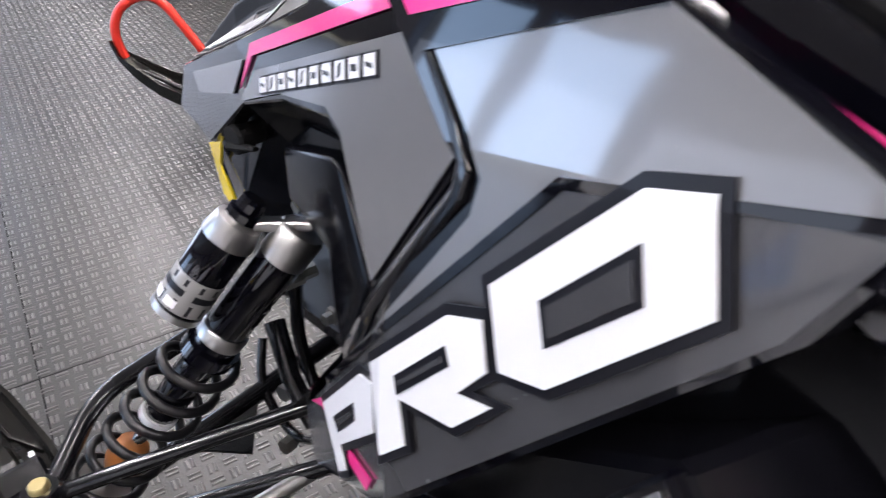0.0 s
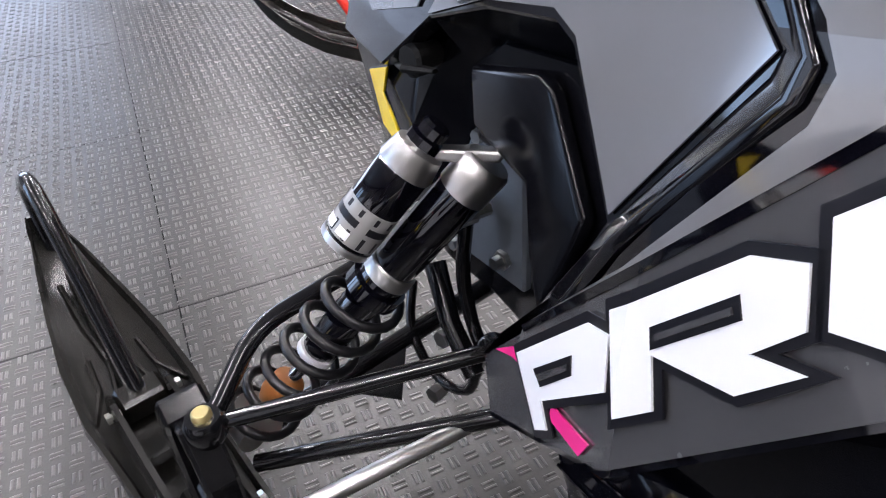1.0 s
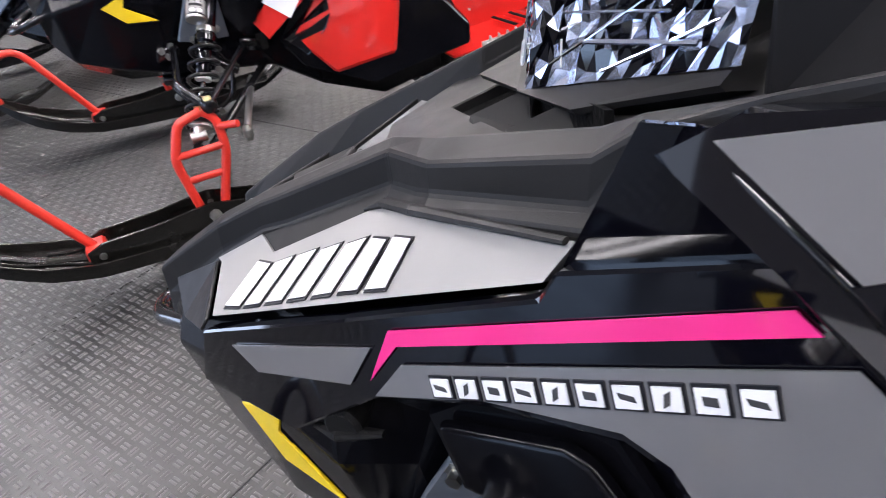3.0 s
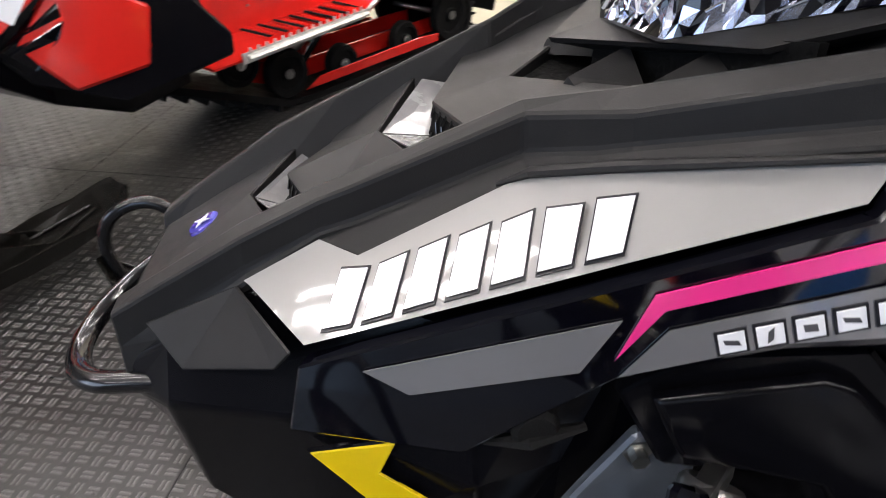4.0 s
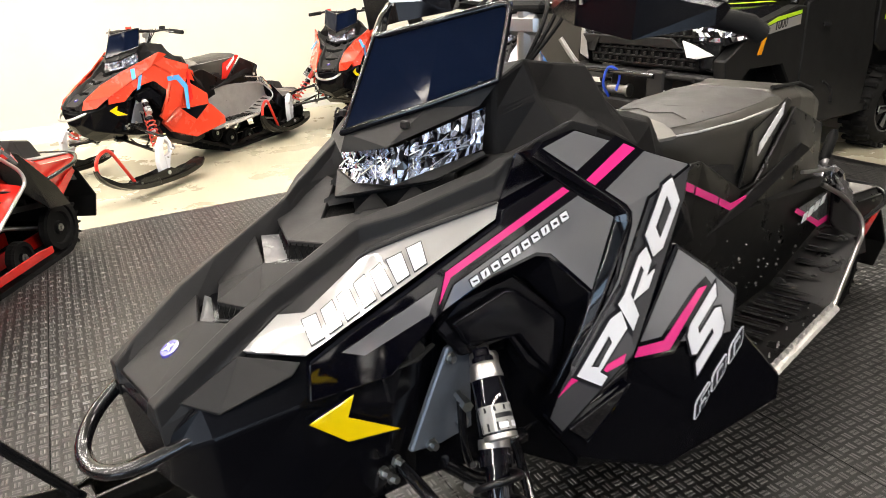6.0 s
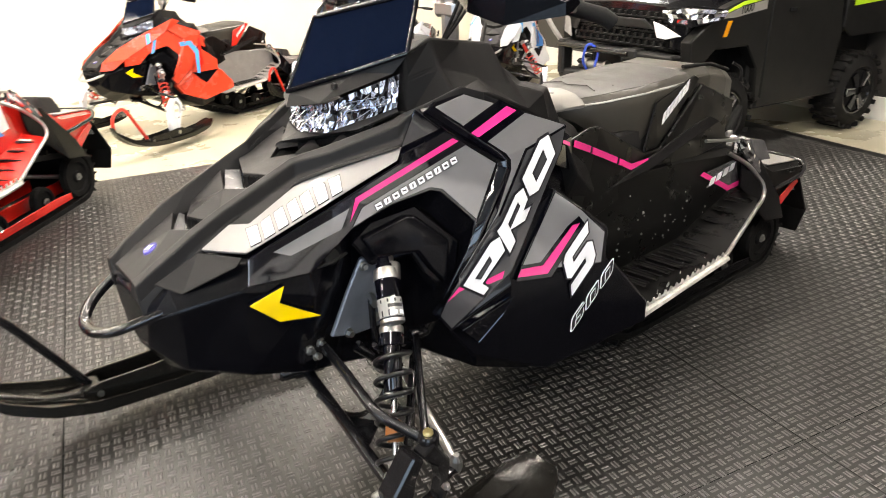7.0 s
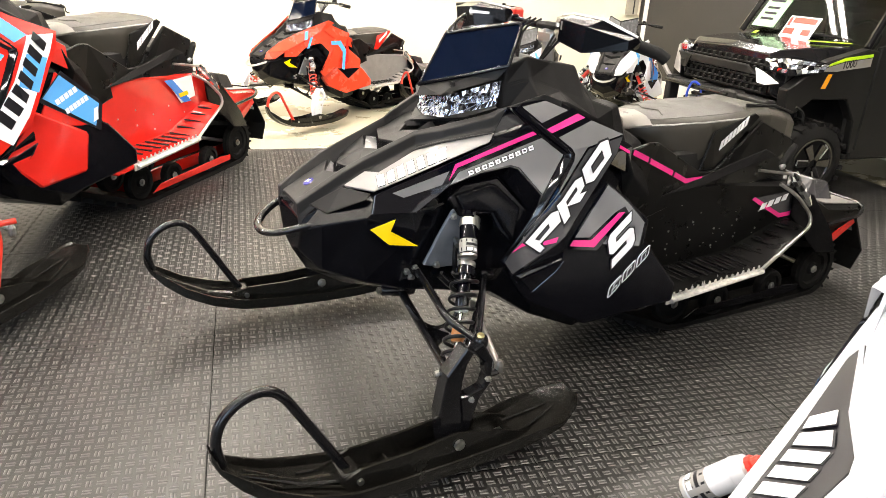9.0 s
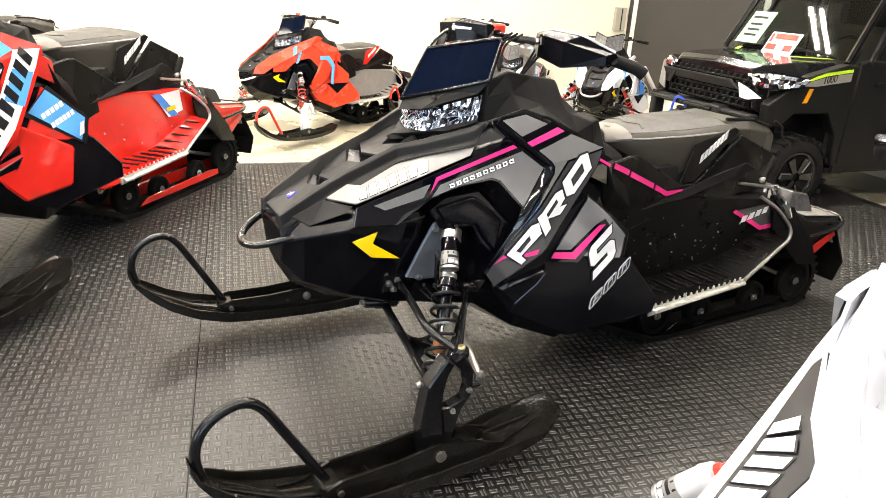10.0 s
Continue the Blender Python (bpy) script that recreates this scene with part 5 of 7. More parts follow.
def front_end(sled, st):
    for s in (-1, 1):
        y = lambda v: s * v
        bjx, bjy, bjz = 0.080, 0.531, 0.390
        # upper arm: two tubes that meet at the ball joint
        ua = part("upper_arm", join(tube(soften([(0.045, y(0.19), 0.482), (0.036, y(0.32), 0.458), (0.024, y(0.445), 0.432), (bjx - 0.008, y(bjy - 0.012), bjz + 0.006)], 0.035, 6), 0.0105, 12),
                                    tube([(0.232, y(0.296), 0.462), (bjx, y(bjy - 0.01), bjz + 0.002)], 0.0085, 10)), TUBE, sled, "glossy black tubular upper control arm", True)
        jt = part("ball_joint", turned((bjx, y(bjy), bjz - 0.012), (bjx, y(bjy), bjz + 0.020), [(0, 0.016), (0.3, 0.021), (0.8, 0.021), (1, 0.017)], 18), TUBE, ua, "", True)
        part("joint_cap", turned((bjx, y(bjy), bjz + 0.018), (bjx, y(bjy), bjz + 0.027), [(0, 0.0105), (0.75, 0.010), (1, 0.008)], 16), BRASS, jt, "yellow zinc joint cap", True)
        # lower arm
        part("lower_arm", join(tube([(0.054, y(0.095), 0.352), (0.020, y(0.495), 0.283)], 0.0130, 12), tube([(0.27, y(0.235), 0.375), (0.05, y(0.49), 0.270)], 0.0105, 10)), TUBE, sled, "glossy black tubular lower control arm", True)
        part("arm_gusset", slab(flip([(0.046, -0.275, 0.318), (0.036, -0.380, 0.300), (0.105, -0.325, 0.302)], s), (0, 0, 0.004)), TUBE, sled)
        part("arm_bracket", bevel(slab([(-0.010, y(0.19), 0.445), (0.060, y(0.19), 0.458), (0.060, y(0.19), 0.478), (0.0, y(0.19), 0.482)], (0, y(0.030), 0)), 0.004, 1), TUBE, sled)
        part("bushing", turned((-0.015, y(0.10), 0.366), (0.100, y(0.10), 0.350), [(0, 0.012), (0.05, 0.018), (0.3, 0.018), (0.35, 0.022), (0.65, 0.022), (0.7, 0.018), (0.95, 0.018), (1, 0.012)], 14), TUBE, sled, "", True)
        for x, z in ((0.012, 0.474), (0.040, 0.480), (0.026, 0.456)):
            part("bracket_bolt", turned((x, y(0.215), z), (x + 0.002, y(0.232), z + 0.002), [(0, 0.011), (0.35, 0.011), (0.35, 0.0075), (1, 0.0065)], 6), STEEL, sled)
        part("arm_bolt", turned((-0.025, y(0.10), 0.3675), (0.108, y(0.10), 0.349), [(0, 0.009), (0.08, 0.009), (0.08, 0.006), (1, 0.006)], 10), STEEL, sled)
        part("frame_bracket", slab(flip([(0.235, -0.25, 0.425), (0.275, -0.265, 0.42), (0.275, -0.300, 0.475), (0.225, -0.300, 0.480)], s), (0.02, 0, 0), 0.004), TUBE, sled)
        part("bushing", turned((0.218, y(0.292), 0.462), (0.262, y(0.292), 0.456), [(0, 0.010), (0.1, 0.014), (0.9, 0.014), (1, 0.010)], 12), TUBE, sled, "", True)
        part("shock_tower", slab(flip([(0.062, -0.216, 0.490), (0.112, -0.220, 0.590), (0.146, -0.222, 0.650), (0.200, -0.218, 0.652), (0.200, -0.214, 0.470), (0.118, -0.216, 0.474)], s), (0, s * 0.012, 0), 0.003), mat_tower, sled, "grey steel shock tower plate")
        part("sway_link", join(tube(soften([(0.150, y(0.255), 0.560), (0.146, y(0.262), 0.480), (0.160, y(0.262), 0.427), (0.176, y(0.264), 0.408)], 0.03, 4), 0.0075, 10), turned((0.176, y(0.262), 0.410), (0.198, y(0.272), 0.402), [(0, 0.008), (0.3, 0.011), (0.8, 0.011), (1, 0.006)], 12)), TUBE, sled, "", True)
        part("stay", tube([(0.100, y(0.262), 0.470), (0.143, y(0.277), 0.423), (0.192, y(0.285), 0.388)], [0.0125, 0.0115, 0.0115], 10), TUBE, sled, "", True)
        part("sway_arm", tube(soften([(0.010, y(0.235), 0.375), (0.034, y(0.262), 0.335), (0.070, y(0.268), 0.304), (0.112, y(0.268), 0.292), (0.158, y(0.266), 0.318), (0.178, y(0.264), 0.392)], 0.02, 3), 0.0065, 8), TUBE, sled, "", True)
        for p, q in (((0.108, 0.262, 0.286), (0.112, 0.288, 0.288)), ((0.140, 0.270, 0.404), (0.143, 0.292, 0.406)), ((0.160, 0.236, 0.560), (0.150, 0.272, 0.556))):
            part("link_bolt", turned((p[0], y(p[1]), p[2]), (q[0], y(q[1]), q[2]), [(0, 0.008), (0.4, 0.008), (0.4, 0.0105), (1, 0.0105)], 6), STEEL, sled)
        for x, yy, z in ((0.104, 0.234, 0.486), (0.172, 0.234, 0.500), (0.150, 0.236, 0.632)):
            part("bolt_head", turned((x, y(yy - 0.01), z), (x, y(yy + 0.008), z), [(0, 0.011), (0.5, 0.011), (0.5, 0.007), (1, 0.007)], 6), STEEL, sled)
        # coil-over shock
        top, bot = Vector((0.197, y(0.262), 0.640)), Vector((0.036, y(0.482), 0.318))
        ax = bot - top
        at = lambda f: top + ax * f
        sh = part("shock_body", turned(at(0.06), at(0.43), [(0, 0.0225), (0.98, 0.0225), (1, 0.021)], 22), GLOSS if st["name"] != "youth" else REDTUBE, sled, "glossy black coil-over shock body", True)
        part("shock_head", turned(at(0.015), at(0.10), [(0, 0.0205), (0.12, 0.0238), (1, 0.0238)], 24), ALU, sh, "machined aluminium shock head", True)
        part("preload_ring", turned(at(0.37), at(0.43), [(0, 0.0245), (0.4, 0.0245), (0.4, 0.029), (1, 0.029)], 22), GLOSS, sh, "black preload ring", True)
        part("clamp_ring", turned(at(0.335), at(0.37), [(0, 0.0235), (0.2, 0.0252), (1, 0.0252)], 22), ALU, sh, "aluminium clamp ring", True)
        part("spring", coil(at(0.42), at(0.97), 0.036, 0.0053, 6.0), SPRING if st["name"] != "youth" else REDTUBE, sh, "black coil spring", True)
        part("shock_sleeve", turned(at(0.43), at(0.66), [(0, 0.019), (0.95, 0.019), (1, 0.016)], 18), GLOSS, sh, "", True)
        part("seal_ring", turned(at(0.655), at(0.675), [(0, 0.0205), (1, 0.0205)], 18), WHITE, sh, "", True)
        part("piston_rod", tube([at(0.65), at(1.0)], 0.0075, 12), CHROME, sh, "bright piston rod", True)
        part("bump_stop", turned(at(0.78), at(0.88), [(0, 0.010), (0.15, 0.018), (0.7, 0.020), (1, 0.016)], 18), BUMPER_O, sh, "orange rubber bump stop", True)
        part("lower_eye", join(turned(at(0.95), at(1.04), [(0, 0.030), (0.2, 0.030), (0.3, 0.016), (1, 0.014)], 18), turned(at(1.03) + Vector((-0.02, 0, 0)), at(1.03) + Vector((0.02, 0, 0)), [(0, 0.015), (1, 0.015)], 14)), ALU, sh, "", True)
        # reservoir beside it
        ct, cb = Vector((0.157, y(0.303), 0.652)), Vector((0.122, y(0.374), 0.562))
        ca = lambda f: ct + (cb - ct) * f
        cn = part("reservoir", turned(ca(0.20), ca(0.97), [(0, 0.0235), (0.02, 0.0248), (0.97, 0.0248), (1, 0.023)], 26), GLOSS if not st["white_can"] else WHITEP, sled, "black shock reservoir with a silver label", True)
        part("reservoir_head", turned(ca(0.02), ca(0.24), [(0, 0.016), (0.15, 0.0225), (0.9, 0.0262), (1, 0.0255)], 26), ALU if not st["white_can"] else WHITEP, cn, "machined aluminium reservoir head", True)
        part("reservoir_knob", turned(ca(-0.16), ca(0.04), [(0, 0.011), (0.15, 0.013), (0.5, 0.013), (0.6, 0.017), (1, 0.017)], 12), GLOSS if not st["white_can"] else REDTUBE, cn, "adjuster knob of the reservoir")
        part("reservoir_label", turned(ca(0.58), ca(0.90), [(0, 0.0252), (1, 0.0252)], 26), SILVER, cn, "silver label band", True)
        part("reservoir_foot", turned(ca(0.93), ca(1.0), [(0, 0.0254), (0.8, 0.0254), (1, 0.021)], 26), ALU, cn, "", True)
        w0, w1 = ca(0.10), at(0.0)
        d01 = (w1 - w0).normalized()
        up_ = (ct - cb).normalized()
        sd = d01.cross(up_).normalized() * 0.0095
        lo_, hi_ = up_ * -0.006, up_ * 0.008
        w0, w1 = w0 + d01 * 0.012, w1 + d01 * 0.008
        part("bridge", bevel(rings([[w + sd + lo_, w + sd + hi_, w - sd + hi_, w - sd + lo_] for w in (w0, w0.lerp(w1, 0.5), w1)]), 0.003, 2, 0.5), ALU, cn, "machined aluminium bridge between shock and reservoir")
        # bars in place of the label's small print, wrapped on the can
        u, w = frame_at(cb - ct)
        for f0, f1, k0, k1, m_ in ((0.60, 0.66, 0, 6.2, INK), (0.69, 0.75, 0.3, 1.5, INK), (0.69, 0.75, 1.9, 3.2, INK), (0.69, 0.75, 3.6, 5.0, INK), (0.79, 0.89, 0, 6.2, INK), (0.805, 0.875, 0.6, 1.1, WHITE), (0.805, 0.875, 1.3, 1.9, WHITE), (0.805, 0.875, 3.6, 4.1, WHITE), (0.805, 0.875, 4.3, 4.9, WHITE)):
            r = 0.0256 if m_ is INK else 0.0260
            st_n = 10
            lo = [ca(f0) + r * (math.cos(k0 + (k1 - k0) * i / st_n) * u + math.sin(k0 + (k1 - k0) * i / st_n) * w) for i in range(st_n + 1)]
            hi = [ca(f1) + r * (math.cos(k0 + (k1 - k0) * i / st_n) * u + math.sin(k0 + (k1 - k0) * i / st_n) * w) for i in range(st_n + 1)]
            part("label_bar", rings([lo, hi, [p + (p - ca(f1)).normalized() * -0.0008 for p in hi]], closed=False), m_, cn, "", True)
        # tie rod
        part("tie_rod", turned((0.222, y(0.250), 0.352), (0.150, y(0.522), 0.300), [(0, 0.006), (0.06, 0.0095), (0.9, 0.0095), (0.93, 0.007), (1, 0.007)], 14), ALU, sled, "brushed aluminium tie rod", True)
        part("rod_end", join(turned((0.150, y(0.527), 0.275), (0.150, y(0.527), 0.318), [(0, 0.008), (0.3, 0.013), (0.7, 0.013), (1, 0.007)], 10)), STEEL, sled)
        # spindle
        sm = st["spindle"]
        if st["open_spindle"]:
            pts1 = soften([(0.055, y(0.53), 0.385), (-0.01, y(0.535), 0.37), (-0.045, y(0.54), 0.28), (-0.025, y(0.545), 0.12)], 0.02, 3)
            pts2 = soften([(0.055, y(0.53), 0.385), (0.085, y(0.535), 0.36), (0.085, y(0.54), 0.28), (0.03, y(0.545), 0.12)], 0.02, 3)
            part("spindle", join(tube(pts1, 0.012, 8), tube(pts2, 0.012, 8), tube([(-0.045, y(0.54), 0.29), (0.085, y(0.54), 0.29)], 0.010, 8), tube([(-0.035, y(0.54), 0.22), (0.07, y(0.54), 0.22)], 0.010, 8), tube([(0.085, y(0.54), 0.34), (0.13, y(0.575), 0.345)], 0.010, 8)), sm, sled, st["spindle_label"], True)
        else:
            # forged knuckle: a broad front blade, and a rear leg behind an open window
            blade = [(-0.036, 0.115), (-0.048, 0.212), (-0.030, 0.332), (0.024, 0.402), (0.048, 0.384), (0.028, 0.350), (0.018, 0.305), (0.014, 0.255), (0.022, 0.195), (0.022, 0.115)]
            leg = [(0.024, 0.115), (0.024, 0.195), (0.016, 0.255), (0.040, 0.252), (0.083, 0.266), (0.092, 0.302), (0.084, 0.342), (0.058, 0.368), (0.046, 0.386), (0.076, 0.402), (0.112, 0.342), (0.108, 0.272), (0.078, 0.232), (0.054, 0.150), (0.052, 0.115)]
            spn = part("spindle", slab([(x, y(0.514), z) for x, z in blade], (0, y(0.048), 0), 0.004), sm, sled, st["spindle_label"])
            part("spindle_leg", slab([(x, y(0.522), z) for x, z in leg], (0, y(0.034), 0), 0.004), sm, spn)
            for x, z in ((0.050, 0.238), (0.098, 0.290)):
                part("knuckle_bolt", turned((x, y(0.552), z), (x, y(0.566), z), [(0, 0.009), (0.5, 0.009), (0.5, 0.006), (1, 0.005)], 6), STEEL, spn)
            part("steering_arm", tube([(0.100, y(0.535), 0.290), (0.150, y(0.527), 0.284)], 0.010, 8), sm, spn)
            part("pinch_bolt", turned((-0.042, y(0.515), 0.315), (-0.028, y(0.515), 0.315), [(0, 0.007), (0.4, 0.009), (1, 0.009)], 8), STEEL, spn)
        ski(sled, st, s)


def ski(sled, st, s):
    yc = s * 0.540
    prof = [(-0.622, 0.292, 0.020), (-0.605, 0.250, 0.030), (-0.565, 0.202, 0.044), (-0.50, 0.155, 0.064), (-0.41, 0.115, 0.082), (-0.30, 0.086, 0.088), (-0.16, 0.068, 0.076), (0.0, 0.060, 0.072), (0.14, 0.062, 0.074), (0.24, 0.076, 0.082), (0.33, 0.098, 0.084), (0.40, 0.126, 0.058), (0.42, 0.136, 0.035)]
    loops = []
    for x, z, w in prof:
        t = 0.014
        lip = 0.036 if -0.58 < x < 0.30 else 0.016
        loops.append([(x, yc - w, z + lip), (x, yc - w * 1.0, z), (x, yc - w * 0.35, z - 0.004), (x, yc - w * 0.15, z - 0.013), (x, yc + w * 0.15, z - 0.013), (x, yc + w * 0.35, z - 0.004), (x, yc + w, z), (x, yc + w, z + lip), (x, yc + w * 0.90, z + lip), (x, yc + w * 0.84, z + t), (x, yc, z + t * 0.7), (x, yc - w * 0.84, z + t), (x, yc - w * 0.90, z + lip)])
    bm = rings(loops)
    bmesh.ops.subdivide_edges(bm, edges=bm.edges, cuts=1, smooth=0.25)
    sk = part("ski", bm, SKIP, sled, "black moulded plastic ski with raised edges", True)
    h = lambda x: float(np.interp(x, [p[0] for p in prof], [p[1] for p in prof])) + 0.012
    wd = lambda x: float(np.interp(x, [p[0] for p in prof], [p[2] for p in prof]))
    # carrier walls in the middle
    for q in (-1, 1):
        wall = [(x, yc + q * 0.052, h(x) - 0.004) for x in (-0.32, -0.28, -0.14, 0.0, 0.12, 0.22)]
        topw = [(x, yc + q * 0.046, h(x) + d) for x, d in ((-0.32, 0.035), (-0.28, 0.058), (-0.14, 0.074), (0.0, 0.092), (0.12, 0.060), (0.22, 0.010))]
        part("ski_wall", rings([[a, b, (b[0], b[1] - q * 0.008, b[2]), (a[0], a[1] - q * 0.008, a[2])] for a, b in zip(wall, topw)]), SKIP, sk)
        # ribs on the front blade
        for x0, x1, k0, k1 in ((-0.30, -0.40, 0.42, 0.16), (-0.40, -0.475, 0.16, 0.30), (-0.475, -0.55, 0.30, 0.45), (-0.31, -0.36, 0.84, 0.55), (-0.36, -0.42, 0.55, 0.5), (0.20, 0.34, 0.45, 0.15)):
            part("ski_rib", tube([(x0, yc + q * wd(x0) * k0, h(x0) + 0.003), (x1, yc + q * wd(x1) * k1, h(x1) + 0.003)], 0.0045, 6), SKIP, sk)
        for x in [-0.54 + 0.055 * k for k in range(15)]:
            part("ski_notch", box(x - 0.005, x + 0.005, yc + q * wd(x) * 0.95 - 0.004, yc + q * wd(x) * 0.95 + 0.004, h(x) + 0.010, h(x) + 0.022), SKIP, sk)
    for x in (-0.30, -0.20, 0.02, 0.17):
        part("ski_web", slab([(x, yc - 0.045, h(x) - 0.004), (x, yc + 0.045, h(x) - 0.004), (x + 0.012, yc + 0.03, h(x) + 0.028), (x + 0.012, yc - 0.03, h(x) + 0.028)], (0.006, 0, 0)), SKIP, sk)
    part("ski_spine", tube([(-0.56, yc, h(-0.56) + 0.004), (-0.42, yc, h(-0.42) + 0.006), (-0.30, yc, h(-0.30) + 0.008)], [0.006, 0.014, 0.020], 8, 0.5), SKIP, sk)
    part("skag_bar", box(0.03, 0.19, yc - 0.012, yc + 0.012, 0.078, 0.090, 0.003), STEEL, sk)
    part("damper_block", box(-0.12, 0.12, yc - 0.028, yc + 0.028, 0.072, 0.100, 0.008), RUBBER, sk)
    # loop handle
    lp = soften([(-0.292, yc, 0.115), (-0.462, yc, 0.408), (-0.515, yc, 0.424), (-0.585, yc, 0.388), (-0.612, yc, 0.320), (-0.597, yc, 0.252)], 0.05, 5)
    part("ski_loop", tube(lp, 0.0125, 12), st["loop"], sk, st["loop_label"], True)
    part("loop_foot", box(-0.325, -0.275, yc - 0.036, yc + 0.036, 0.098, 0.142, 0.006), st["loop"] if st["name"] == "red" else SKIP, sk)
    part("loop_pin", turned((-0.287, yc - 0.058, 0.125), (-0.287, yc + 0.058, 0.125), [(0, 0.006), (0, 0.009), (0.06, 0.009), (0.06, 0.005), (0.94, 0.005), (0.94, 0.009), (1, 0.008)], 8), STEEL, sk)
    sk.matrix_local = Matrix.Translation((0, yc, 0)) @ Matrix.Rotation(radians(-2.6 * s), 4, "Z") @ Matrix.Translation((0, -yc, 0))
    part("ski_bolt", turned((0, yc - 0.058, 0.130), (0, yc + 0.058, 0.130), [(0, 0.009), (0.02, 0.016), (0.1, 0.016), (0.1, 0.008), (0.9, 0.008), (0.9, 0.016), (0.98, 0.016), (1, 0.009)], 8), STEEL, sk, "zinc pivot bolt")


mat_tower = mat("tower_steel", (0.16, 0.18, 0.21), 0.38, metal=0.5, vary=0.15, vscale=20)
BASE = dict(name="black", hood=PLASTIC, belly=BELLY, flank=GLOSS, strip=SILVER, strip_label="silver-grey hood strip with white lettering blocks", flank_label="glossy black upper side panel",
            decal=GREY, decal2=DGREY, decal_label="glossy grey decal", pod=BELLY, podtop=GLOSS, pod_label="matte black lower side pod", screen=0.0, glass=TINT, screen_label="low dark tinted windshield",
            guards=True, board=TUNNEL, board_label="black running board with cut slots", tunnel=TUNNEL, tunnel_label="black riveted tunnel side", spindle=TUBE, spindle_label="black forged spindle",
            bag=True, seatside=TUNNEL, open_spindle=False, loop=TUBE, loop_label="black ski loop handle", white_can=False)
RED_STYLE = dict(BASE, name="red", bag=False, flank=RED, flank_label="glossy red upper side panel", podtop=RED, board=RED, board_label="red running board with cut slots", tunnel=RED, tunnel_label="red riveted tunnel side",
                 spindle=REDTUBE, spindle_label="open red cast spindle", open_spindle=True, loop=REDTUBE, loop_label="red ski loop handle", strip=RED, strip_label="red hood strip")
WHITE_STYLE = dict(BASE, name="white", flank=WHITEP, flank_label="white upper side panel", podtop=WHITEP, strip=INK, strip_label="black hood strip with white lettering blocks", decal=WHITEP, decal2=WHITEP, decal_label="white decal",
                   tunnel=WHITEP, tunnel_label="white tunnel side", board=TUNNEL, guards=False, white_can=True, pod=WHITEP, pod_label="white lower side pod", hood=WHITEP)
YOUTH = dict(BASE, name="youth", bag=False, seatside=RED, flank=ORANGE, flank_label="orange-red upper side panel", podtop=ORANGE, pod=ORANGE, pod_label="orange-red lower pod", strip=ORANGE, strip_label="orange-red hood strip", tunnel=TUNGREY, tunnel_label="bare grey tunnel side",
             board=TUNGREY, guards=False, spindle=WHITEP, spindle_label="white spindle", loop=REDTUBE, loop_label="red ski loop handle", screen=0.02)


def snowmobile(st, label, group="parked snowmobiles"):
    sled = thing("snowmobile", label, "snowmobile", group)
    hood(sled, st)
    nose_and_belly(sled, st)
    for s in (-1, 1):
        flank(sled, st, s)
    cockpit(sled, st)
    rear(sled, st)
    undercarriage(sled, st)
    front_end(sled, st)
    return sled


def settle(ob, x, y, deg, size=1.0):
    ob.location, ob.rotation_euler, ob.scale = (x, y, 0), (0, 0, radians(deg)), (size,) * 3
    return ob


settle(snowmobile(BASE, "black snowmobile with grey and pink decals on a rubber mat"), 0, 0.035, 0)
settle(snowmobile(RED_STYLE, "red snowmobile with white and blue decals, red ski loops"), -1.56, 1.24, 46, 1.12)
white = settle(snowmobile(WHITE_STYLE, "white snowmobile with black lettered hood strip"), -0.10, -1.625, 3.5, 0.97)
kid = settle(snowmobile(YOUTH, "small orange-red youth snowmobile with blue stripes"), 0.82, 3.96, 24, 0.83)
copy_thing(kid, pose(2.70, 4.05, 0, 0, 0, 40))
main_sled = [o for o in scene.objects if o.name == "snowmobile"][0]
tagged(copy_thing(main_sled, pose(-3.62, 1.85, 0, 0, 0, 46)), label="black snowmobile parked beyond the red one")
tagged(copy_thing(white, pose(-2.35, 5.0, 0, 0, 0, 4)), label="white snowmobile standing near the cream wall")
YOUTH_BLUE = dict(YOUTH, flank=WHITEP, flank_label="white upper side panel", strip=WHITEP, strip_label="white hood strip", podtop=BLUE, pod=WHITEP, pod_label="white and blue lower pod", loop=TUBE, loop_label="black ski loop handle", screen=0.06, glass=PALEPL, screen_label="clear tall windshield")
blue_kid = settle(snowmobile(YOUTH_BLUE, "small white and blue youth snowmobile beside the utility vehicle"), 3.47, 2.92, 36, 0.78)
tagged(copy_thing(blue_kid, pose(2.95, 3.62, 0, 0, 0, 38) @ Matrix.Scale(0.84, 4)), label="white and blue snowmobile in the row by the cream wall")


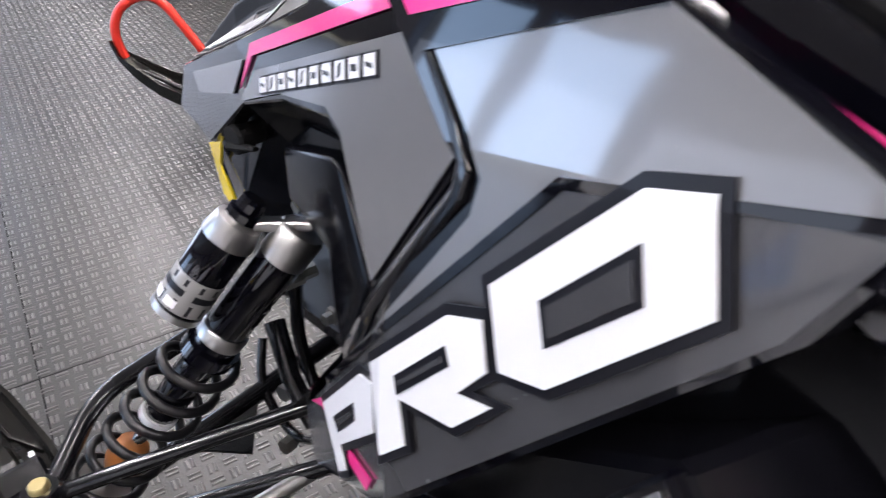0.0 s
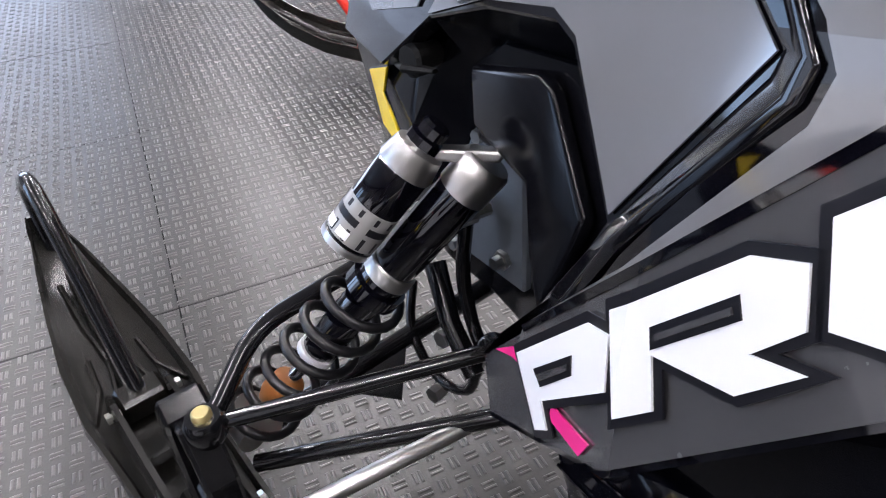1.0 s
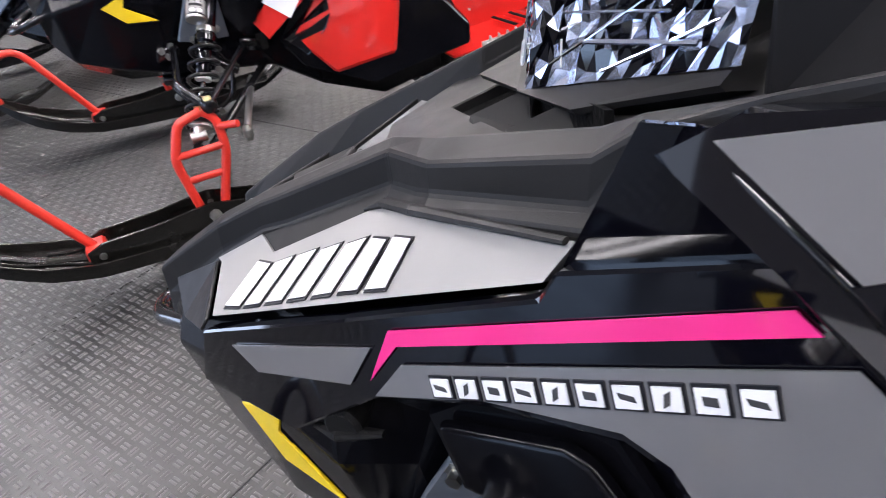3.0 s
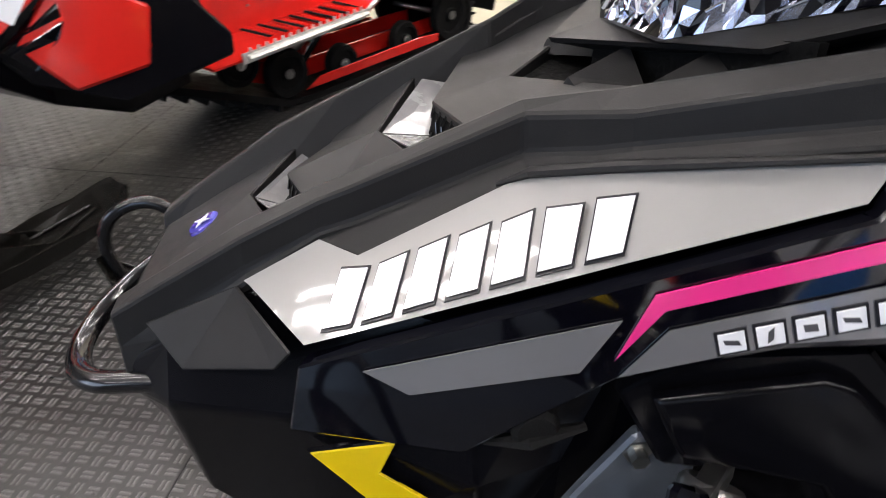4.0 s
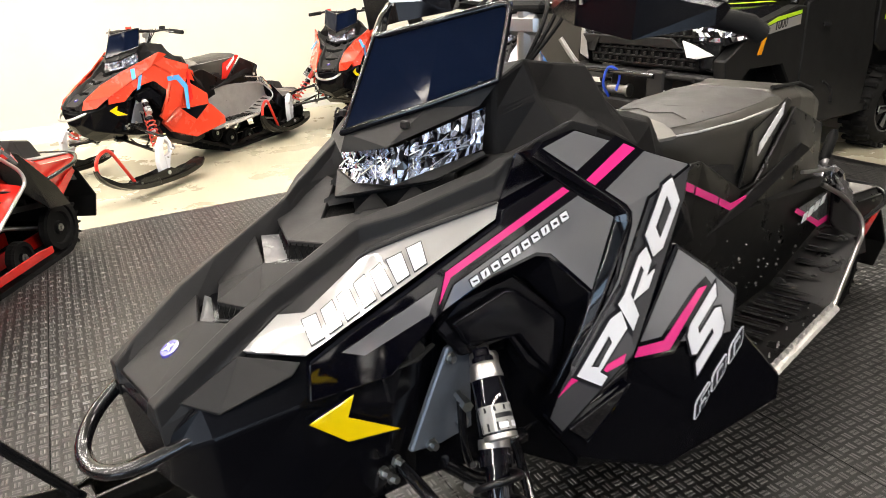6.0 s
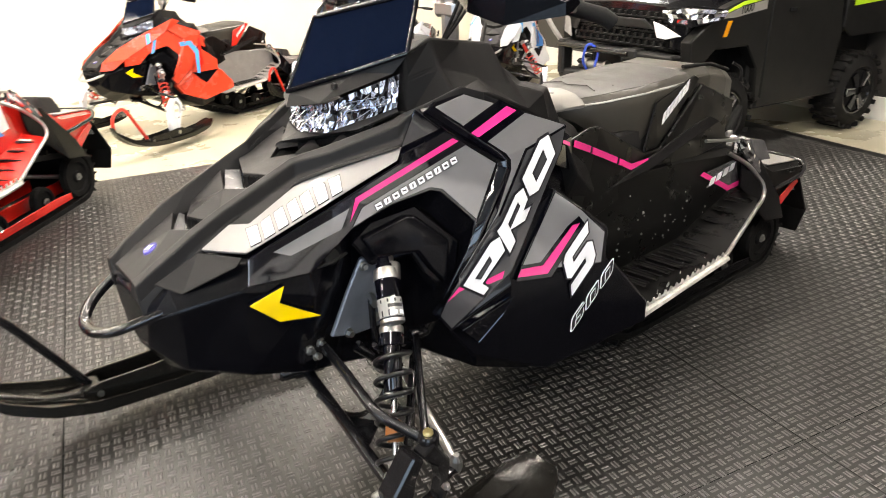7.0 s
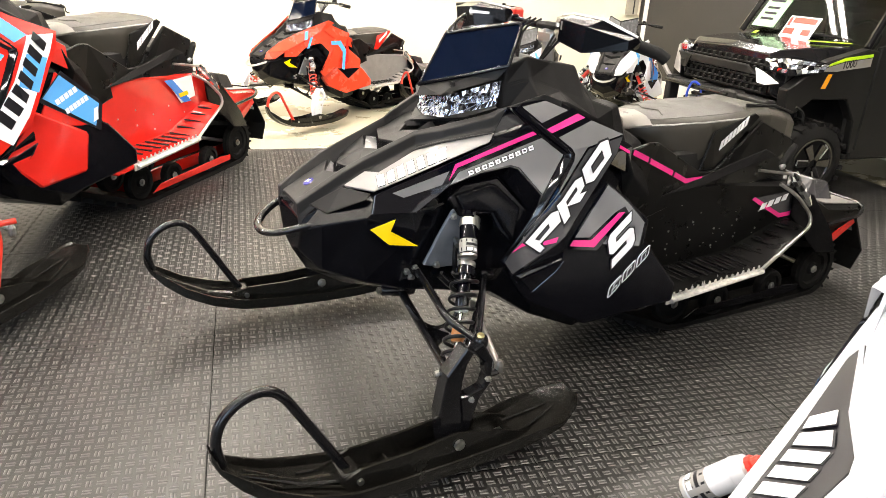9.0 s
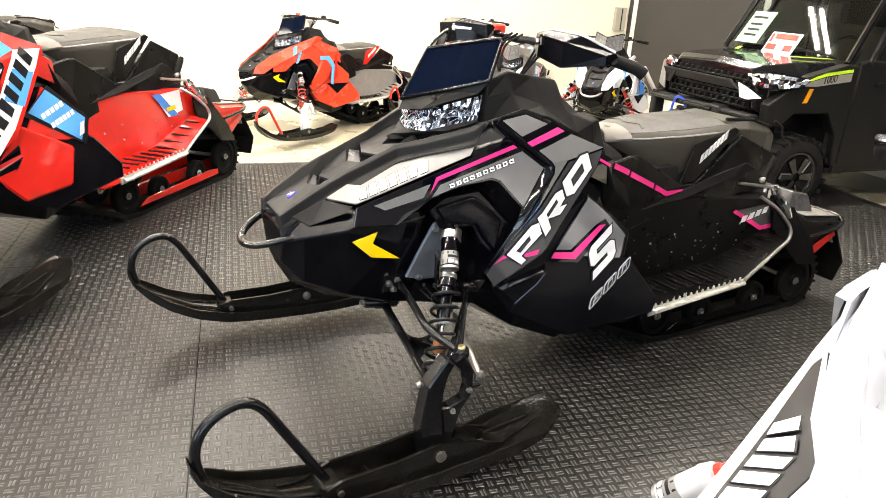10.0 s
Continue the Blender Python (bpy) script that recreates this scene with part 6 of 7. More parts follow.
# ---- utility vehicle ----
def wheel(name, x, y, z, r, s, parent):
    w = new(name)
    w.parent = parent
    part("tyre", turned((x, y - s * 0.24, z), (x, y, z), [(0, r * 0.62), (0.05, r * 0.86), (0.2, r * 0.95), (0.8, r * 0.95), (0.95, r * 0.86), (1, r * 0.64), (0.9, r * 0.55)], 36), TYRE, w, "black knobbly off-road tyre", True)
    bm = bmesh.new()
    for k in range(22):
        a = 2 * math.pi * k / 22
        for q, (f0, f1) in enumerate(((0.02, 0.46), (0.54, 0.98))):
            b = a + (0.14 if q else 0)
            c, d = math.cos, math.sin
            v = []
            for rr in (r * 0.90, r):
                for ff in (f0, f1):
                    for e in (-0.055, 0.055):
                        v.append(bm.verts.new((x + rr * c(b + e), y - s * 0.24 * (1 - ff), z + rr * d(b + e))))
            for f in ((0, 1, 3, 2), (4, 6, 7, 5), (0, 4, 5, 1), (2, 3, 7, 6), (0, 2, 6, 4), (1, 5, 7, 3)):
                bm.faces.new([v[i] for i in f])
    part("tread", bm, TYRE, w)
    rim = part("rim", turned((x, y - s * 0.16, z), (x, y - s * 0.01, z), [(0, r * 0.5), (0.7, r * 0.53), (1, r * 0.60), (1, r * 0.56), (0.75, r * 0.48), (0.6, r * 0.2)], 28), UTVGLOSS, w, "black and machined alloy rim", True)
    for k in range(6):
        a = 2 * math.pi * k / 6
        at = lambda rr, e, d=0.0: (x + r * rr * math.cos(a + e), y + s * d, z + r * rr * math.sin(a + e))
        sk = part("spoke", slab([at(0.12, -0.5), at(0.5, -0.2), at(0.5, 0.2), at(0.12, 0.5)], (0, -s * 0.03, 0)), UTVGLOSS, rim)
        if k % 2:
            part("spoke_edge", tube([at(0.2, -0.42, 0.001), at(0.5, -0.2, 0.001), at(0.52, 0.05, 0.001)], 0.006, 6), ALU, sk, "machined edge of the spoke")


def lettering(name, text, size, m, material, parent):
    cu = bpy.data.curves.new(name, "FONT")
    cu.body, cu.size, cu.extrude, cu.shear = text, size, 0.002, 0.25
    tmp = bpy.data.objects.new("tmp", cu)
    scene.collection.objects.link(tmp)
    me = bpy.data.meshes.new_from_object(tmp)
    bpy.data.objects.remove(tmp)
    me.materials.append(material)
    ob = new(name, me)
    ob.parent = parent
    ob.matrix_local = m
    return ob


SHORT = 0.83  # its length against its breadth


def utility_vehicle():
    u = thing("utility_vehicle", "charcoal black side-by-side utility vehicle with lime stripes", "utility vehicle")
    # hood and nose
    rows = [(-0.58, 0.55, 0.86, 1.155), (-0.50, 0.62, 0.82, 1.19), (-0.20, 0.66, 0.84, 1.215), (0.30, 0.68, 0.86, 1.235)]
    bm = rings([[(x, -w, lo), (x, -w, hi - 0.10), (x, -w * 0.82, hi), (x, 0, hi + 0.02), (x, w * 0.82, hi), (x, w, hi - 0.10), (x, w, lo)] for x, w, lo, hi in rows])
    part("hood", bevel(bm, 0.012, 2, 0.4), UTVGLOSS, u, "glossy black hood")
    for s in (-1, 1):
        part("lime_stripe", slab([(0.02, s * 0.30, 1.246), (0.29, s * 0.50, 1.251), (0.29, s * 0.545, 1.250), (0.02, s * 0.345, 1.245)], (0, 0, 0.004)), LIME, u)
        hl = part("headlight", rings([flip([(-0.605, -0.44, 1.130), (-0.610, -0.47, 1.04), (-0.56, -0.48, 1.04), (-0.55, -0.45, 1.130)], s), flip([(-0.53, -0.64, 1.155), (-0.545, -0.68, 1.015), (-0.46, -0.64, 1.015), (-0.45, -0.60, 1.155)], s), flip([(-0.23, -0.765, 1.125), (-0.27, -0.765, 1.055), (-0.26, -0.70, 1.055), (-0.22, -0.70, 1.125)], s)]), UTVGLOSS, u, "clear headlight cluster")
        lows = [Vector((-0.612, -0.474, 1.048)), Vector((-0.550, -0.686, 1.028)), Vector((-0.275, -0.772, 1.062))]
        highs = [Vector((-0.607, -0.444, 1.122)), Vector((-0.535, -0.646, 1.146)), Vector((-0.235, -0.772, 1.118))]
        rng = random.Random(31)
        for k in range(12):
            for h in range(3):
                if rng.random() < 0.15:
                    continue
                quad = []
                a_, b_ = rng.uniform(-0.25, 0.25), rng.uniform(-0.25, 0.25)
                for du, dv in ((0.02 + a_, 0.05), (0.98 + a_, 0.05 + b_), (0.98 - a_, 0.95), (0.02 - a_, 0.95 - b_)):
                    f = min(2.0, max(0.0, (k + du) / 6))
                    n_ = 0 if k < 6 else 1
                    v = min(1.0, max(0.0, (h + dv) / 3))
                    q = lows[n_].lerp(lows[n_ + 1], f - n_).lerp(highs[n_].lerp(highs[n_ + 1], f - n_), v)
                    quad.append(q + Vector((-0.010 * rng.random(), -0.010 * rng.random(), 0)))
                part("lamp_facet", slab(flip([tuple(q) for q in quad], s), (0.008, 0, 0)), rng.choice((CHROME, REFLECTOR, CHROME, LAMPBODY, UTVGLOSS)), hl)
        part("corner_plate", slab(flip([(-0.640, -0.40, 1.045), (-0.625, -0.49, 1.02), (-0.595, -0.64, 0.955), (-0.62, -0.52, 0.925), (-0.645, -0.45, 0.935)], s), (-0.012, 0, 0), 0.003), LAMPBODY if s < 0 else UTVBODY, u, "white grille corner")
        # fender and side
        fen = [(-0.58, 0.92), (-0.40, 1.02), (-0.18, 1.13), (0.30, 1.23), (0.42, 1.22), (0.42, 0.40), (0.36, 0.40), (0.32, 0.66), (0.16, 0.84), (-0.26, 0.84), (-0.42, 0.74), (-0.56, 0.76)]
        part("fender", slab([(x, s * 0.72, z) for x, z in fen], (0, -s * 0.10, 0), 0.01), UTVBODY, u, "matte charcoal front fender")
        fs = part("fender_stripe", slab([(-0.16, s * 0.722, 1.115), (0.02, s * 0.722, 1.165), (0.34, s * 0.722, 1.195), (0.34, s * 0.722, 1.172), (0.02, s * 0.722, 1.138), (-0.16, s * 0.722, 1.098)], (0, s * 0.004, 0)), LIME, u, "lime green stripe")
        part("fender_badge", slab([(-0.26, s * 0.722, 1.060), (-0.16, s * 0.722, 1.092), (0.02, s * 0.722, 1.130), (0.34, s * 0.722, 1.165), (0.34, s * 0.722, 1.10), (-0.06, s * 0.722, 1.06)], (0, s * 0.003, 0)), TUNGREY, u)
        if s < 0:
            lettering("number", "1000", 0.085, pose(-0.01, -0.728, 1.078, 90, 0, 0) @ pose(0, 0, 0, 0, 0, 8), INK, u)
        part("marker_lamp", slab([(-0.20, s * 0.722, 0.93), (-0.15, s * 0.722, 1.04), (-0.10, s * 0.722, 1.04), (-0.145, s * 0.722, 0.93)], (0, s * 0.006, 0), 0.002), AMBER, u, "amber side marker")
        door = part("door", slab([(0.43, s * 0.72, 0.40), (0.43, s * 0.72, 1.24), (0.55, s * 0.72, 1.27), (1.45, s * 0.72, 1.22), (1.55, s * 0.72, 0.85), (1.48, s * 0.72, 0.40)], (0, -s * 0.05, 0), 0.012), UTVBODY, u, "matte charcoal cab door")
        part("door_frame", join(tube([(0.55, s * 0.70, 1.24), (0.98, s * 0.62, 1.92)], 0.028, 8), tube([(0.98, s * 0.62, 1.92), (1.42, s * 0.62, 1.92)], 0.028, 8), tube([(1.42, s * 0.62, 1.92), (1.48, s * 0.70, 1.22)], 0.028, 8)), UTVBODY, door)
        part("door_glass", slab([(0.66, s * 0.70, 1.26), (1.0, s * 0.64, 1.88), (1.38, s * 0.64, 1.88), (1.42, s * 0.70, 1.24)], (0, -s * 0.006, 0)), GLASSM, door, "dark door window")
        part("door_handle", box(0.66, 0.76, s * 0.735 - 0.008, s * 0.735 + 0.008, 1.06, 1.09, 0.004), UTVGLOSS, door)
        part("rocker", box(0.38, 1.6, s * 0.66 - 0.06, s * 0.66 + 0.06, 0.34, 0.44, 0.02), UTVBODY, u)
        part("pillar", tube([(0.33, 0.78 if s > 0 else -0.66, 1.23), (0.80, 0.72 if s > 0 else -0.60, 1.94)], 0.03, 8), UTVGLOSS, u)
        bed = part("bed_side", slab([(1.60, s * 0.70, 0.88), (1.60, s * 0.70, 1.22), (2.75, s * 0.70, 1.22), (2.75, s * 0.70, 0.92), (2.45, s * 0.70, 0.80), (1.75, s * 0.70, 0.80)], (0, -s * 0.05, 0), 0.012), UTVBODY, u, "charcoal cargo bed side")
        part("lime_stripe", slab([(1.70, s * 0.702, 1.09), (2.7, s * 0.702, 1.13), (2.7, s * 0.702, 1.09), (1.70, s * 0.702, 1.05)], (0, s * 0.004, 0)), LIME, bed)
        for x in (-0.10, 1.95):
            wheel("wheel", x * SHORT, s * 0.76, 0.335, 0.335, s, u)
            part("suspension_arm", tube([(x - 0.1, s * 0.25, 0.42), (x, s * 0.55, 0.34), (x + 0.1, s * 0.25, 0.42)], 0.025, 8), UTVGLOSS, u)
            part("strut", turned((x, s * 0.48, 0.36), (x, s * 0.40, 0.85), [(0, 0.03), (0.4, 0.03), (0.4, 0.05), (1, 0.05)], 12), UTVGLOSS, u)
    part("chassis", box(-0.45, 2.7, -0.45, 0.45, 0.30, 0.80, 0.03), UTVBODY, u)
    part("cab_floor", box(0.30, 1.55, -0.66, 0.66, 0.42, 0.85, 0.02), UTVBODY, u)
    part("bed_floor", box(1.60, 2.75, -0.66, 0.66, 0.84, 0.92, 0.01), UTVBODY, u)
    part("cab_back", box(1.50, 1.56, -0.64, 0.64, 0.8, 1.9, 0.01), UTVBODY, u)
    part("roof", box(0.75, 1.6, -0.66, 0.66, 1.93, 1.99, 0.02), UTVBODY, u)
    part("seat_bench", join(box(0.95, 1.4, -0.6, 0.6, 0.85, 1.02, 0.04), box(1.32, 1.45, -0.6, 0.6, 1.0, 1.5, 0.05)), VINYL, u)
    for y in (-0.36, 0.36):
        part("headrest", box(1.33, 1.43, y - 0.12, y + 0.12, 1.5, 1.72, 0.04), VINYL, u)
    part("dash", box(0.30, 0.55, -0.62, 0.62, 1.0, 1.16, 0.04), UTVBODY, u)
    part("steering_wheel", tube([(0.66 + 0.08 * math.cos(a), -0.33 + 0.17 * math.sin(a), 1.27 + 0.15 * math.cos(a)) for a in [2 * math.pi * k / 20 for k in range(21)]], 0.016, 8), FOAM, u)
    part("windshield", slab([(0.34, -0.62, 1.25), (0.34, 0.74, 1.25), (0.80, 0.68, 1.93), (0.80, -0.57, 1.93)], (0.008, 0, 0)), GLASSM, u, "dark cab windshield")
    part("wiper", tube([(0.29, 0.10, 1.262), (0.30, -0.25, 1.285), (0.335, -0.5, 1.275)], 0.009, 6), FOAM, u)
    # grille and bumper
    part("grille_back", slab([(-0.590, -0.52, 0.84), (-0.590, 0.52, 0.84), (-0.575, 0.50, 1.13), (-0.575, -0.50, 1.13)], (-0.004, 0, 0)), DARKHOLE, u)
    for j in range(5):
        z = 0.855 + 0.052 * j
        part("grille_bar", box(-0.618, -0.592, -0.50, 0.50, z, z + 0.012, 0.003), UTVBODY, u)
        for i in range(13):
            y = -0.47 + i * 0.078 + (0.039 if j % 2 else 0)
            part("grille_tooth", box(-0.620, -0.594, y - 0.013, y + 0.013, z + 0.010, z + 0.042, 0.003), UTVBODY, u)
    part("grille_brace", slab([(-0.60, -0.40, 0.985), (-0.60, 0.56, 0.985), (-0.62, 0.60, 1.055), (-0.62, -0.30, 1.055)], (-0.035, 0, 0), 0.008), PLASTIC, u, "matte black grille brace")
    part("grille_lamp", box(-0.63, -0.56, 0.50, 0.60, 1.06, 1.13, 0.012), CHROME, u)
    part("grille_corner", slab([(-0.64, 0.52, 0.86), (-0.64, 0.62, 0.90), (-0.60, 0.64, 1.10), (-0.62, 0.60, 1.12)], (-0.02, 0, 0), 0.006), TUNGREY, u)
    bp = part("bumper", join(box(-0.72, -0.60, -0.66, 0.62, 0.785, 0.825, 0.012), box(-0.74, -0.60, -0.32, -0.16, 0.58, 0.84, 0.015), box(-0.74, -0.60, 0.54, 0.62, 0.55, 0.84, 0.015), box(-0.72, -0.60, -0.62, 0.62, 0.52, 0.60, 0.015)), PLASTIC, u, "black plate front bumper")
    part("bumper_bar", tube([(-0.75, -0.24, 0.80), (-0.75, 0.60, 0.80)], 0.018, 10), TUBE, bp, "", True)
    part("bull_bar", tube(soften([(-0.68, 0.60, 0.80), (-0.74, 0.66, 0.90), (-0.78, 0.74, 1.02)], 0.05, 4), 0.022, 8), TUNGREY, bp)
    part("winch", turned((-0.66, 0.05, 0.66), (-0.66, 0.30, 0.66), [(0, 0.05), (0.1, 0.05), (0.1, 0.035), (0.9, 0.035), (0.9, 0.05), (1, 0.05)], 14), STEEL, u)
    part("tow_rope", tube(soften([(-0.70, 0.24, 0.60), (-0.785, 0.24, 0.70), (-0.785, 0.20, 0.83), (-0.775, 0.14, 0.845), (-0.70, 0.12, 0.78), (-0.74, 0.13, 0.66)], 0.05, 5), 0.011, 8), ROPE, u, "blue synthetic winch rope")
    for ob in u.children:
        if ob.type == "MESH":
            ob.matrix_basis = Matrix.Diagonal((SHORT, 1, 1, 1)) @ ob.matrix_basis
    return u


utv = settle(utility_vehicle(), 3.47, 1.335, -10.0, 0.778)


def at_utv(x, y, z):
    return utv.matrix_basis @ Vector((x * SHORT, y, z))


bpy.context.view_layer.update()
sheet = thing("paper_sign", "pale green printed notice on the windshield", "sign")
part("sheet", slab([at_utv(0.34 + 0.46 * f - 0.012, y, 1.25 + 0.68 * f) for y, f in ((0.40, 0.06), (0.68, 0.06), (0.645, 0.47), (0.37, 0.47))], (-0.002, 0, 0.001)), PAPER, sheet)
for f, y0, y1 in ((0.38, 0.44, 0.62), (0.29, 0.46, 0.61), (0.22, 0.46, 0.61), (0.15, 0.46, 0.62)):
    part("print_bar", slab([at_utv(0.34 + 0.46 * g - 0.018, y, 1.25 + 0.68 * g) for y, g in ((y0, f), (y1, f), (y1, f + (0.045 if f == 0.41 else 0.028)), (y0, f + (0.045 if f == 0.41 else 0.028)))], (-0.001, 0, 0.0005)), INK, sheet)
card = thing("price_card", "white card with red blocks lying on the hood", "card")
def on_card(y, f):
    return at_utv(0.18 + 0.10 * f, y + 0.10, 1.244 + 0.17 * f)


part("sheet", slab([on_card(-0.28, 0), on_card(0.06, 0), on_card(0.04, 1), on_card(-0.30, 1)], (-0.002, 0, 0.001)), WHITE, card)
for y0, y1, f0, f1 in ((-0.27, -0.02, 0.66, 0.92), (-0.26, -0.17, 0.12, 0.40), (-0.08, 0.03, 0.12, 0.40), (0.0, 0.03, 0.5, 0.9)):
    part("print_block", slab([Vector(on_card(y, f)) + Vector((-0.006, 0, 0.003)) for y, f in ((y0, f0), (y1, f0), (y1, f1), (y0, f1))], (-0.002, 0, 0.001)), REDTUBE, card)


# ---- the room ----
def span(p, q, z0, z1, t):
    """A solid standing on the line from p to q, of thickness t to the right of that line."""
    p, q = Vector((*p, 0)), Vector((*q, 0))
    d = (q - p).normalized()
    n = Vector((d.y, -d.x, 0)) * t
    return slab([p + Vector((0, 0, z0)), q + Vector((0, 0, z0)), q + n + Vector((0, 0, z0)), p + n + Vector((0, 0, z0))], (0, 0, z1 - z0))


def setting(name, bm, material, label, category):
    return tagged(part(name, bm, material), label, category, kind="structure")


H = 3.6
NE, NW, SE, SW = (5.57, 4.87), (-8.5, 8.11), (4.2, -6.0), (-9.6, -3.2)
setting("floor", slab([(-10, -7, -0.05), (7, -7, -0.05), (7, 9, -0.05), (-10, 9, -0.05)], (0, 0, 0.046)), CONCRETE, "pale sealed beige floor around the rubber mat", "floor")
setting("ceiling", slab([(-10.5, -7, H), (7, -7, H), (7, 9, H), (-10.5, 9, H)], (0, 0, 0.1)), CEIL, "plain grey ceiling", "ceiling")
setting("wall_north", span(NE, NW, -0.004, H, 0.15), CREAM, "plain cream painted wall", "wall")
setting("wall_east", span(SE, NE, -0.004, H, 0.15), DARKWALL, "charcoal panelled wall", "wall")
south = lambda f: (SW[0] + (SE[0] - SW[0]) * f, SW[1] + (SE[1] - SW[1]) * f)
WIN = ((0.325, 0.408), (0.420, 0.503), (0.515, 0.640))  # panes of the partition, as shares of its length
ends_ = [0.0] + [f for w in WIN for f in w] + [1.0]
setting("wall_south", join(*[span(south(f), south(g), -0.004, H, 0.15) for f, g in zip(ends_[::2], ends_[1::2])], *[span(south(f), south(g), a, b, 0.15) for f, g in WIN for a, b in ((-0.004, 0.06), (3.2, H))]), BACKWALL, "grey partition wall with a row of windows", "wall")


def lerp2(a, b, f):
    return (a[0] + (b[0] - a[0]) * f, a[1] + (b[1] - a[1]) * f)


# west wall with a wide window
setting("wall_west", join(span(NW, lerp2(NW, SW, 0.60), -0.004, H, 0.15), span(lerp2(NW, SW, 0.60), lerp2(NW, SW, 0.97), -0.004, 0.4, 0.15), span(lerp2(NW, SW, 0.60), lerp2(NW, SW, 0.97), 2.8, H, 0.15), span(lerp2(NW, SW, 0.97), SW, -0.004, H, 0.15)), BACKWALL, "plain grey wall with a wide window", "wall")
setting("baseboard", span(lerp2(NE, NW, 0.0), NW, -0.004, 0.14, -0.02), TRIMW, "pale baseboard along the cream wall", "baseboard")
setting("baseboard", span(SE, NE, -0.004, 0.16, -0.02), TRIMW, "pale baseboard along the charcoal wall", "baseboard")
for f in (0.985, 0.80, 0.45, 0.1):
    a, b = lerp2(SE, NE, f), lerp2(SE, NE, f + 0.006)
    setting("trim", span(a, b, 0.16, H, -0.015), TRIMW, "narrow white metal trim on the charcoal wall", "trim")
box_ = thing("junction_box", "beige metal box fixed beside the wall corner", "box")
a, b = lerp2(NE, NW, 0.004), lerp2(NE, NW, 0.014)
part("case", bevel(span(a, b, 0.85, 1.12, -0.06), 0.006), mat("beige_metal", (0.35, 0.33, 0.27), 0.45, vary=0.08), box_)
part("lid_seam", span(lerp2(a, b, 0.4), lerp2(a, b, 0.5), 0.86, 1.11, -0.064), INK, box_)

# ceiling lamps in rows
ca_, sa_ = math.cos(radians(-13)), math.sin(radians(-13))
lamp = thing("ceiling_light", "long twin-tube fluorescent ceiling light in a white housing", "ceiling light", "rows of ceiling lights")
part("housing", box(-0.75, 0.75, -0.17, 0.17, -0.05, 0.0, 0.01), LAMPBODY, lamp)
for k in (-0.075, 0.075):
    part("tube", box(-0.72, 0.72, k - 0.028, k + 0.028, -0.062, -0.048, 0.0), LAMP, lamp, "glowing fluorescent tube")
spots = [(x, y) for y in (-2.5, 0.45, 2.6, 4.6) for x in (-7.0, -4.95, -2.9, -0.85, 1.2, 3.25)]
first = True
for x, y in spots:
    px, py = ca_ * x - sa_ * y, sa_ * x + ca_ * y
    m = pose(px, py, H, 0, 0, -13)
    if first:
        lamp.matrix_basis = m
        first = False
    else:
        copy_thing(lamp, m)

# daylight through the window
day = bpy.data.lights.new("window_daylight", "AREA")
day.shape, day.size, day.size_y, day.energy, day.color = "RECTANGLE", 4.0, 2.3, 115, (0.62, 0.78, 1.0)
c = lerp2(NW, SW, 0.785)
ob = new("window_daylight", day)
ob.matrix_basis = look((c[0] - 0.05, c[1], 1.6), (c[0] + 4, c[1] + 0.8, 1.0))

# and through the row of windows in the partition
day = bpy.data.lights.new("window_daylight", "AREA")
day.shape, day.size, day.size_y, day.energy, day.color = "RECTANGLE", 2.50, 3.1, 86, (0.44, 0.69, 1.0)
c = south(0.414)
ob = new("window_daylight", day)
ob.matrix_basis = look((c[0] - 0.06, c[1] - 0.30, 1.74), (c[0] + 0.8, c[1] + 4.0, 1.74))

# ---- rubber mat: tiles, and the raised bars on them ----
mat_floor = thing("floor_mat", "black rubber mat of square tiles with raised bars", "mat", kind="structure")
U, V = Vector((ca_, sa_, 0)), Vector((-sa_, ca_, 0))
O0 = Vector((0.38, 3.09, 0))
SIDE = 0.9
part("underlay", slab([tuple(O0 + U * (-7.4) + V * (-8.1) + Vector((0, 0, -0.0035))), tuple(O0 + U * 4.29 + V * (-8.1) + Vector((0, 0, -0.0035))), tuple(O0 + U * 4.29 + V * -0.001 + Vector((0, 0, -0.0035))), tuple(O0 + U * (-7.4) + V * -0.001 + Vector((0, 0, -0.0035)))], (0, 0, 0.0025)), RUBBER, mat_floor)
tile_mesh = bpy.data.meshes.new("tile")
bm = slab([(0.0015, 0.0015, -0.012), (SIDE - 0.0015, 0.0015, -0.012), (SIDE - 0.0015, SIDE - 0.0015, -0.012), (0.0015, SIDE - 0.0015, -0.012)], (0, 0, 0.012))
bevel(bm, 0.0012)
bm.to_mesh(tile_mesh)
bm.free()
tile_mesh.materials.append(MATR)
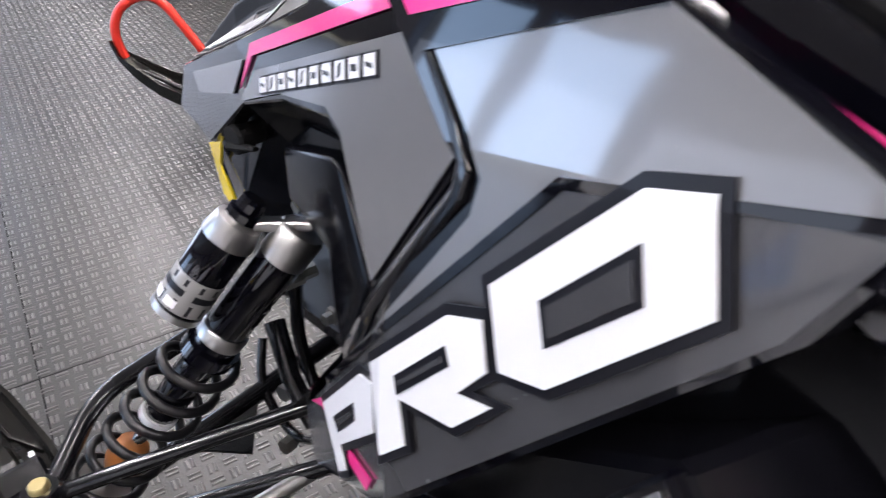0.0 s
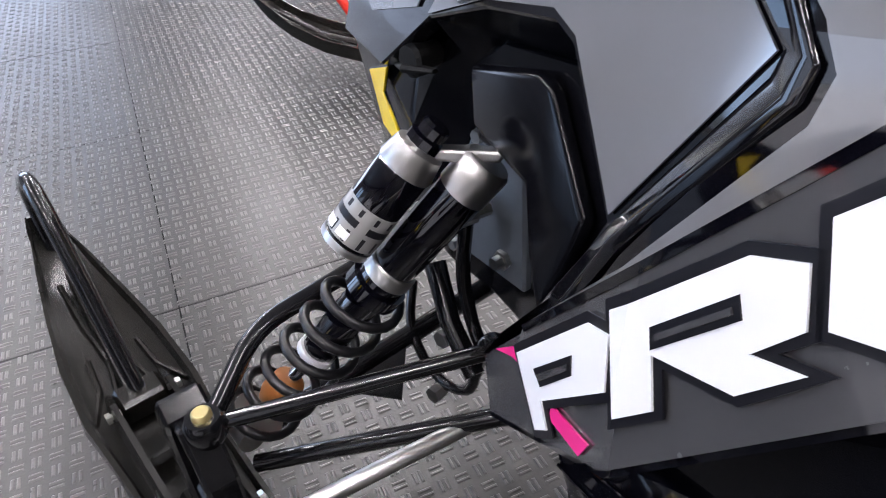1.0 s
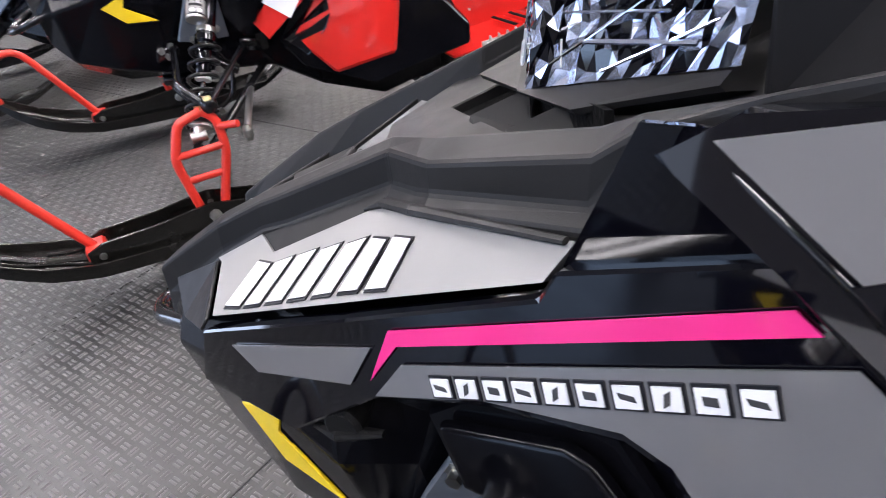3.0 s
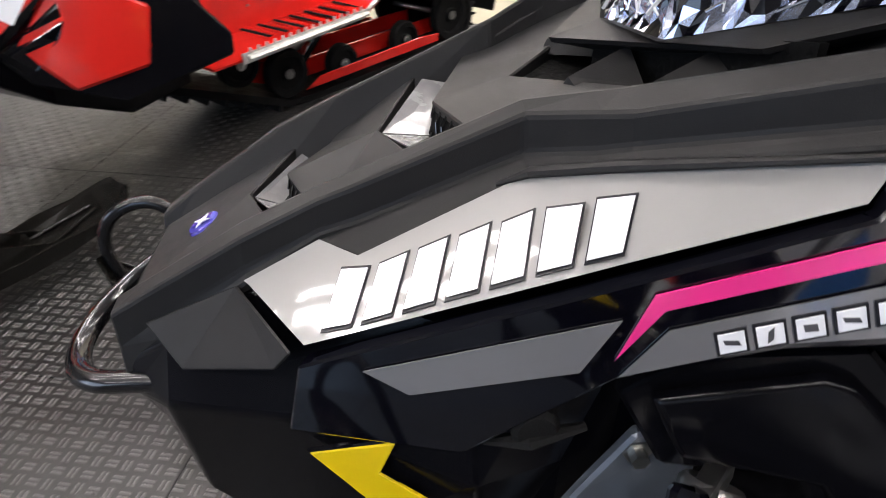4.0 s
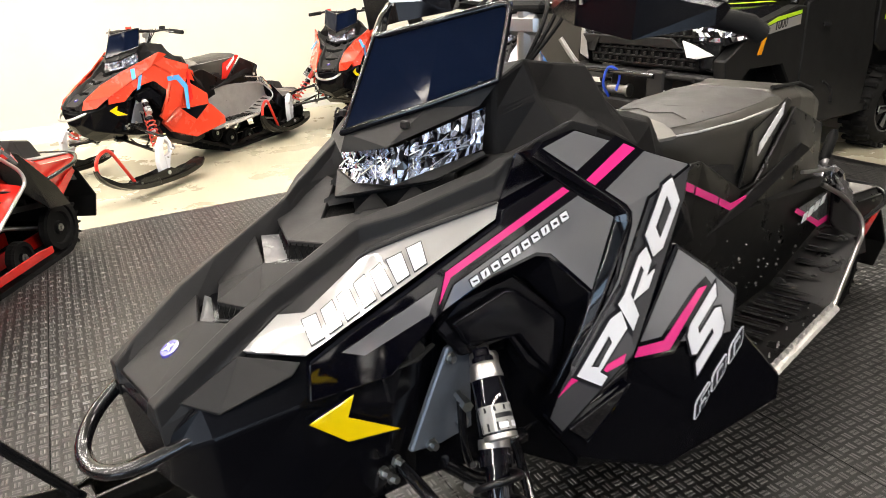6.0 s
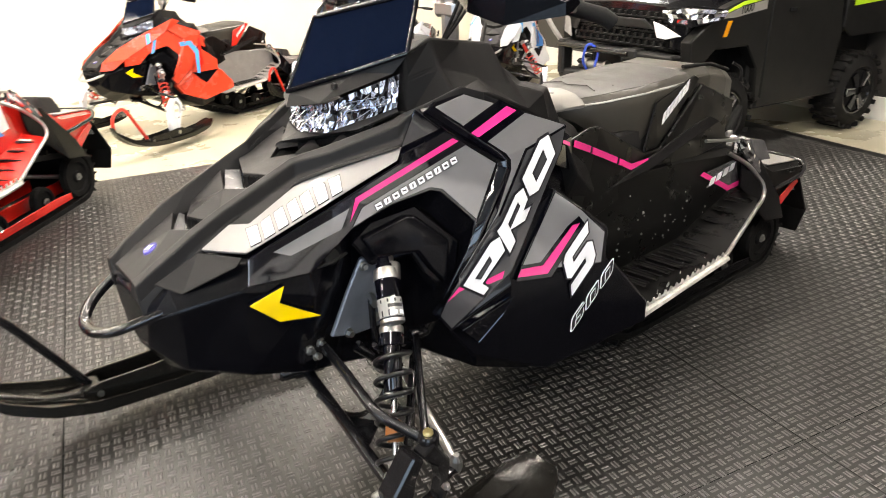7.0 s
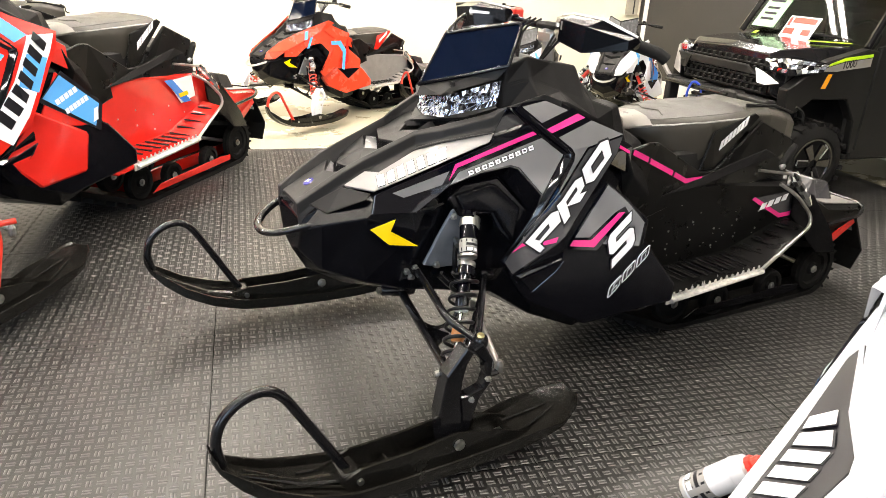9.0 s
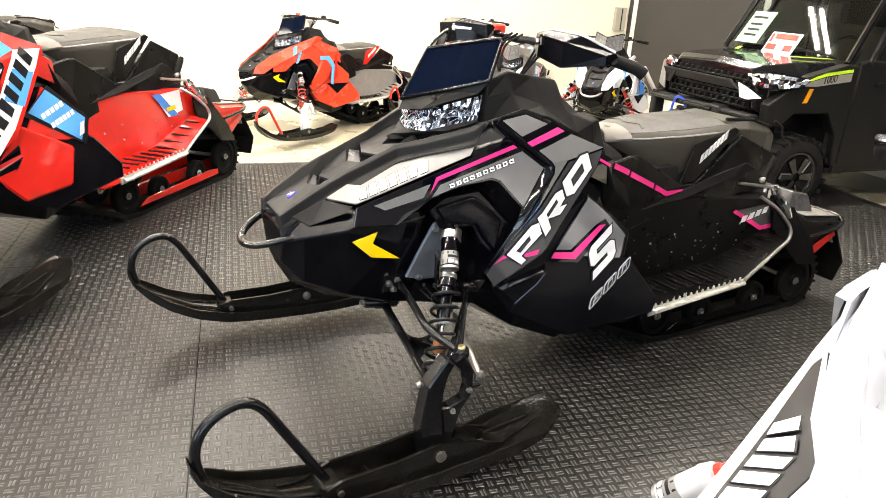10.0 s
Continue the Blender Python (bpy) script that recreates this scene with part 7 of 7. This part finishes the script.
for i in range(-8, 5):
    for j in range(-9, 0):
        t_ = new("tile", tile_mesh)
        t_.parent = mat_floor
        t_.matrix_local = Matrix.Translation(O0 + U * (i * SIDE - 0.2) + V * (j * SIDE)) @ pose(0, 0, 0, 0, 0, -13)


def bars(name, u0, u1, v0, v1, cell):
    nu, nv = int((u1 - u0) / cell), int((v1 - v0) / cell)
    I, J = np.meshgrid(np.arange(nu), np.arange(nv), indexing="ij")
    I, J = I.ravel(), J.ravel()
    cx, cy = u0 + (I + 0.5) * cell, v0 + (J + 0.5) * cell
    turn = (I + J) % 2
    L, Wd, Hh = cell * 0.38, cell * 0.10, 0.0015
    base = np.array([[-L, -Wd, 0], [L, -Wd, 0], [L, Wd, 0], [-L, Wd, 0], [-L * 0.8, -Wd * 0.4, Hh], [L * 0.8, -Wd * 0.4, Hh], [L * 0.8, Wd * 0.4, Hh], [-L * 0.8, Wd * 0.4, Hh]])
    allv = []
    for off in (-0.16, 0.16):
        b = base.copy()
        b[:, 1] += off * cell
        bx = np.where(turn[:, None] == 0, b[None, :, 0], -b[None, :, 1]) + cx[:, None]
        by = np.where(turn[:, None] == 0, b[None, :, 1], b[None, :, 0]) + cy[:, None]
        bz = np.repeat(b[None, :, 2], len(cx), 0)
        allv.append(np.stack([bx, by, bz], -1).reshape(-1, 3))
    v = np.concatenate(allv)
    n = len(v) // 8
    f = np.array([[4, 5, 6, 7], [0, 1, 5, 4], [1, 2, 6, 5], [2, 3, 7, 6], [3, 0, 4, 7]])
    faces = (f[None] + 8 * np.arange(n)[:, None, None]).reshape(-1, 4)
    me = bpy.data.meshes.new(name)
    me.from_pydata(v.tolist(), [], faces.tolist())
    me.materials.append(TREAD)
    ob = new(name, me)
    ob.parent = mat_floor
    ob.matrix_local = Matrix.Translation(O0 + Vector((0, 0, 0.0002))) @ pose(0, 0, 0, 0, 0, -13)
    ob["kind"] = "stuff"
    return ob


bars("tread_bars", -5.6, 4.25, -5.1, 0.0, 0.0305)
